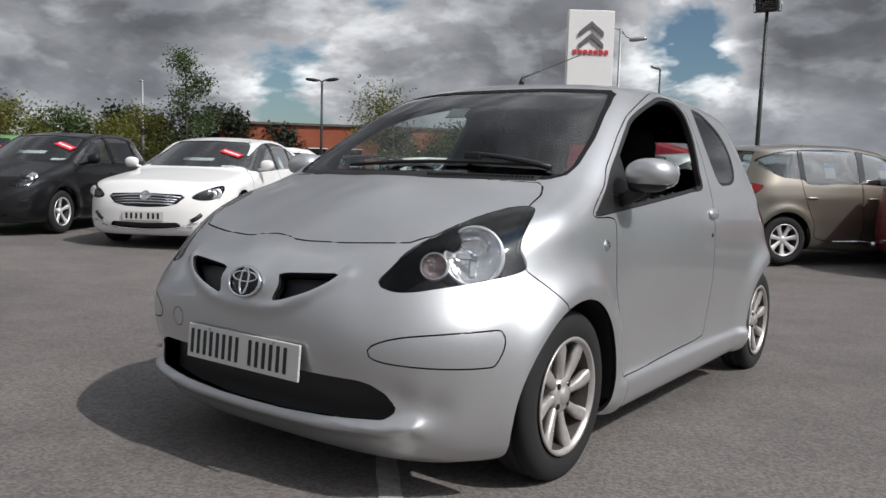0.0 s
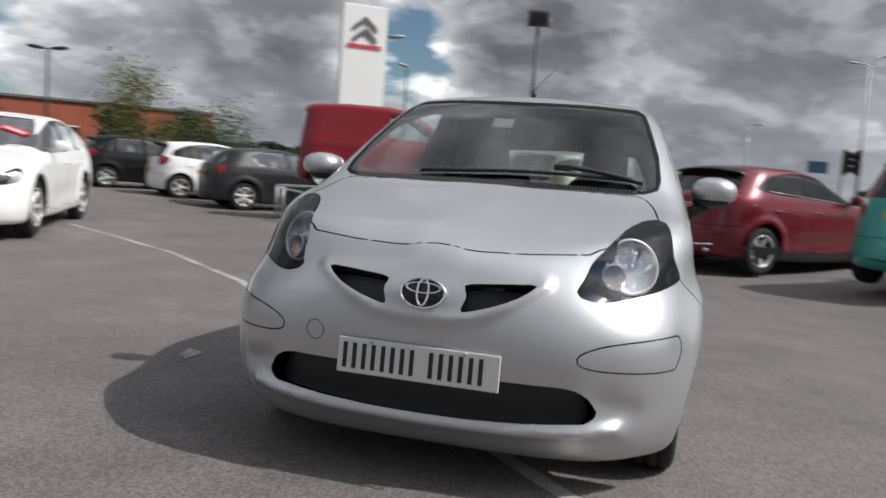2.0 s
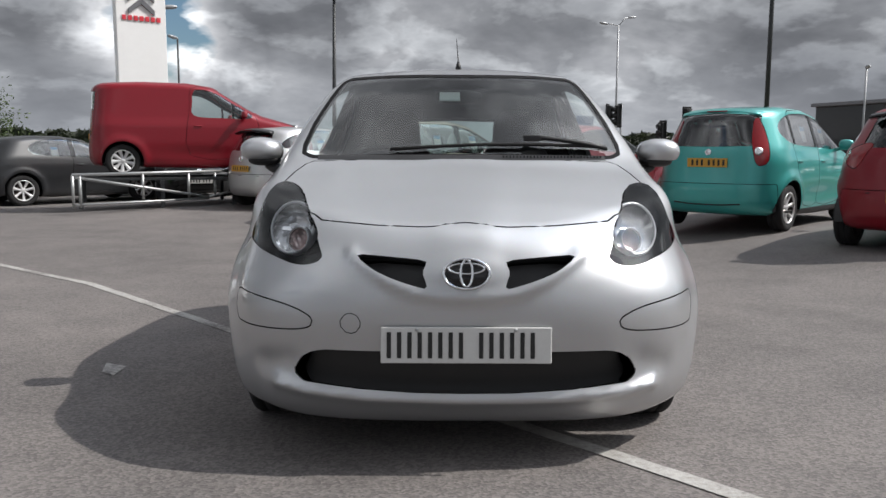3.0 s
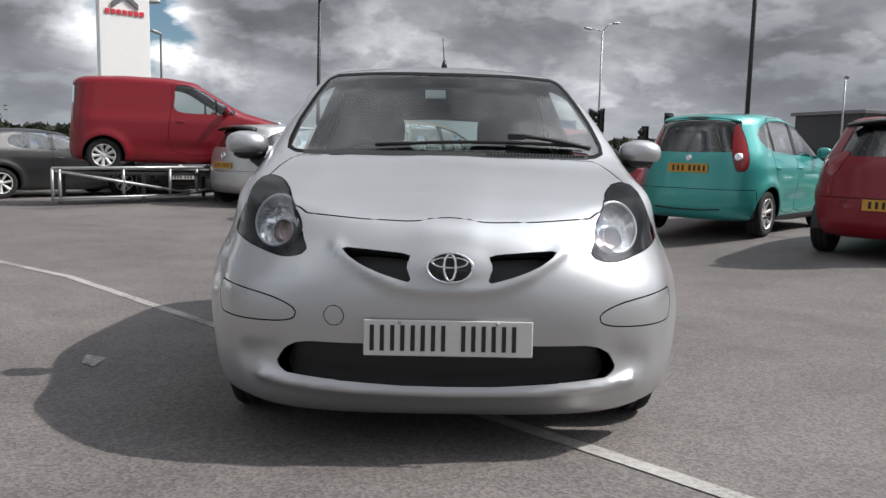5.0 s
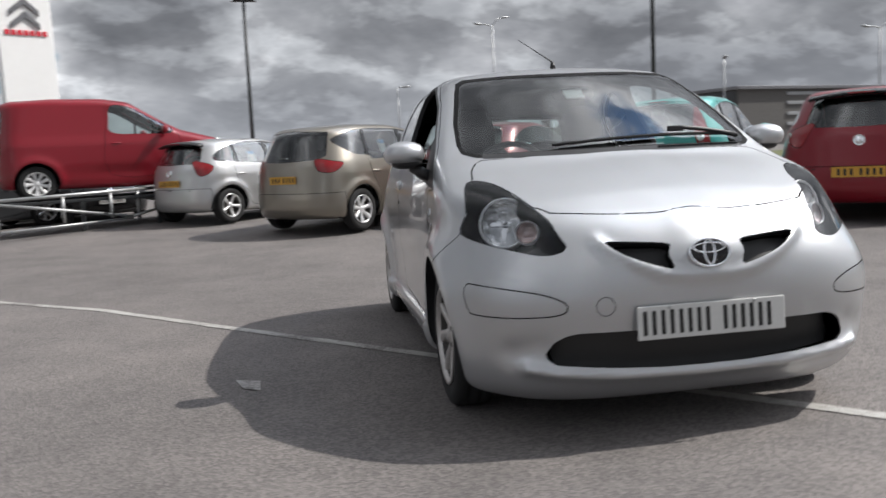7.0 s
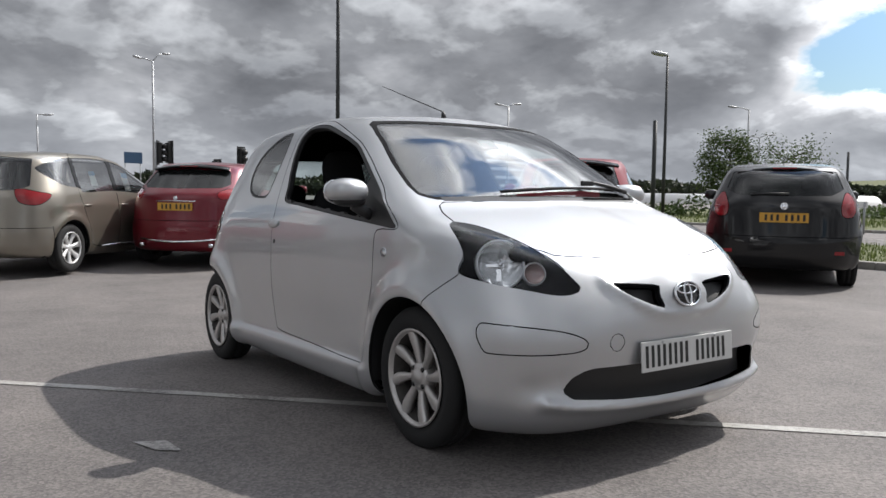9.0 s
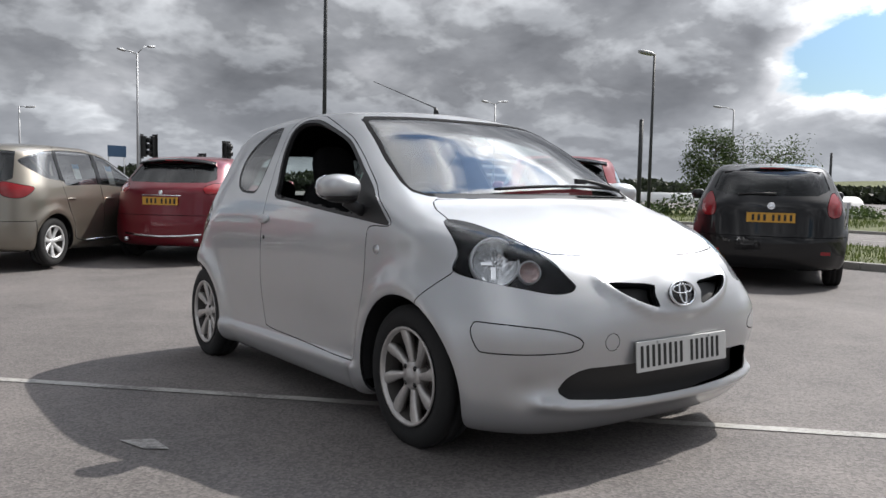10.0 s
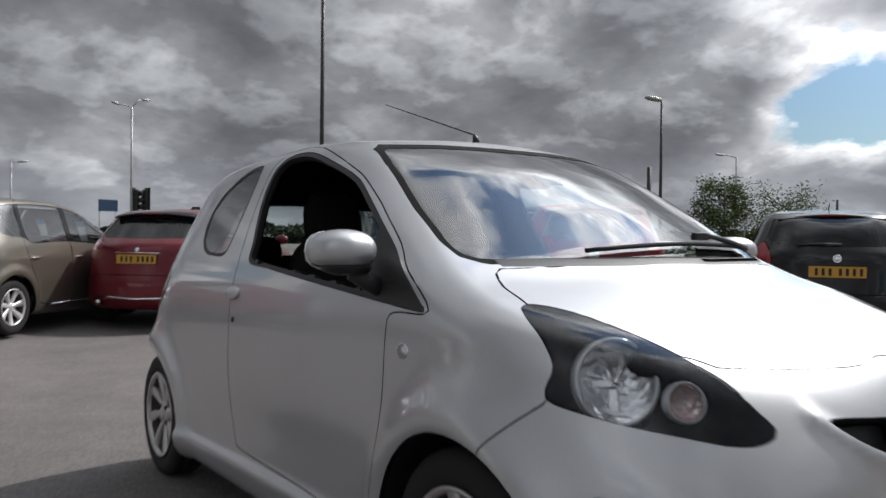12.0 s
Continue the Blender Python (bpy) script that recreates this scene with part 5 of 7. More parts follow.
    for k in range(bars):
        x = -0.215 + 0.0625 * k + (0.03 if k > 3 else 0)
        part("plate_bar", boxes(((x - 0.014, sgn * 0.005 - 0.003, -0.036), (x + 0.014, sgn * 0.005 + 0.003, 0.036))), PLATE_INK, pl, smooth=False)
    # Cabin.
    for x in (-0.36, 0.36):
        seat = bmesh.new()
        blob(seat, (0.24, 0.25, 0.10), Matrix.Translation((x, s["cowl"] + 1.0, 0.52)), 3, 14, 8)
        blob(seat, (0.23, 0.08, 0.32), pose(x, s["cowl"] + 1.30, 0.82, -14), 3, 14, 8)
        blob(seat, (0.13, 0.05, 0.09), pose(x, s["cowl"] + 1.42, 1.22 if s["tall"] < 1.56 else 1.28, -12), 3, 12, 8)
        part("front_seat", seat, SEAT_CLOTH, car)
    if s["roof"][1] - s["cowl"] > 1.8 and category == "car":
        bench = bmesh.new()
        blob(bench, (0.60, 0.26, 0.10), Matrix.Translation((0, s["cowl"] + 1.9, 0.54)), 3, 14, 8)
        blob(bench, (0.60, 0.08, 0.28), pose(0, s["cowl"] + 2.18, 0.80, -16), 3, 14, 8)
        part("rear_bench", bench, SEAT_CLOTH, car)
    floor_bm = boxes(((-s["half"] + 0.12, s["y0"] + 0.5, 0.22), (s["half"] - 0.12, s["y1"] - 0.35, 0.28)))
    part("cabin_floor", floor_bm, INNER, car, smooth=False)
    if extras:
        extras(car, shell, s)
    return car


def at_wheel(spec, contact, nose_to, which):
    """A pose that sets one wheel's contact at a place on the ground, with the nose towards a direction. which: 'rr', 'rl', 'fr' or 'fl'."""
    turn = math.atan2(nose_to[0], -nose_to[1])
    lx = (spec["half"] - 0.1) * (1 if which[1] == "l" else -1)
    ly = spec["wb"] / 2 * (-1 if which[0] == "f" else 1)
    c, sn = math.cos(turn), math.sin(turn)
    x, y = contact[0] - (c * lx - sn * ly), contact[1] - (sn * lx + c * ly)
    return pose(x, y, fall(x, y), 0, 0, math.degrees(turn))


def sticker(parent, shell, y, z, side, wide=0.15, tall=0.21, band=BLUE_INK):
    """A price card behind a side window."""
    at = shell.settle(np.array([[side * shell.s["half"], y, z]]))
    nrm = Vector(shell.normal(at)[0])
    m = Matrix((nrm, Vector((0, 0, 1)).cross(nrm).normalized(), nrm.cross(Vector((0, 0, 1)).cross(nrm).normalized()))).transposed().to_4x4()
    m.translation = Vector(at[0]) - nrm * 0.022
    card = part("price_card", boxes(((-0.002, -wide / 2, -tall / 2), (0.002, wide / 2, tall / 2))), PAPER, parent, "white price card with a coloured band", smooth=False, matrix=m)
    part("card_band", boxes(((0.0015, -wide / 2, tall * 0.22), (0.004, wide / 2, tall / 2))), band, card, smooth=False)
    return card


def emblem(parent, shell, y, z, r=0.05, mat=CHROME):
    at = shell.settle(np.array([[0.0, y, z]]), 8)
    nrm = Vector(shell.normal(at)[0])
    m = Matrix.Translation(Vector(at[0]) + nrm * 0.004) @ nrm.to_track_quat("X", "Z").to_matrix().to_4x4()
    part("emblem", lathe([(0.0, 0.006), (r * 0.6, 0.005), (r * 0.7, 0.0), (r * 0.85, 0.0), (r * 0.9, 0.008), (r, 0.006), (r, -0.004)], 20), mat, parent, "plain round emblem", matrix=m)


def strip(parent, shell, points, wide, mat, name="trim_strip", proud=0.004):
    """A thin bar laid on the skin through places near it."""
    at = shell.settle(np.array(points, float), 6)
    nrm = shell.normal(at)
    part(name, tube([Vector(p + proud * n) for p, n in zip(at, nrm)], wide, 6), mat, parent)


def spoiler(parent, shell, s, mat, deep=0.16):
    """A shallow lip over the rear window."""
    bm = bmesh.new()
    rows = []
    y, z, half = s["roof"][1] - 0.05, s["tall"] - 0.058, s["half"] - 0.33
    for i in range(13):
        u = -1 + i / 6
        x, sag = u * half, 0.05 * u * u
        rows.append([bm.verts.new(p) for p in ((x, y - sag, z - sag + 0.012), (x, y + deep - 0.03 - 1.6 * sag, z - sag - 0.012), (x, y + deep - 1.6 * sag, z - sag - 0.026), (x, y + deep - 0.02 - 1.6 * sag, z - sag - 0.042), (x, y - sag, z - sag - 0.05))])
    for a, b in zip(rows, rows[1:]):
        for j in range(5):
            bm.faces.new((a[j], a[(j + 1) % 5], b[(j + 1) % 5], b[j]))
    bm.faces.new(rows[0])
    bm.faces.new(list(reversed(rows[-1])))
    bmesh.ops.recalc_face_normals(bm, faces=bm.faces)
    lip = part("roof_spoiler", bm, mat, parent, "lip spoiler over the rear window")
    part("brake_lamp", boxes(((-0.13, y + deep - 0.012, z - 0.034), (0.13, y + deep + 0.002, z - 0.020))), RED_LENS, lip, smooth=False)


def lamp_spots(parent, shell, y, spots):
    """Pale reverse and indicator lenses set in the tail lamps."""
    for x, z, r in spots:
        for sx in (1, -1):
            at = shell.settle(np.array([[sx * x, y, z]]), 8)
            nrm = Vector(shell.normal(at)[0])
            part("reverse_lens", lathe([(0.0, 0.010), (r * 0.6, 0.009), (r, 0.004), (r * 1.05, -0.004)], 16), REFLECTOR, parent, "pale clear lens", matrix=Matrix.Translation(Vector(at[0]) + nrm * 0.002) @ nrm.to_track_quat("X", "Z").to_matrix().to_4x4())


ROW = (0.676, 0.737)
BLACK_PAINT = car_paint("black car paint", (0.005, 0.005, 0.006), 0.0, 0.3, 0.01, 0.75)
WHITE_PAINT = car_paint("white car paint", (0.80, 0.80, 0.79), 0.0, 0.35, 0.08)
GREY_PAINT = car_paint("dark grey car paint", (0.020, 0.021, 0.023), 0.1, 0.35, 0.02, 0.4)
BEIGE_PAINT = car_paint("bronze beige car paint", (0.27, 0.245, 0.205), 0.72, 0.30, 0.05)
RED_PAINT = car_paint("bright red car paint", (0.21, 0.003, 0.012), 0.1, 0.32, 0.0, 0.3)
DARK_RED = car_paint("dark red car paint", (0.15, 0.003, 0.012), 0.3, 0.32, 0.0, 0.6)
TEAL_PAINT = car_paint("turquoise car paint", (0.045, 0.36, 0.335), 0.3, 0.32, 0.05)
GREEN_PAINT = car_paint("green car paint", (0.10, 0.42, 0.06), 0.1, 0.32, 0.05)

# Small hatchbacks of one shape: black, silver, white, red.
CITY = car_spec(2.511, 0.85, 0.64, 1.737, 1.488, 0.305, nose=0.66, bonnet=(0.80, 1.02), cowl=-1.02, roof=(-0.20, 1.62), tail=1.22, lean=0.07, belt=0.97, square=2.9)
CITY_WINDOWS = [[(-0.80, 0.985), (-0.30, 1.27), (0.05, 1.385), (0.60, 1.41), (1.05, 1.36), (1.38, 1.22), (1.44, 1.10), (1.10, 1.06), (0.3, 1.01)]]
CITY_KW = dict(windows=CITY_WINDOWS, pillars=[(0.20, 0.30), (0.98, 1.05)],
               doors_at=[[(-0.86, 0.34), (-0.88, 0.70), (-0.86, 0.96), (-0.30, 1.31), (0.10, 1.42), (0.24, 1.42), (0.25, 0.9), (0.22, 0.30)], [(0.27, 0.30), (0.26, 0.9), (0.28, 1.43), (0.75, 1.43), (1.10, 1.36), (1.12, 1.05), (1.06, 0.72), (0.82, 0.50), (0.80, 0.32)]],
               screen=[(0.0, 1.03), (0.55, 1.03), (0.66, 1.06), (0.55, 1.36), (0.50, 1.40), (0.0, 1.42)], backlight=[(0.0, 1.04), (0.48, 1.05), (0.56, 1.10), (0.48, 1.35), (0.0, 1.38)],
               headlamp=[(-1.26, 0.70), (-1.16, 0.76), (-0.98, 0.86), (-0.86, 0.90), (-0.90, 0.80), (-1.00, 0.70), (-1.14, 0.655)],
               tail_lamp=[(-1.02, 0.84), (-1.10, 1.04), (-1.06, 1.10), (-0.96, 1.08), (-0.76, 1.00), (-0.84, 0.88)], bumper=0.62,
               grille=[[(0.0, 0.36), (0.45, 0.36), (0.52, 0.28), (0.4, 0.24), (0.0, 0.23)], [(0.0, 0.66), (0.34, 0.66), (0.42, 0.63), (0.30, 0.57), (0.0, 0.55)]], rim=(5, 0.030))


def city_extras(cards, front=False, banner=False):
    def extras(car, shell, s):
        for y, z, side in cards:
            sticker(car, shell, y, z, side)
        emblem(car, shell, s["y0"] if front else s["y1"], 0.74 if front else 0.90, 0.06)
        if not front:
            spoiler(car, shell, s, GLOSS_BLACK if car.name.startswith("red") else BLACK, 0.14)
        if banner:
            screen_banner(car, shell, s)
        else:
            strip(car, shell, [(x, s["y1"], 0.60) for x in (-0.5, 0, 0.5)], 0.006, BLACK)
    return extras


def screen_banner(car, shell, s):
    """Red sale stickers across a corner of the windscreen, and a white sheet behind it."""
    for k, (x, z, w0, h0, mat) in enumerate(((0.43, s["tall"] - 0.22, 0.17, 0.13, RED_INK), (0.02, s["belt"] + 0.20, 0.22, 0.10, PAPER), (0.52, s["belt"] + 0.14, 0.10, 0.05, PAPER))):
        at = shell.settle(np.array([[x, s["cowl"] + (z - s["bonnet_z"][1]) * 2.2, z]]), 8)
        nrm = Vector(shell.normal(at)[0])
        m = Matrix.Translation(Vector(at[0]) + nrm * (0.004 if mat is RED_INK else -0.03)) @ nrm.to_track_quat("Y", "Z").to_matrix().to_4x4() @ pose(0, 0, 0, 0, -38 if mat is RED_INK else 0)
        card = part("windscreen_sticker", boxes(((-w0, -0.002, -h0 / 2), (w0, 0.002, h0 / 2))), mat, car, "sale sticker on the windscreen", smooth=False, matrix=m)
        if mat is RED_INK:
            part("sticker_bar", boxes(((-w0 * 0.8, 0.0015, -h0 * 0.12), (w0 * 0.8, 0.0035, h0 * 0.12))), PAPER, card, smooth=False)


LOT = (0.5, -0.866)
vehicle("black_hatchback", "black hatchback with red sale stickers on its windscreen", CITY, BLACK_PAINT, at_wheel(CITY, (-9.2, 2.72), LOT, "fl"), **{**CITY_KW, "plate": (0.45, PLATE_WHITE)}, extras=city_extras([], True, True))
vehicle("silver_corner_hatchback", "silver hatchback with price cards in its windows", CITY, car_paint("pale silver car paint", (0.50, 0.50, 0.50), 0.7, 0.36, 0.08), at_wheel(CITY, (-2.75, 10.3), ROW, "rr"), **{**CITY_KW, "plate": (0.72, PLATE_YELLOW)}, extras=city_extras([(-0.35, 1.16, -1), (0.62, 1.20, -1)]))
vehicle("white_hatchback", "white three-window hatchback in the far row", CITY, WHITE_PAINT, at_wheel(CITY, (-11.4, 13.8), ROW, "rr"), **{**CITY_KW, "plate": (0.72, PLATE_YELLOW)}, extras=city_extras([(0.62, 1.20, -1)]))
vehicle("red_hatchback", "red hatchback parked with its tail to the open lot", CITY, RED_PAINT, at_wheel(CITY, (4.34, 4.62), ROW, "rl"), **{**CITY_KW, "plate": (0.56, PLATE_YELLOW)}, extras=city_extras([(-0.35, 1.16, -1)]))
vehicle("dark_hatchback", "black hatchback with cards in its windows, far row", CITY, BLACK_PAINT, at_wheel(CITY, (-14.6, 15.0), ROW, "rr"), **{**CITY_KW, "plate": (0.72, PLATE_YELLOW)}, extras=city_extras([(-0.35, 1.16, -1), (0.62, 1.20, -1)]))
vehicle("dark_front_hatchback", "black hatchback facing out behind the display ramp", CITY, BLACK_PAINT, at_wheel(CITY, (-6.6, 14.3), (0.45, -0.9), "fr"), **{**CITY_KW, "plate": (0.45, PLATE_WHITE)}, extras=city_extras([], True, False))
vehicle("green_hatchback", "bright green hatchback at the end of the row", CITY, GREEN_PAINT, at_wheel(CITY, (-13.3, 3.6), LOT, "fl"), **{**CITY_KW, "plate": (0.45, PLATE_WHITE)}, extras=city_extras([], True, True))

# White saloon with a wide chrome-edged grille.
SALOON = car_spec(2.737, 0.95, 1.14, 1.856, 1.498, 0.345, nose=0.70, bonnet=(0.86, 1.02), cowl=-1.05, roof=(-0.10, 1.35), tail=1.15, lean=0.16, belt=0.98, square=3.0)


def saloon_extras(car, shell, s):
    screen_banner(car, shell, s)
    emblem(car, shell, s["y0"], 0.70, 0.065)
    for k, z in enumerate((0.66, 0.62, 0.58)):
        strip(car, shell, [(x, s["y0"], z - 0.06 * abs(x) ** 2) for x in (-0.42 + 0.03 * k, -0.2, 0.0, 0.2, 0.42 - 0.03 * k)], 0.010, CHROME, "grille_bar", -0.006)
    strip(car, shell, [(x, s["y0"], 0.715 - 0.05 * x * x) for x in (-0.47, -0.2, 0.0, 0.2, 0.47)], 0.012, CHROME, "grille_bar")
    strip(car, shell, [(x, s["y0"], 0.235 + 0.04 * abs(x)) for x in (-0.62, -0.3, 0.0, 0.3, 0.62)], 0.010, CHROME, "bumper_bar")
    for sx in (1, -1):
        strip(car, shell, [(sx * x, s["y0"] + 0.05, z) for x, z in ((0.58, 0.36), (0.66, 0.40), (0.74, 0.45))], 0.030, BLACK, "fog_lamp_recess", -0.012)
        strip(car, shell, [(sx * x, s["y0"] + 0.03, z) for x, z in ((0.54, 0.31), (0.64, 0.325), (0.76, 0.35))], 0.008, CHROME, "recess_trim")
    sticker(car, shell, 0.62, 1.18, 1)


vehicle("white_saloon", "white saloon with a chrome barred grille and red windscreen stickers", SALOON, WHITE_PAINT, at_wheel(SALOON, (-6.57, 3.75), LOT, "fl"),
        windows=[[(-0.82, 1.0), (-0.25, 1.28), (0.15, 1.40), (0.70, 1.42), (1.20, 1.33), (1.58, 1.14), (1.45, 1.06), (0.5, 1.03)]], pillars=[(0.24, 0.34), (1.06, 1.13)],
        doors_at=[[(-0.90, 0.34), (-0.92, 0.70), (-0.88, 0.98), (-0.25, 1.33), (0.15, 1.44), (0.29, 1.44), (0.30, 0.9), (0.26, 0.30)], [(0.31, 0.30), (0.31, 0.9), (0.31, 1.44), (0.75, 1.45), (1.15, 1.38), (1.30, 1.05), (1.20, 0.75), (1.0, 0.52), (0.95, 0.32)]],
        screen=[(0.0, 1.04), (0.60, 1.04), (0.70, 1.07), (0.58, 1.37), (0.52, 1.41), (0.0, 1.43)], backlight=[(0.0, 1.06), (0.5, 1.06), (0.6, 1.10), (0.5, 1.34), (0.0, 1.38)],
        headlamp=[(-1.42, 0.655), (-1.30, 0.73), (-1.10, 0.79), (-0.98, 0.80), (-1.02, 0.72), (-1.14, 0.645), (-1.32, 0.62)], tail_lamp=[(-1.35, 0.85), (-1.36, 0.98), (-1.15, 1.0), (-1.10, 0.9)],
        plate=(0.42, PLATE_WHITE), grille=[[(0.0, 0.70), (0.46, 0.685), (0.49, 0.66), (0.40, 0.575), (0.25, 0.54), (0.0, 0.53)], [(0.0, 0.33), (0.42, 0.34), (0.46, 0.30), (0.40, 0.265), (0.0, 0.26)]], rim=(7, 0.024), extras=saloon_extras)

# Tall bronze family car.
FAMILY = car_spec(2.644, 0.87, 0.775, 1.812, 1.615, 0.318, nose=0.72, bonnet=(0.88, 1.12), cowl=-1.25, roof=(-0.30, 1.75), tail=1.35, lean=0.05, belt=1.0, square=3.0)
vehicle("bronze_family_car", "bronze-beige tall family car with cards in its side windows", FAMILY, BEIGE_PAINT, at_wheel(FAMILY, (-0.61, 7.96), ROW, "rr"),
        windows=[[(-1.05, 1.04), (-0.45, 1.35), (0.0, 1.49), (0.60, 1.53), (1.25, 1.50), (1.58, 1.41), (1.66, 1.33), (1.40, 1.16), (1.05, 1.12), (0.95, 1.06), (0.2, 1.08)]], pillars=[(0.10, 0.20), (1.02, 1.10)],
        doors_at=[[(-1.0, 0.36), (-1.02, 0.70), (-1.06, 1.02), (-0.45, 1.40), (0.0, 1.53), (0.14, 1.54), (0.16, 0.9), (0.12, 0.32)], [(0.18, 0.32), (0.18, 0.9), (0.18, 1.55), (0.60, 1.57), (1.04, 1.55), (1.08, 1.05), (1.0, 0.75), (0.90, 0.52), (0.86, 0.34)]],
        screen=[(0.0, 1.14), (0.60, 1.14), (0.70, 1.18), (0.58, 1.47), (0.50, 1.52), (0.0, 1.55)], backlight=[(0.0, 1.06), (0.55, 1.08), (0.64, 1.14), (0.56, 1.48), (0.0, 1.52)],
        headlamp=[(-1.36, 0.74), (-1.24, 0.83), (-1.02, 0.92), (-0.92, 0.94), (-1.0, 0.82), (-1.2, 0.70)], tail_lamp=[(-1.20, 0.92), (-1.24, 1.06), (-1.18, 1.10), (-0.98, 1.06), (-0.82, 1.03), (-0.88, 0.95), (-1.02, 0.89)],
        plate=(0.80, PLATE_YELLOW), bumper=0.60, rim=(7, 0.036), extras=lambda car, shell, s: (sticker(car, shell, 0.62, 1.30, -1), sticker(car, shell, -0.22, 1.26, -1, 0.16, 0.28), strip(car, shell, [(-0.9, y, 0.30) for y in (-0.6, 0.0, 0.6)], 0.012, CHROME)))

# Dark red hatchback with a bright bar low on its tail.
COUPE = car_spec(2.612, 0.87, 0.79, 1.81, 1.533, 0.335, nose=0.72, bonnet=(0.88, 1.08), cowl=-1.05, roof=(-0.15, 1.55), tail=1.28, lean=0.12, belt=1.02, square=2.8)


def coupe_extras(car, shell, s):
    strip(car, shell, [(x, s["y1"], 0.36 + 0.02 * abs(x)) for x in (-0.62, -0.3, 0.0, 0.3, 0.62)], 0.016, CHROME, "bumper_bar", 0.006)
    for x in (-0.52, 0.52):
        part("exhaust", tube([(x, s["y1"] - 0.12, 0.31), (x, s["y1"] - 0.02, 0.31)], 0.03, 12), CHROME, car)
    emblem(car, shell, s["y1"], 1.0, 0.03)
    spoiler(car, shell, s, GLOSS_BLACK, 0.14)
    strip(car, shell, [(x, s["y1"], 0.945) for x in (-0.3, 0.0, 0.3)], 0.008, CHROME)
    sticker(car, shell, 0.5, 1.22, -1)
    strip(car, shell, [(-0.9, -0.8 + 0.25 * k, 1.05 + 0.02 * k) for k in range(9)], 0.008, CHROME)


vehicle("dark_red_hatchback", "dark red coupe-like hatchback with a bright tail bar", COUPE, DARK_RED, at_wheel(COUPE, (1.92, 7.95), ROW, "rr"),
        windows=[[(-0.85, 1.07), (-0.30, 1.32), (0.10, 1.42), (0.60, 1.44), (1.05, 1.38), (1.40, 1.24), (1.30, 1.16), (0.4, 1.10)]], pillars=[(0.20, 0.30)],
        doors_at=[[(-0.90, 0.38), (-0.92, 0.75), (-0.88, 1.04), (-0.30, 1.37), (0.10, 1.46), (0.25, 1.47), (0.27, 0.9), (0.22, 0.34)], [(0.28, 0.34), (0.28, 0.9), (0.28, 1.48), (0.65, 1.48), (1.10, 1.41), (1.18, 1.10), (1.08, 0.80), (0.95, 0.55), (0.90, 0.36)]],
        screen=[(0.0, 1.09), (0.58, 1.09), (0.68, 1.12), (0.56, 1.40), (0.50, 1.44), (0.0, 1.46)], backlight=[(0.0, 1.12), (0.56, 1.13), (0.66, 1.18), (0.58, 1.38), (0.0, 1.41)],
        headlamp=[(-1.36, 0.74), (-1.24, 0.83), (-1.02, 0.92), (-0.94, 0.94), (-1.0, 0.82), (-1.2, 0.70)], tail_lamp=[(-1.14, 0.96), (-1.18, 1.05), (-1.0, 1.12), (-0.86, 1.10), (-0.96, 1.0)],
        plate=(0.86, PLATE_YELLOW), cladding=0.40, bumper=0.66, rim=(5, 0.03), glazing=DARK_TINT, extras=coupe_extras)

# Turquoise small family car with upright red lamps.
AGILE = car_spec(2.36, 0.72, 0.66, 1.68, 1.59, 0.295, nose=0.72, bonnet=(0.90, 1.10), cowl=-1.05, roof=(-0.25, 1.55), tail=1.36, lean=0.03, belt=1.0, square=3.2)
vehicle("turquoise_hatchback", "turquoise small hatchback with upright red tail lamps", AGILE, TEAL_PAINT, at_wheel(AGILE, (4.22, 6.03), ROW, "rr"),
        windows=[[(-0.85, 1.06), (-0.35, 1.34), (0.05, 1.47), (0.60, 1.49), (1.05, 1.44), (1.28, 1.33), (1.28, 1.20), (1.02, 1.10), (0.2, 1.06)]], pillars=[(0.10, 0.20), (0.92, 0.98)],
        doors_at=[[(-0.86, 0.36), (-0.88, 0.70), (-0.88, 1.03), (-0.35, 1.39), (0.05, 1.51), (0.14, 1.51), (0.16, 0.9), (0.12, 0.32)], [(0.18, 0.32), (0.18, 0.9), (0.18, 1.52), (0.55, 1.53), (0.98, 1.48), (1.04, 1.08), (0.96, 0.75), (0.82, 0.52), (0.78, 0.34)]],
        screen=[(0.0, 1.12), (0.55, 1.12), (0.64, 1.16), (0.53, 1.46), (0.47, 1.50), (0.0, 1.53)], backlight=[(0.0, 1.06), (0.52, 1.07), (0.57, 1.12), (0.52, 1.45), (0.0, 1.48)],
        headlamp=[(-1.26, 0.74), (-1.16, 0.83), (-0.96, 0.94), (-0.88, 0.96), (-0.94, 0.82), (-1.10, 0.70)], tail_lamp=[(-1.02, 0.86), (-1.04, 1.10), (-0.98, 1.36), (-0.92, 1.42), (-0.86, 1.30), (-0.84, 1.10), (-0.86, 0.90), (-0.94, 0.83)],
        plate=(0.86, PLATE_YELLOW), bumper=0.60, cladding=0.26, rim=(7, 0.026), extras=lambda car, shell, s: (sticker(car, shell, -0.20, 1.26, -1), sticker(car, shell, 0.50, 1.28, -1), emblem(car, shell, s["y1"], 1.0, 0.04), spoiler(car, shell, s, TEAL_PAINT, 0.09), lamp_spots(car, shell, s["y1"], [(0.70, 1.08, 0.05)]), strip(car, shell, [(x, s["y1"], 0.33) for x in (-0.45, -0.2, 0, 0.2, 0.45)], 0.010, BLACK, "bumper_slot")))

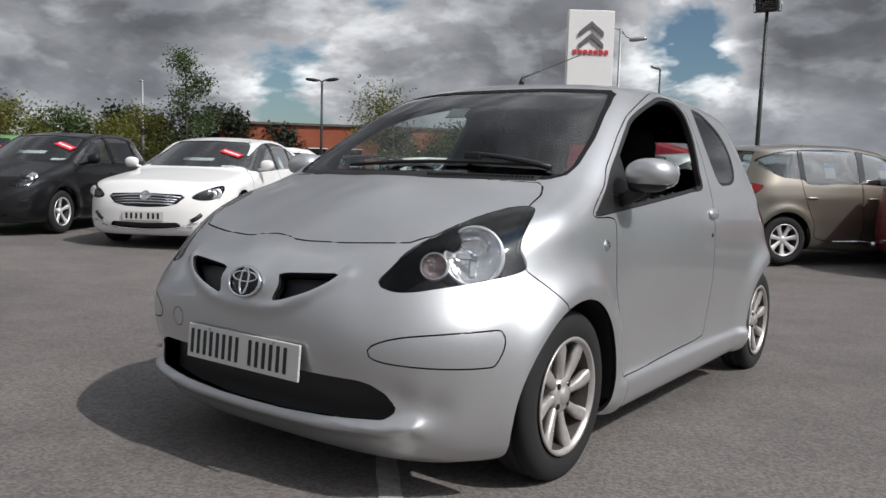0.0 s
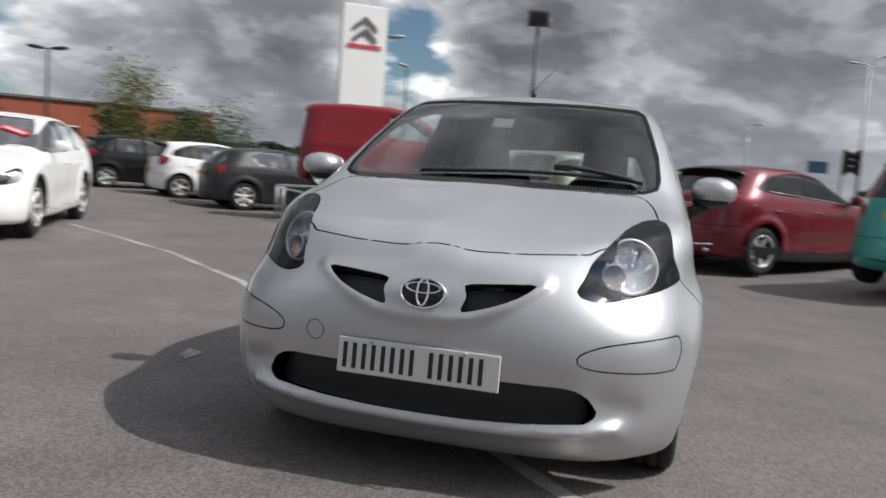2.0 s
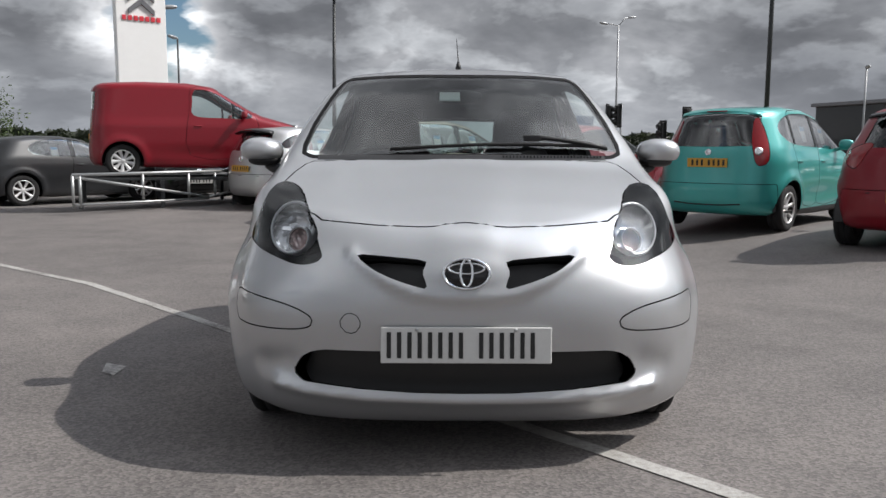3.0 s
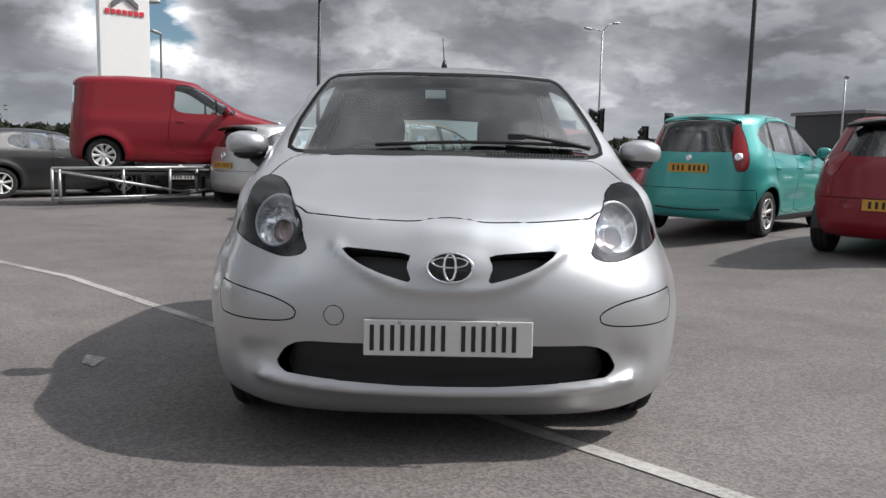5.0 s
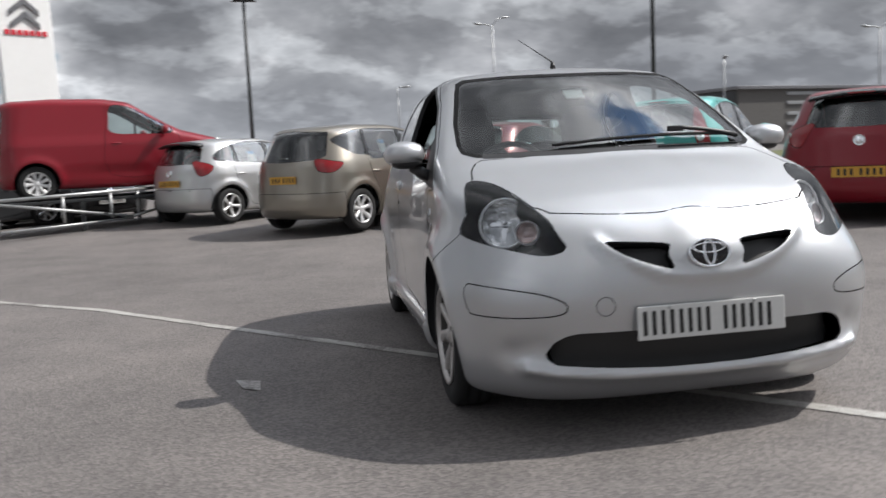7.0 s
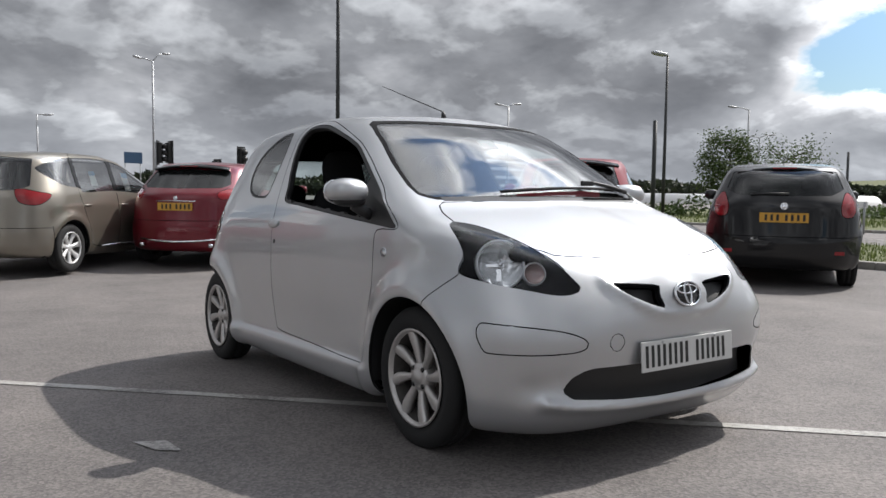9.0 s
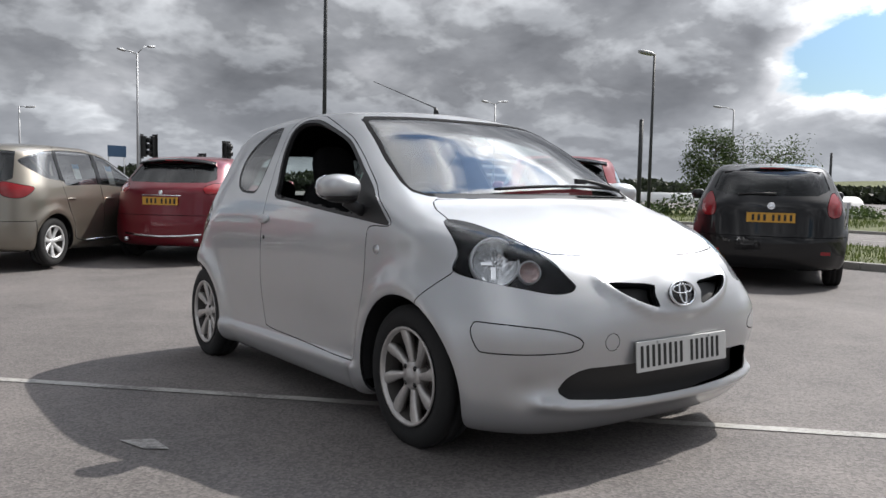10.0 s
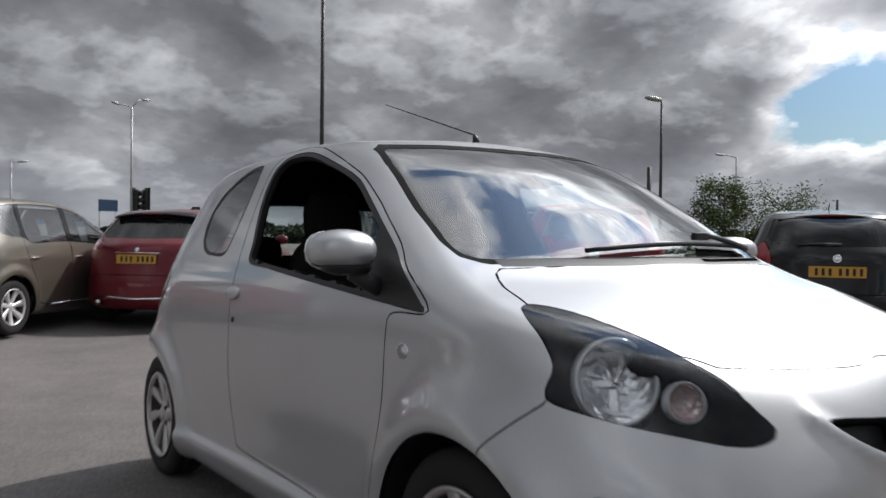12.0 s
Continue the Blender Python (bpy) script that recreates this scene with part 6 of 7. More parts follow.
# Black hatchback, seen from behind, near the road.
FOCAL = car_spec(2.648, 0.88, 0.83, 1.72, 1.484, 0.325, nose=0.68, bonnet=(0.84, 1.02), cowl=-1.05, roof=(-0.12, 1.62), tail=1.24, lean=0.08, belt=0.98, square=3.0)


def focal_extras(car, shell, s):
    emblem(car, shell, s["y1"], 0.97, 0.042)
    spoiler(car, shell, s, BLACK_PAINT, 0.13)
    strip(car, shell, [(x, s["y1"] - 0.1, 1.13 + 0.02 * x) for x in (-0.05, 0.15, 0.38)], 0.010, BLACK, "wiper", 0.012)
    part("aerial", tube([(0, 1.2, 1.47), (0, 1.32, 1.54)], 0.008, 6, 0.003), BLACK, car)
    for x in (-0.62, 0.62):
        at = shell.settle(np.array([[x, s["y1"], 0.42]]), 6)[0]
        part("reflector", boxes(((at[0] - 0.09, at[1] - 0.005, at[2] - 0.02), (at[0] + 0.09, at[1] + 0.006, at[2] + 0.02))), RED_LENS, car, smooth=False)


vehicle("black_rear_hatchback", "black hatchback seen from behind with red wraparound tail lamps", FOCAL, BLACK_PAINT, at_wheel(FOCAL, (7.02, 1.55), (0.83, 0.56), "rr"),
        windows=[[(-0.80, 1.0), (-0.30, 1.27), (0.10, 1.385), (0.60, 1.40), (1.10, 1.33), (1.45, 1.18), (1.30, 1.10), (0.4, 1.04)]], pillars=[(0.20, 0.30), (1.02, 1.09)],
        doors_at=[[(-0.86, 0.34), (-0.88, 0.70), (-0.86, 0.98), (-0.30, 1.32), (0.10, 1.42), (0.25, 1.43), (0.26, 0.9), (0.22, 0.30)], [(0.28, 0.30), (0.28, 0.9), (0.28, 1.43), (0.70, 1.44), (1.15, 1.36), (1.20, 1.05), (1.10, 0.75), (0.95, 0.52), (0.90, 0.32)]],
        screen=[(0.0, 1.04), (0.58, 1.04), (0.68, 1.07), (0.56, 1.36), (0.50, 1.40), (0.0, 1.42)], backlight=[(0.0, 1.07), (0.50, 1.08), (0.64, 1.15), (0.57, 1.36), (0.0, 1.39)],
        headlamp=[(-1.36, 0.70), (-1.24, 0.78), (-1.02, 0.88), (-0.94, 0.90), (-1.0, 0.78), (-1.2, 0.66)], tail_lamp=[(-1.20, 0.84), (-1.20, 0.96), (-1.10, 1.06), (-0.98, 1.12), (-0.90, 1.05), (-0.96, 0.90), (-1.06, 0.83)],
        plate=(0.82, PLATE_YELLOW), bumper=0.60, rim=(5, 0.03), glazing=DARK_TINT, extras=focal_extras)

# Dark grey compact and a white crossover in the far row.
vehicle("grey_hatchback", "dark grey hatchback beside the display ramp", FOCAL, GREY_PAINT, at_wheel(FOCAL, (-8.95, 12.75), ROW, "rr"),
        windows=[[(-0.80, 1.0), (-0.30, 1.27), (0.10, 1.385), (0.60, 1.40), (1.00, 1.34), (1.15, 1.18), (1.0, 1.08), (0.4, 1.04)]], pillars=[(0.20, 0.30)],
        doors_at=[[(-0.86, 0.34), (-0.88, 0.70), (-0.86, 0.98), (-0.30, 1.32), (0.10, 1.42), (0.25, 1.43), (0.26, 0.9), (0.22, 0.30)]],
        screen=[(0.0, 1.04), (0.58, 1.04), (0.68, 1.07), (0.56, 1.36), (0.50, 1.40), (0.0, 1.42)], backlight=[(0.0, 1.06), (0.52, 1.07), (0.62, 1.12), (0.54, 1.34), (0.0, 1.37)],
        tail_lamp=[(-1.20, 0.84), (-1.20, 0.96), (-1.10, 1.02), (-0.98, 1.04), (-0.92, 0.98), (-0.96, 0.90), (-1.06, 0.83)], plate=(0.82, PLATE_YELLOW), bumper=0.60, rim=(7, 0.03), extras=lambda car, shell, s: sticker(car, shell, 0.62, 1.20, -1))
CROSS = car_spec(2.63, 0.85, 0.85, 1.80, 1.68, 0.34, nose=0.74, bonnet=(0.92, 1.10), cowl=-1.05, roof=(-0.12, 1.55), tail=1.30, lean=0.09, belt=1.05, square=3.0)
vehicle("white_crossover", "white crossover behind the white saloon", CROSS, WHITE_PAINT, at_wheel(CROSS, (-17.5, 13.9), ROW, "rr"),
        windows=[[(-0.80, 1.10), (-0.30, 1.37), (0.10, 1.48), (0.60, 1.49), (1.10, 1.42), (1.45, 1.28), (1.30, 1.20), (0.4, 1.14)]], pillars=[(0.20, 0.30)],
        doors_at=[[(-0.86, 0.40), (-0.88, 0.75), (-0.86, 1.06), (-0.30, 1.40), (0.10, 1.51), (0.25, 1.52), (0.26, 0.9), (0.22, 0.36)]],
        screen=[(0.0, 1.12), (0.58, 1.12), (0.68, 1.15), (0.56, 1.44), (0.50, 1.48), (0.0, 1.52)], backlight=[(0.0, 1.14), (0.52, 1.15), (0.62, 1.20), (0.54, 1.42), (0.0, 1.46)],
        tail_lamp=[(-1.20, 0.96), (-1.20, 1.10), (-1.05, 1.18), (-0.90, 1.12), (-0.98, 1.0)], plate=(0.90, PLATE_YELLOW), cladding=0.42, bumper=0.66)

# Red panel van on a display ramp.
VAN = car_spec(2.728, 0.90, 0.58, 1.81, 1.80, 0.305, nose=0.78, bonnet=(0.98, 1.20), cowl=-1.25, roof=(-0.35, 1.80), tail=1.70, lean=0.01, belt=1.08, square=5.5, tumble=0.13)
RAMP_TOP = 0.56
van_at = at_wheel(VAN, (-6.0, 10.75), (0.925, 0.38), "rr")
vehicle("red_van", "red panel van standing on a raised steel display ramp", VAN, RED_PAINT, Matrix.Translation((0, 0, RAMP_TOP)) @ van_at,
        windows=[[(-1.02, 1.14), (-0.60, 1.42), (-0.28, 1.60), (0.05, 1.63), (0.10, 1.40), (0.08, 1.16), (-0.4, 1.12)]], pillars=[(-0.66, -0.62)],
        doors_at=[[(-1.05, 0.42), (-1.08, 0.75), (-1.08, 1.12), (-0.60, 1.48), (-0.28, 1.67), (0.10, 1.68), (0.16, 1.3), (0.16, 0.40)]],
        screen=[(0.0, 1.24), (0.60, 1.24), (0.70, 1.28), (0.62, 1.60), (0.55, 1.66), (0.0, 1.69)], backlight=[(0.0, 1.12), (0.60, 1.12), (0.68, 1.18), (0.66, 1.56), (0.0, 1.60)],
        headlamp=[(-1.36, 0.86), (-1.24, 0.96), (-1.02, 1.06), (-0.94, 1.06), (-1.0, 0.94), (-1.2, 0.82)], tail_lamp=[(-1.22, 0.80), (-1.22, 1.20), (-1.12, 1.24), (-1.06, 1.0), (-1.08, 0.80)],
        plate=(0.75, PLATE_YELLOW), rim=(9, 0.034), category="van", glazing=TINTED)


def ramp():
    """Galvanised display ramp in the van's own frame: two wheel tracks on posts with braces."""
    top = thing("display_ramp", "galvanised steel display ramp carrying a van", "ramp", van_at)
    for x in (-0.80, 0.80):
        part("wheel_track", boxes(((x - 0.18, -2.0, RAMP_TOP - 0.05), (x + 0.18, 2.2, RAMP_TOP - 0.001), 0.006)), DARK_POLE, top, smooth=False)
    for y in (-1.9, -0.6, 0.7, 2.1):
        part("cross_beam", boxes(((-1.0, y - 0.04, RAMP_TOP - 0.12), (1.0, y + 0.04, RAMP_TOP - 0.052))), DARK_POLE, top, smooth=False)
        for x in (-0.95, 0.95):
            part("post", boxes(((x - 0.035, y - 0.035, 0.0), (x + 0.035, y + 0.035, RAMP_TOP - 0.121))), DARK_POLE, top, smooth=False)


ramp()


def barrier(start, end, tall=0.56):
    """A low tubular frame beside the ramp: top and foot rails, posts and a long brace."""
    a, b = Vector((*start, 0)), Vector((*end, 0))
    long = (b - a).length
    turn = math.degrees(math.atan2(b.y - a.y, b.x - a.x))
    top = thing("ramp_barrier", "low galvanised steel frame with a diagonal brace", "barrier", pose(a.x, a.y, 0, 0, 0, turn))
    part("top_rail", tube([(0, 0, tall), (long, 0, tall + 0.03)], 0.03, 10), GALV, top)
    for k, x in enumerate((0.0, 0.12, 0.36 * long, 0.62 * long, 0.78 * long, long)):
        part("post", tube([(x, 0, 0.0 if k in (0, 1, 5) else 0.1), (x, 0, tall)], 0.026, 8), GALV, top)
    part("brace", tube([(0.05, 0, tall - 0.04), (0.74 * long, 0, 0.10)], 0.026, 8), GALV, top)
    part("brace", tube([(0.74 * long, 0, 0.10), (long, 0, 0.26)], 0.026, 8), GALV, top)
    part("foot_rail", tube([(0, 0, 0.05), (0.74 * long, 0, 0.07)], 0.022, 8), GALV, top)


barrier((-6.35, 9.45), (-3.95, 11.85))


# ---- the rest of the place: verge, road, posts, sign, trees, buildings ----
KERB_LINE = [(10.6, -14.0), (9.5, -4.0), (8.75, 2.1), (8.55, 7.0), (7.9, 12.5), (6.2, 20.0), (3.5, 28.0)]


def beside(line, d):
    """A line drawn a distance to the right of another, seen along it from its last point."""
    out = []
    for i, p in enumerate(line):
        a, b = Vector(line[max(i - 1, 0)]), Vector(line[min(i + 1, len(line) - 1)])
        n = Vector(((b - a).y, -(b - a).x)).normalized()
        out.append(Vector(p) + d * n)
    return out


def along(line, step):
    out = []
    for a, b in zip(line, line[1:]):
        n = max(1, int((Vector(b) - Vector(a)).length / step))
        out += [Vector(a).lerp(Vector(b), k / n) for k in range(n)]
    return out + [Vector(line[-1])]


def band(name, d0, d1, z0, z1, mat, label, category):
    """A strip of ground between two distances from the kerb line."""
    line = along(KERB_LINE, 1.0)
    bm = bmesh.new()
    rows = [(bm.verts.new((*a, z0)), bm.verts.new((*b, z1))) for a, b in zip(beside(line, d0), beside(line, d1))]
    for p, q in zip(rows, rows[1:]):
        bm.faces.new((p[0], p[1], q[1], q[0]))
    bmesh.ops.recalc_face_normals(bm, faces=bm.faces)
    return tagged(part(name, bm, mat), label, category, kind="structure")


band("verge", 0.12, 4.2, 0.09, 0.10, TURF, "grass verge between the lot and the road", "verge")
band("road", 4.2, 11.2, 0.02, 0.02, ASPHALT, "grey asphalt road beyond the verge", "road")
band("road_line", 4.5, 4.62, 0.026, 0.026, WHITE_MARK, "worn white edge line on the road", "road marking")
band("road_line", 7.6, 7.72, 0.026, 0.026, WHITE_MARK, "worn white centre line on the road", "road marking")
band("far_verge", 11.32, 34.0, 0.10, 0.12, TURF, "rough grass beyond the road", "verge")


def kerb(d, name):
    line = along(KERB_LINE, 0.915)
    root = tagged(new(name), "row of pale concrete kerb stones", "kerb", kind="structure")
    pts = beside(line, d)
    mesh = None
    for a, b in zip(pts, pts[1:]):
        size = (b - a).length - 0.012
        bm = boxes(((-size / 2, 0.0, -0.02), (size / 2, 0.125, 0.105), 0.012))
        mid = (a + b) / 2
        part("kerb_stone", bm, KERB, root, smooth=False, matrix=pose(mid.x, mid.y, fall(mid.x, mid.y) * 0.3, 0, 0, math.degrees(math.atan2(b.y - a.y, b.x - a.x)) + 180))


kerb(0.0, "kerb")
kerb(11.2, "far_kerb")


def tufts(name, d0, d1, count, tall, label):
    """Blades of rough grass on a verge."""
    rnd = random.Random(5)
    line = along(KERB_LINE, 0.5)
    bm = bmesh.new()
    near = [p for p in line if -4 < p.y < 14]
    for _ in range(count):
        i = rnd.randrange(len(near) - 1)
        a = near[i].lerp(near[i + 1], rnd.random())
        n = Vector(((near[i + 1] - near[i]).y, -(near[i + 1] - near[i]).x)).normalized()
        p = a + n * rnd.uniform(d0, d1)
        ang, lean, h = rnd.uniform(0, 6.28), rnd.uniform(0, 0.06), tall * rnd.uniform(0.5, 1.2)
        w0 = 0.012
        u = Vector((math.cos(ang), math.sin(ang)))
        bm.faces.new([bm.verts.new((p.x - u.x * w0, p.y - u.y * w0, 0.09)), bm.verts.new((p.x + u.x * w0, p.y + u.y * w0, 0.09)), bm.verts.new((p.x + lean * u.y, p.y - lean * u.x, 0.09 + h))])
    return tagged(part(name, bm, GRASS), label, "grass", kind="stuff")


tufts("verge_grass", 0.2, 4.1, 9000, 0.10, "short rough grass on the verge")
tufts("far_grass", 11.5, 20.0, 6000, 0.22, "rough grass beyond the road")


def post(x, y, tall, radius=0.07, mat=PALE_STEEL, arms=(), name="street_lamp", label="pale steel street lamp with a curved arm", thin=0.6, flood=False, lean=0.0, base=None):
    """A lamp post. arms: (bearing in degrees, length, rise) for each lantern."""
    z0 = fall(x, y) if base is None else base
    lamp = thing(name, label, "lamp post", pose(x, y, z0, 0, lean))
    part("pole", tube([(0, 0, 0), (0, 0, tall * 0.45), (0, 0, tall)], radius, 10, radius * thin), mat, lamp)
    part("base_plate", boxes(((-radius * 2, -radius * 2, 0), (radius * 2, radius * 2, 0.03), 0.006)), mat, lamp, smooth=False)
    for bearing, long, rise in arms:
        b = radians(bearing)
        u = Vector((math.sin(b), math.cos(b), 0))
        arm = part("arm", tube([Vector((0, 0, tall - 0.05)), u * long * 0.5 + Vector((0, 0, tall + rise * 0.75)), u * long + Vector((0, 0, tall + rise))], radius * thin * 0.7, 8), mat, lamp)
        head = bmesh.new()
        blob(head, (0.13, 0.34, 0.075), Matrix.Translation(u * (long + 0.2) + Vector((0, 0, tall + rise))) @ pose(0, 0, 0, 6, 0, -bearing), 2.8, 14, 8)
        part("lantern", head, PALE_STEEL if not flood else DARK_POLE, arm, "grey lantern head")
    return lamp


def floodlight(x, y, tall, faces, lean=0.0):
    lamp = post(x, y, tall, 0.055, DARK_POLE, name="floodlight_mast", label="dark slender mast with a boxy floodlight", lean=lean)
    b = radians(faces)
    m = pose(0, 0, tall + 0.10, -25, 0, -faces)
    head = bmesh.new()
    box(head, (-0.22, -0.09, -0.10), (0.22, 0.09, 0.22), 0.02)
    box(head, (-0.19, 0.09, -0.07), (0.19, 0.115, 0.19), 0.01)
    body_part = part("floodlight", head, DARK_POLE, lamp, "black floodlight housing", matrix=m)
    part("lamp_glass", boxes(((-0.17, 0.116, -0.05), (0.17, 0.122, 0.17))), LAMP_GLASS, body_part, smooth=False)
    yoke = tube([(-0.26, 0, 0.06), (-0.26, 0, -0.12), (0.26, 0, -0.12), (0.26, 0, 0.06)], 0.014, 6)
    part("bracket", yoke, GALV, body_part)
    return lamp


floodlight(-2.51, 13.74, 4.42, 175, 0.6)
post(9.62, 20.26, 10.5, 0.075, DARK_POLE, ((150, 0.8, 0.12), (330, 0.8, 0.12)), label="tall dark steel lamp mast", thin=0.75)
post(11.57, 50.7, 9.3, 0.09, PALE_STEEL, ((245, 1.0, 0.05), (65, 0.9, 0.6)), label="street lamp with two lanterns")
post(-13.15, 35.9, 6.4, 0.07, DARK_POLE, ((200, 0.15, 0.05),), label="dark lamp post with a short head")
post(22.97, 40.3, 5.5, 0.07, PALE_STEEL, ((200, 0.2, 0.03),))
post(-35.56, 21.6, 5.4, 0.08, PALE_STEEL, ((300, 0.5, 0.1),), base=-0.2)
post(-24.74, 23.8, 5.2, 0.08, DARK_POLE, ((250, 0.3, 0.05), (70, 0.3, 0.05)), base=-0.2, label="dark lamp post with two floodlight heads", flood=True)
post(-10.6, 25.1, 6.6, 0.07, PALE_STEEL, ((65, 0.45, -0.4), (245, 0.5, 0.05)), label="street lamp with two drooping arms")
post(35.3, 43.1, 7.4, 0.09, PALE_STEEL, ((260, 1.0, 0.05), (80, 0.9, 0.25)), label="street lamp with two lanterns")
post(20.5, 15.8, 6.0, 0.07, DARK_POLE, ((285, 0.15, 0.02),), label="dark street lamp with a small head")
post(21.8, 17.4, 3.85, 0.09, DARK_POLE, name="bare_pole", label="plain dark steel pole", thin=0.9)
post(46.8, 30.7, 7.0, 0.09, PALE_STEEL, ((300, 1.0, 0.15),))
post(63.8, 41.3, 6.4, 0.1, PALE_STEEL, ((300, 1.0, 0.1), (120, 1.0, 0.25)), label="street lamp with two lanterns")
post(50.1, 25.3, 4.0, 0.1, DARK_POLE, name="bare_pole", label="plain dark steel pole", thin=0.8)
post(5.4, 56.0, 5.8, 0.08, PALE_STEEL, ((80, 0.5, 0.03),))


def totem():
    """The dealer's tall white sign: two grey chevrons over a row of red marks."""
    a, b = Vector((-8.33, 16.52)), Vector((-7.33, 17.28))
    long = (b - a).length
    sign = thing("dealer_sign", "tall white sign board with grey chevrons and red marks", "sign", pose(a.x, a.y, -0.2, 0, 0, math.degrees(math.atan2(b.y - a.y, b.x - a.x))))
    part("board", boxes(((0, 0, 0), (long, 0.28, 5.63), 0.02)), SIGN_WHITE, sign, smooth=False)
    part("plinth", boxes(((-0.08, -0.06, 0.0), (long + 0.08, 0.34, 0.18), 0.02)), KERB, sign, smooth=False)
    mid = long / 2
    for z in (5.05, 4.735):
        half, rise, thick = 0.33, 0.28, 0.14
        for s in (-1, 1):
            bm = slab([(mid, z + rise), (mid + s * half, z), (mid + s * half, z - thick), (mid, z + rise - thick * 1.15)], 0.05, 0.008)
            part("chevron_limb", bm, CHEVRON_GREY, sign, "grey slanted bar", smooth=False, matrix=Matrix.Translation((0, -0.052, 0)))
    for k in range(7):
        x = mid - 0.43 + 0.143 * k
        part("mark_bar", boxes(((x - 0.05, -0.03, 4.445), (x + 0.05, -0.004, 4.565), 0.006)), RED_INK, sign, "red mark", smooth=False)


totem()


def signal(x, y, faces, tall=3.3, heads=1):
    """A traffic light: post with a black three-lamp head and its backing board."""
    s = thing("traffic_light", "black traffic signal head on a grey post", "traffic light", pose(x, y, 0, 0, 0, faces))
    part("post", tube([(0, 0, 0), (0, 0, tall)], 0.055, 10), PALE_STEEL, s)
    for k in range(heads):
        h = part("signal_head", boxes(((-0.16 + 0.5 * k, -0.30, tall - 1.05), (0.16 + 0.5 * k, -0.08, tall - 0.05), 0.02)), BLACK, s, smooth=False)
        for j in range(3):
            z = tall - 0.25 - 0.31 * j
            part("hood", tube([(0.5 * k, -0.30, z + 0.02), (0.5 * k, -0.46, z)], 0.12, 12), BLACK, h)
        part("backing_board", boxes(((-0.24 + 0.5 * k, -0.10, tall - 1.15), (0.24 + 0.5 * k, -0.075, tall + 0.05))), BLACK, h, smooth=False)
    return s


signal(8.9, 36.9, -75)
signal(8.2, 37.2, 60)
signal(11.3, 34.0, 20, 3.0)
signal(12.4, 33.7, 110, 2.6)
signal(10.6, 35.0, -60, 2.4)


def board_sign(x, y, wide, tall, z, faces, mat, label, two=True):
    s = thing("road_sign", label, "sign", pose(x, y, 0, 0, 0, faces))
    part("board", boxes(((-wide / 2, -0.02, z), (wide / 2, 0.01, z + tall), 0.004)), mat, s, smooth=False)
    for px in ((-wide * 0.42, wide * 0.42) if two else (0.0,)):
        part("post", tube([(px, 0.04, 0.0), (px, 0.04, z + tall * 0.9)], 0.03, 8), PALE_STEEL, s)


board_sign(18.8, 7.7, 0.62, 0.17, 0.72, 60, PAPER, "small white street name board on two posts")
board_sign(7.2, 37.6, 0.95, 0.55, 2.2, 15, SIGN_BLUE, "blue road sign beyond the lot")


def tree(x, y, tall, wide, bole, leaf, seed, leaves=2600, size=0.14, name="tree", label="young leafy tree", shoots=9, low=0.3, base=0.0, lean=0.0):
    """A tapered trunk with limbs, and a crown of small leaves gathered round the limb ends."""
    rnd = random.Random(seed)
    t = thing(name, label, "tree", pose(x, y, base))
    wood = tube([(0, 0, 0), (lean * 0.3, 0.02, tall * 0.35), (lean * 0.6, -0.03, tall * 0.65), (lean, 0, tall * 0.93)], bole, 8, bole * 0.15)
    tips = [Vector((lean, 0, tall * 0.95))]
    for k in range(shoots):
        z = tall * (low + (0.92 - low) * (k + rnd.random() * 0.6) / shoots)
        a = rnd.uniform(0, 6.28)
        reach = wide / 2 * rnd.uniform(0.55, 1.0) * (1.0 if z < tall * 0.6 else 1.25 - 0.75 * z / tall)
        p0, p2 = Vector((lean * z / tall, 0, z)), Vector((lean * z / tall + reach * math.cos(a), reach * math.sin(a), z + reach * rnd.uniform(0.25, 0.7)))
        p1 = p0.lerp(p2, 0.5) + Vector((0, 0, 0.08 * reach))
        tube([p0, p1, p2], bole * 0.4, 6, bole * 0.08, bm=wood)
        tips += [p1, p2, p0.lerp(p2, 0.75), p2 + Vector((0, 0, 0.1 * wide))]
    part("trunk", wood, BARK, t)
    bm = bmesh.new()
    verts, faces = [], []
    for i in range(leaves):
        tip = tips[rnd.randrange(len(tips))]
        spread = wide * 0.115
        far = [max(-1.7, min(1.7, rnd.gauss(0, 1))) * spread for _ in range(3)]
        c = tip + Vector((far[0], far[1], far[2] * 0.85))
        if c.z < tall * low * 0.5:
            continue
        u = Vector((rnd.gauss(0, 1), rnd.gauss(0, 1), rnd.gauss(0, 0.7))).normalized()
        v = u.cross(Vector((rnd.gauss(0, 1), rnd.gauss(0, 1), rnd.gauss(0, 1)))).normalized()
        s = size * rnd.uniform(0.5, 1.1)
        n = len(verts)
        verts += [c - u * s, c + v * s * 0.45, c + u * s, c - v * s * 0.45]
        faces.append((n, n + 1, n + 2, n + 3))
    mesh = bpy.data.meshes.new("crown")
    mesh.from_pydata([tuple(p) for p in verts], [], faces)
    mesh.materials.append(leaf)
    bm.free()
    joined("crown", mesh, t)
    return t


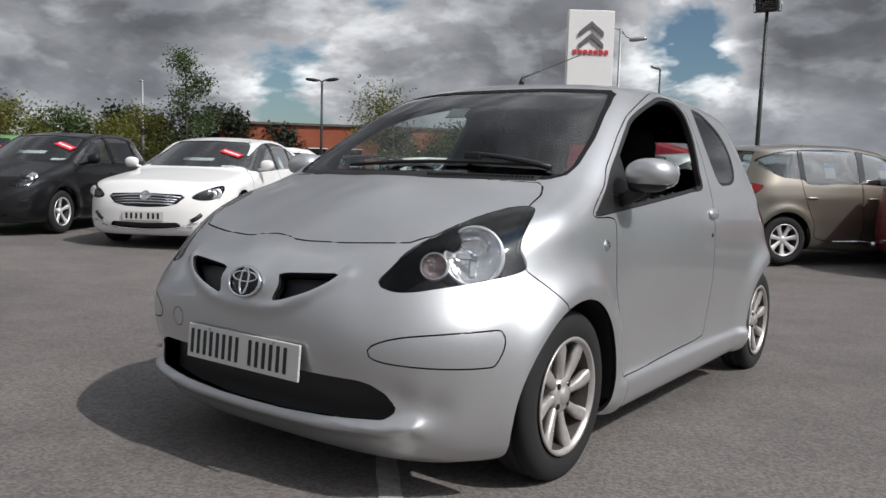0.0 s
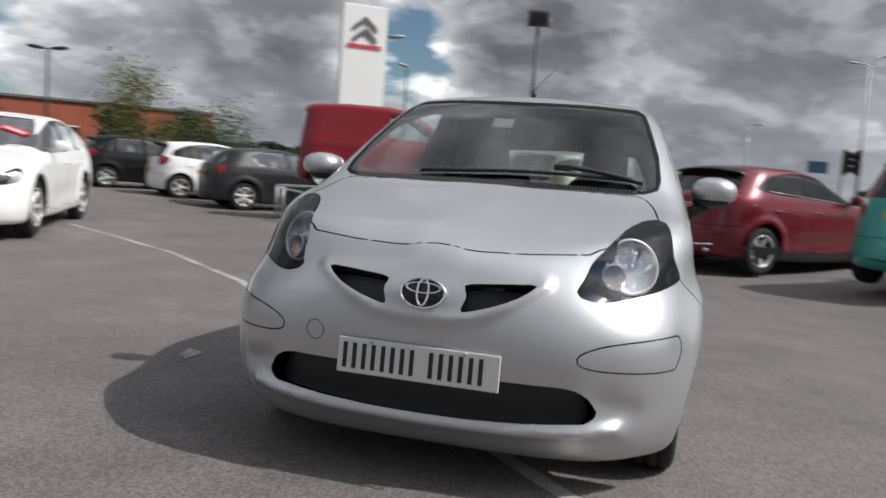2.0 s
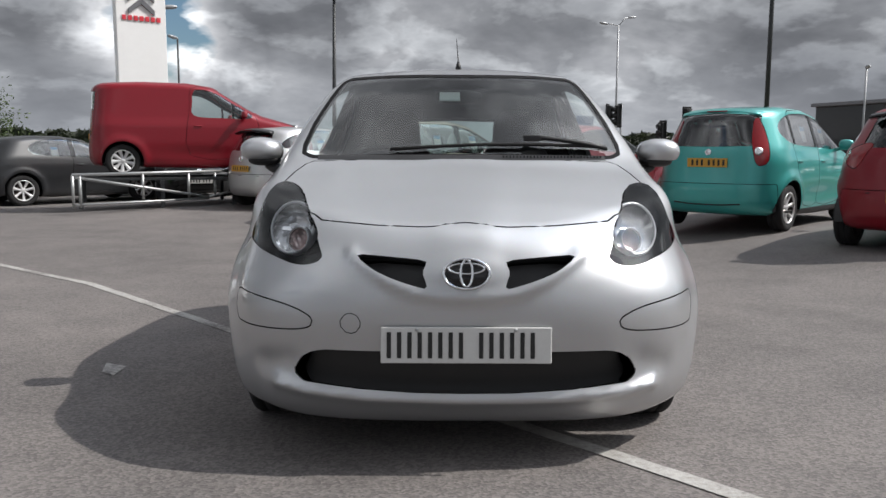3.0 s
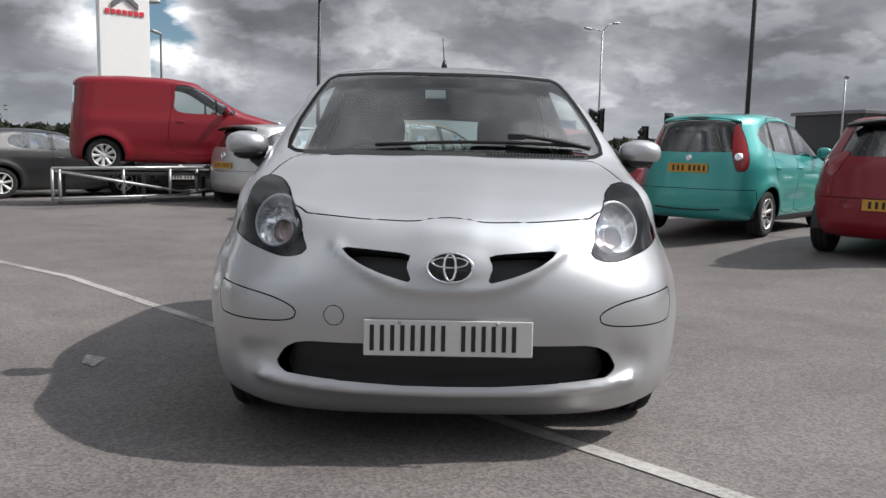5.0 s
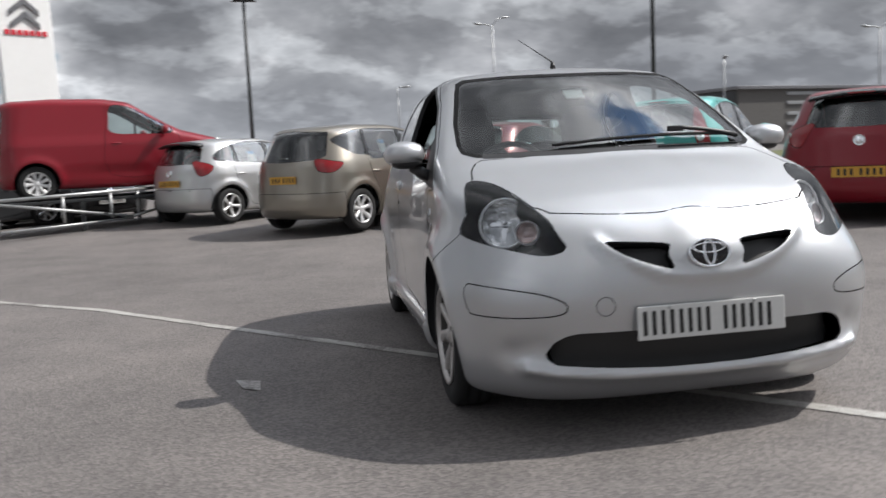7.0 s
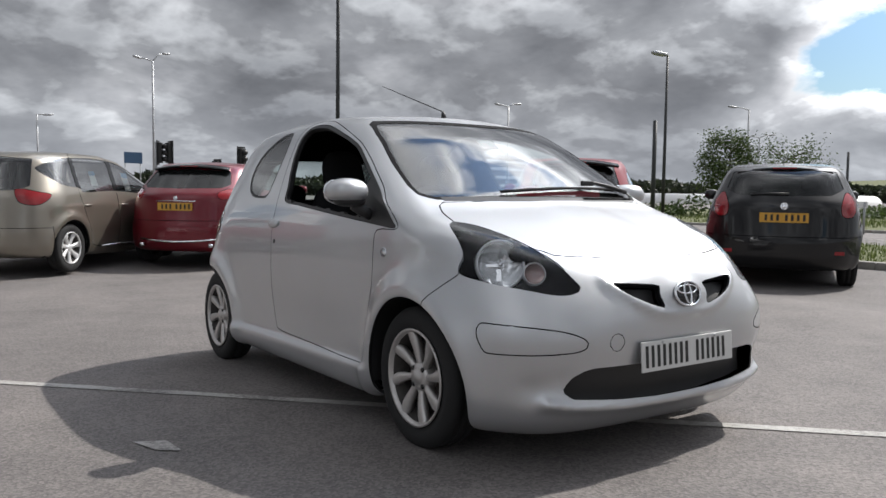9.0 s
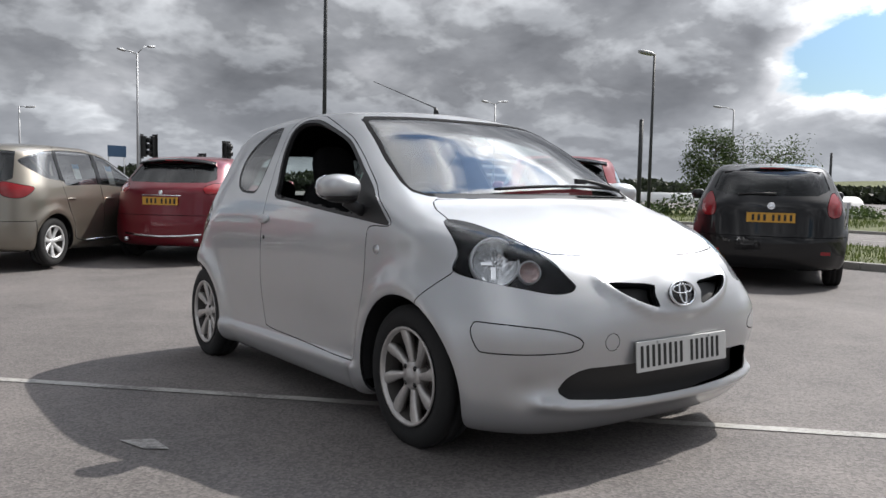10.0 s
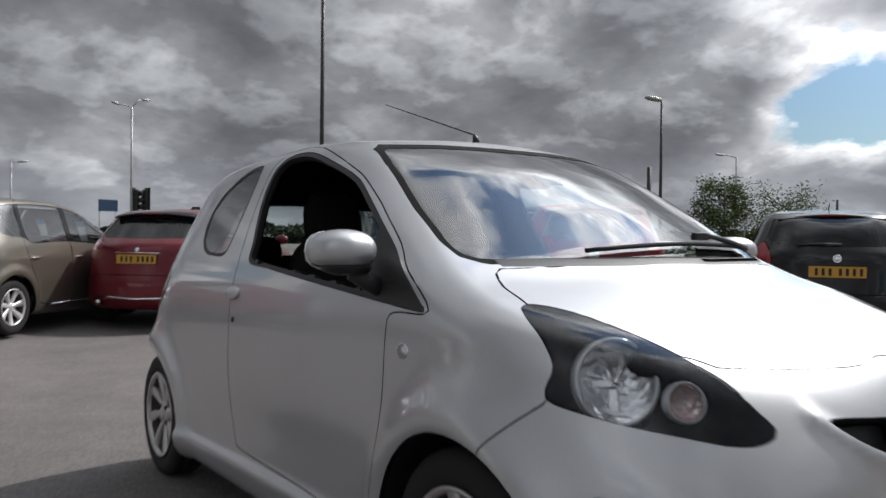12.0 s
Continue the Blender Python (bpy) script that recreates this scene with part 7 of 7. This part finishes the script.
tree(-31.9, 21.6, 6.7, 2.9, 0.10, LEAF, 3, 5200, 0.085, label="slender young tree with loose green leaves", low=0.25, base=-0.2)
tree(-33.6, 20.2, 3.6, 3.0, 0.10, LEAF_YELLOW, 4, 4200, 0.09, label="low bushy yellow-green tree", low=0.12, base=-0.2)
tree(-14.7, 16.9, 3.5, 2.9, 0.07, LEAF_YELLOW, 8, 5000, 0.06, label="bushy yellow-green sapling at the lot's edge", low=0.06, shoots=14, base=-0.2)
tree(-13.3, 18.2, 2.4, 2.6, 0.07, LEAF, 9, 4000, 0.06, label="low green bush at the lot's edge", low=0.05, shoots=12, base=-0.2)
tree(28.3, 18.7, 3.7, 2.7, 0.09, LEAF, 12, 6000, 0.085, label="leafy green tree beside the road", low=0.18)
tree(29.8, 16.6, 3.1, 3.0, 0.09, LEAF, 14, 4000, 0.07, label="thin-leaved tree beside the road", low=0.2)
for k, (x, y, h, w0, leaf) in enumerate(((-52.0, 14.5, 4.3, 5.5, LEAF_RUST), (-49.5, 17.8, 4.5, 5.0, LEAF_RUST), (-48.0, 20.6, 4.1, 4.6, LEAF_YELLOW), (-46.6, 23.4, 3.7, 4.2, LEAF), (-45.2, 26.0, 3.2, 3.6, LEAF_YELLOW), (-53.5, 11.0, 4.2, 5.0, LEAF_RUST))):
    tree(x, y, h, w0, 0.14, leaf, 20 + k, 5200, 0.15, label="full hedge tree in spring leaf behind the lot", low=0.08, shoots=14)
for k, (x, y, h, w0) in enumerate(((-61.5, 37.0, 5.4, 4.6), (-59.5, 39.6, 4.8, 4.0), (-57.6, 42.6, 6.0, 4.4), (-55.8, 44.8, 5.6, 4.2), (-53.2, 47.2, 4.4, 3.6), (-43.0, 52.0, 4.2, 4.5), (-39.0, 54.0, 3.8, 4.5))):
    tree(x, y, h, w0, 0.15, LEAF_DARK, 40 + k, 2000, 0.26, label="dark distant tree beyond the lot", low=0.1, shoots=12)


def shrubs(name, places, leaf, seed, label, size=0.10):
    """Low shrubs as one mass of small leaves."""
    rnd = random.Random(seed)
    verts, faces = [], []
    for x, y, r, h in places:
        for _ in range(int(380 * r)):
            a, d, q = rnd.uniform(0, 6.28), r * math.sqrt(rnd.random()), rnd.random()
            c = Vector((x + d * math.cos(a), y + d * math.sin(a), 0.1 + h * q * (1.05 - 0.55 * (d / r) ** 2)))
            u = Vector((rnd.gauss(0, 1), rnd.gauss(0, 1), rnd.gauss(0, 0.8))).normalized()
            v = u.cross(Vector((rnd.gauss(0, 1), rnd.gauss(0, 1), rnd.gauss(0, 1)))).normalized()
            s, n = size * rnd.uniform(0.6, 1.2), len(verts)
            verts += [c - u * s, c + v * s * 0.5, c + u * s, c - v * s * 0.5]
            faces.append((n, n + 1, n + 2, n + 3))
    mesh = bpy.data.meshes.new(name)
    mesh.from_pydata([tuple(p) for p in verts], [], faces)
    mesh.materials.append(leaf)
    return tagged(joined(name, mesh), label, "shrubs", kind="stuff")


rnd = random.Random(2)
shrubs("roadside_shrubs", [(22 + 1.3 * k + rnd.uniform(-0.5, 0.5), 21.5 - 1.0 * k + rnd.uniform(-0.6, 0.6), rnd.uniform(0.9, 1.5), rnd.uniform(0.5, 0.95)) for k in range(9)], LEAF, 6, "low grey-green shrubs beyond the road")
far = []
for k in range(46):
    b = radians(14 + 68 * k / 45 + rnd.uniform(-0.6, 0.6))
    d = rnd.uniform(150, 170)
    far.append((-2 + d * math.sin(b), -4 + d * math.cos(b), rnd.uniform(4, 7), rnd.uniform(2.2, 4.0)))
shrubs("far_treeline", far, LEAF_DARK, 7, "dark line of far trees on the horizon", 1.1)
far = []
for k in range(34):
    b = radians(-72 + 60 * k / 33 + rnd.uniform(-0.6, 0.6))
    d = rnd.uniform(120, 150)
    far.append((2 + d * math.sin(b), -4 + d * math.cos(b), rnd.uniform(4, 7), rnd.uniform(2.0, 3.6)))
shrubs("far_hedges", far, LEAF_DARK, 11, "dark far hedges on the horizon", 1.0)


def hill():
    """A low green rise far beyond the road."""
    bm = bmesh.new()
    rows = []
    for i in range(33):
        b = radians(48 + 45 * i / 32)
        swell = math.sin(math.pi * i / 32) ** 0.7
        rows.append([bm.verts.new(((200 + d) * math.sin(b), (200 + d) * math.cos(b), z * swell)) for d, z in ((0, 0.0), (40, 3.0), (110, 7.5), (170, 8.5), (260, 6.0))])
    for p, q in zip(rows, rows[1:]):
        for j in range(4):
            bm.faces.new((p[j], q[j], q[j + 1], p[j + 1]))
    bmesh.ops.recalc_face_normals(bm, faces=bm.faces)
    tagged(part("hill", bm, TURF), "low green hillside far beyond the road", "hill", kind="structure")


hill()


def brick_building():
    """A long low brick building with a flat roof, far behind the lot."""
    a, b = Vector((-57.0, 43.6)), Vector((-40.0, 60.5))
    long = (b - a).length
    h = thing("brick_building", "long low red brick building with a flat roof", "building", pose(a.x, a.y, 0, 0, 0, math.degrees(math.atan2(b.y - a.y, b.x - a.x))))
    part("wall", boxes(((0, 0, 0), (long, 12, 4.75))), BRICK, h, smooth=False)
    part("roof", boxes(((-0.2, -0.2, 4.75), (long + 0.2, 12.2, 4.98), 0.03)), ROOFING, h, smooth=False)
    for k in range(7):
        x = 1.6 + 3.2 * k
        win = part("window", boxes(((x, -0.05, 1.2), (x + 1.6, 0.06, 2.7))), GLOSS_BLACK, h, smooth=False)
        part("window_frame", boxes(((x - 0.06, -0.08, 1.12), (x + 1.66, -0.052, 1.2)), ((x - 0.06, -0.08, 2.7), (x + 1.66, -0.052, 2.78))), SIGN_WHITE, win, smooth=False)


brick_building()


def shed():
    """A long low grey warehouse beyond the road, seen past the parked cars."""
    h = thing("warehouse", "long low grey metal-clad warehouse with a flat roof", "building", pose(33.9, 58.0, 0, 0, 0, 20))
    part("wall", boxes(((0, 0, 0), (34, 7, 4.7))), ROOFING, h, "dark grey ribbed cladding", smooth=False)
    part("roof", boxes(((-0.3, -0.3, 4.7), (34.3, 7.3, 5.0), 0.04)), CHEVRON_GREY, h, smooth=False)
    for z in (1.6, 2.5, 3.4, 4.2):
        part("cladding_rail", boxes(((6.0, -0.10, z), (34.0, -0.004, z + 0.28), 0.02)), PALE_STEEL, h, "pale grey horizontal rail", smooth=False)
    part("end_wall", boxes(((-0.06, 0.2, 0.0), (-0.004, 6.9, 4.6))), GREY_PAINT, h, smooth=False)


shed()


def polytunnels():
    """Pale polytunnels beyond the road, a thin white band on the horizon."""
    for k in range(4):
        bm = bmesh.new()
        rows = []
        for x in (0.0, 26.0):
            rows.append([bm.verts.new((x, 2.2 * math.cos(math.pi * j / 12), 1.15 * math.sin(math.pi * j / 12))) for j in range(13)])
        for j in range(12):
            bm.faces.new((rows[0][j], rows[1][j], rows[1][j + 1], rows[0][j + 1]))
        bm.faces.new(rows[0])
        bm.faces.new(list(reversed(rows[1])))
        bmesh.ops.recalc_face_normals(bm, faces=bm.faces)
        tagged(part("polytunnel", bm, SIGN_WHITE, matrix=pose(62 + 3.4 * k, 74 - 4.6 * k, 0, 0, 0, -38 + 2 * k)), "long pale polytunnel in a field beyond the road", "polytunnel", group="polytunnels beyond the road")


polytunnels()
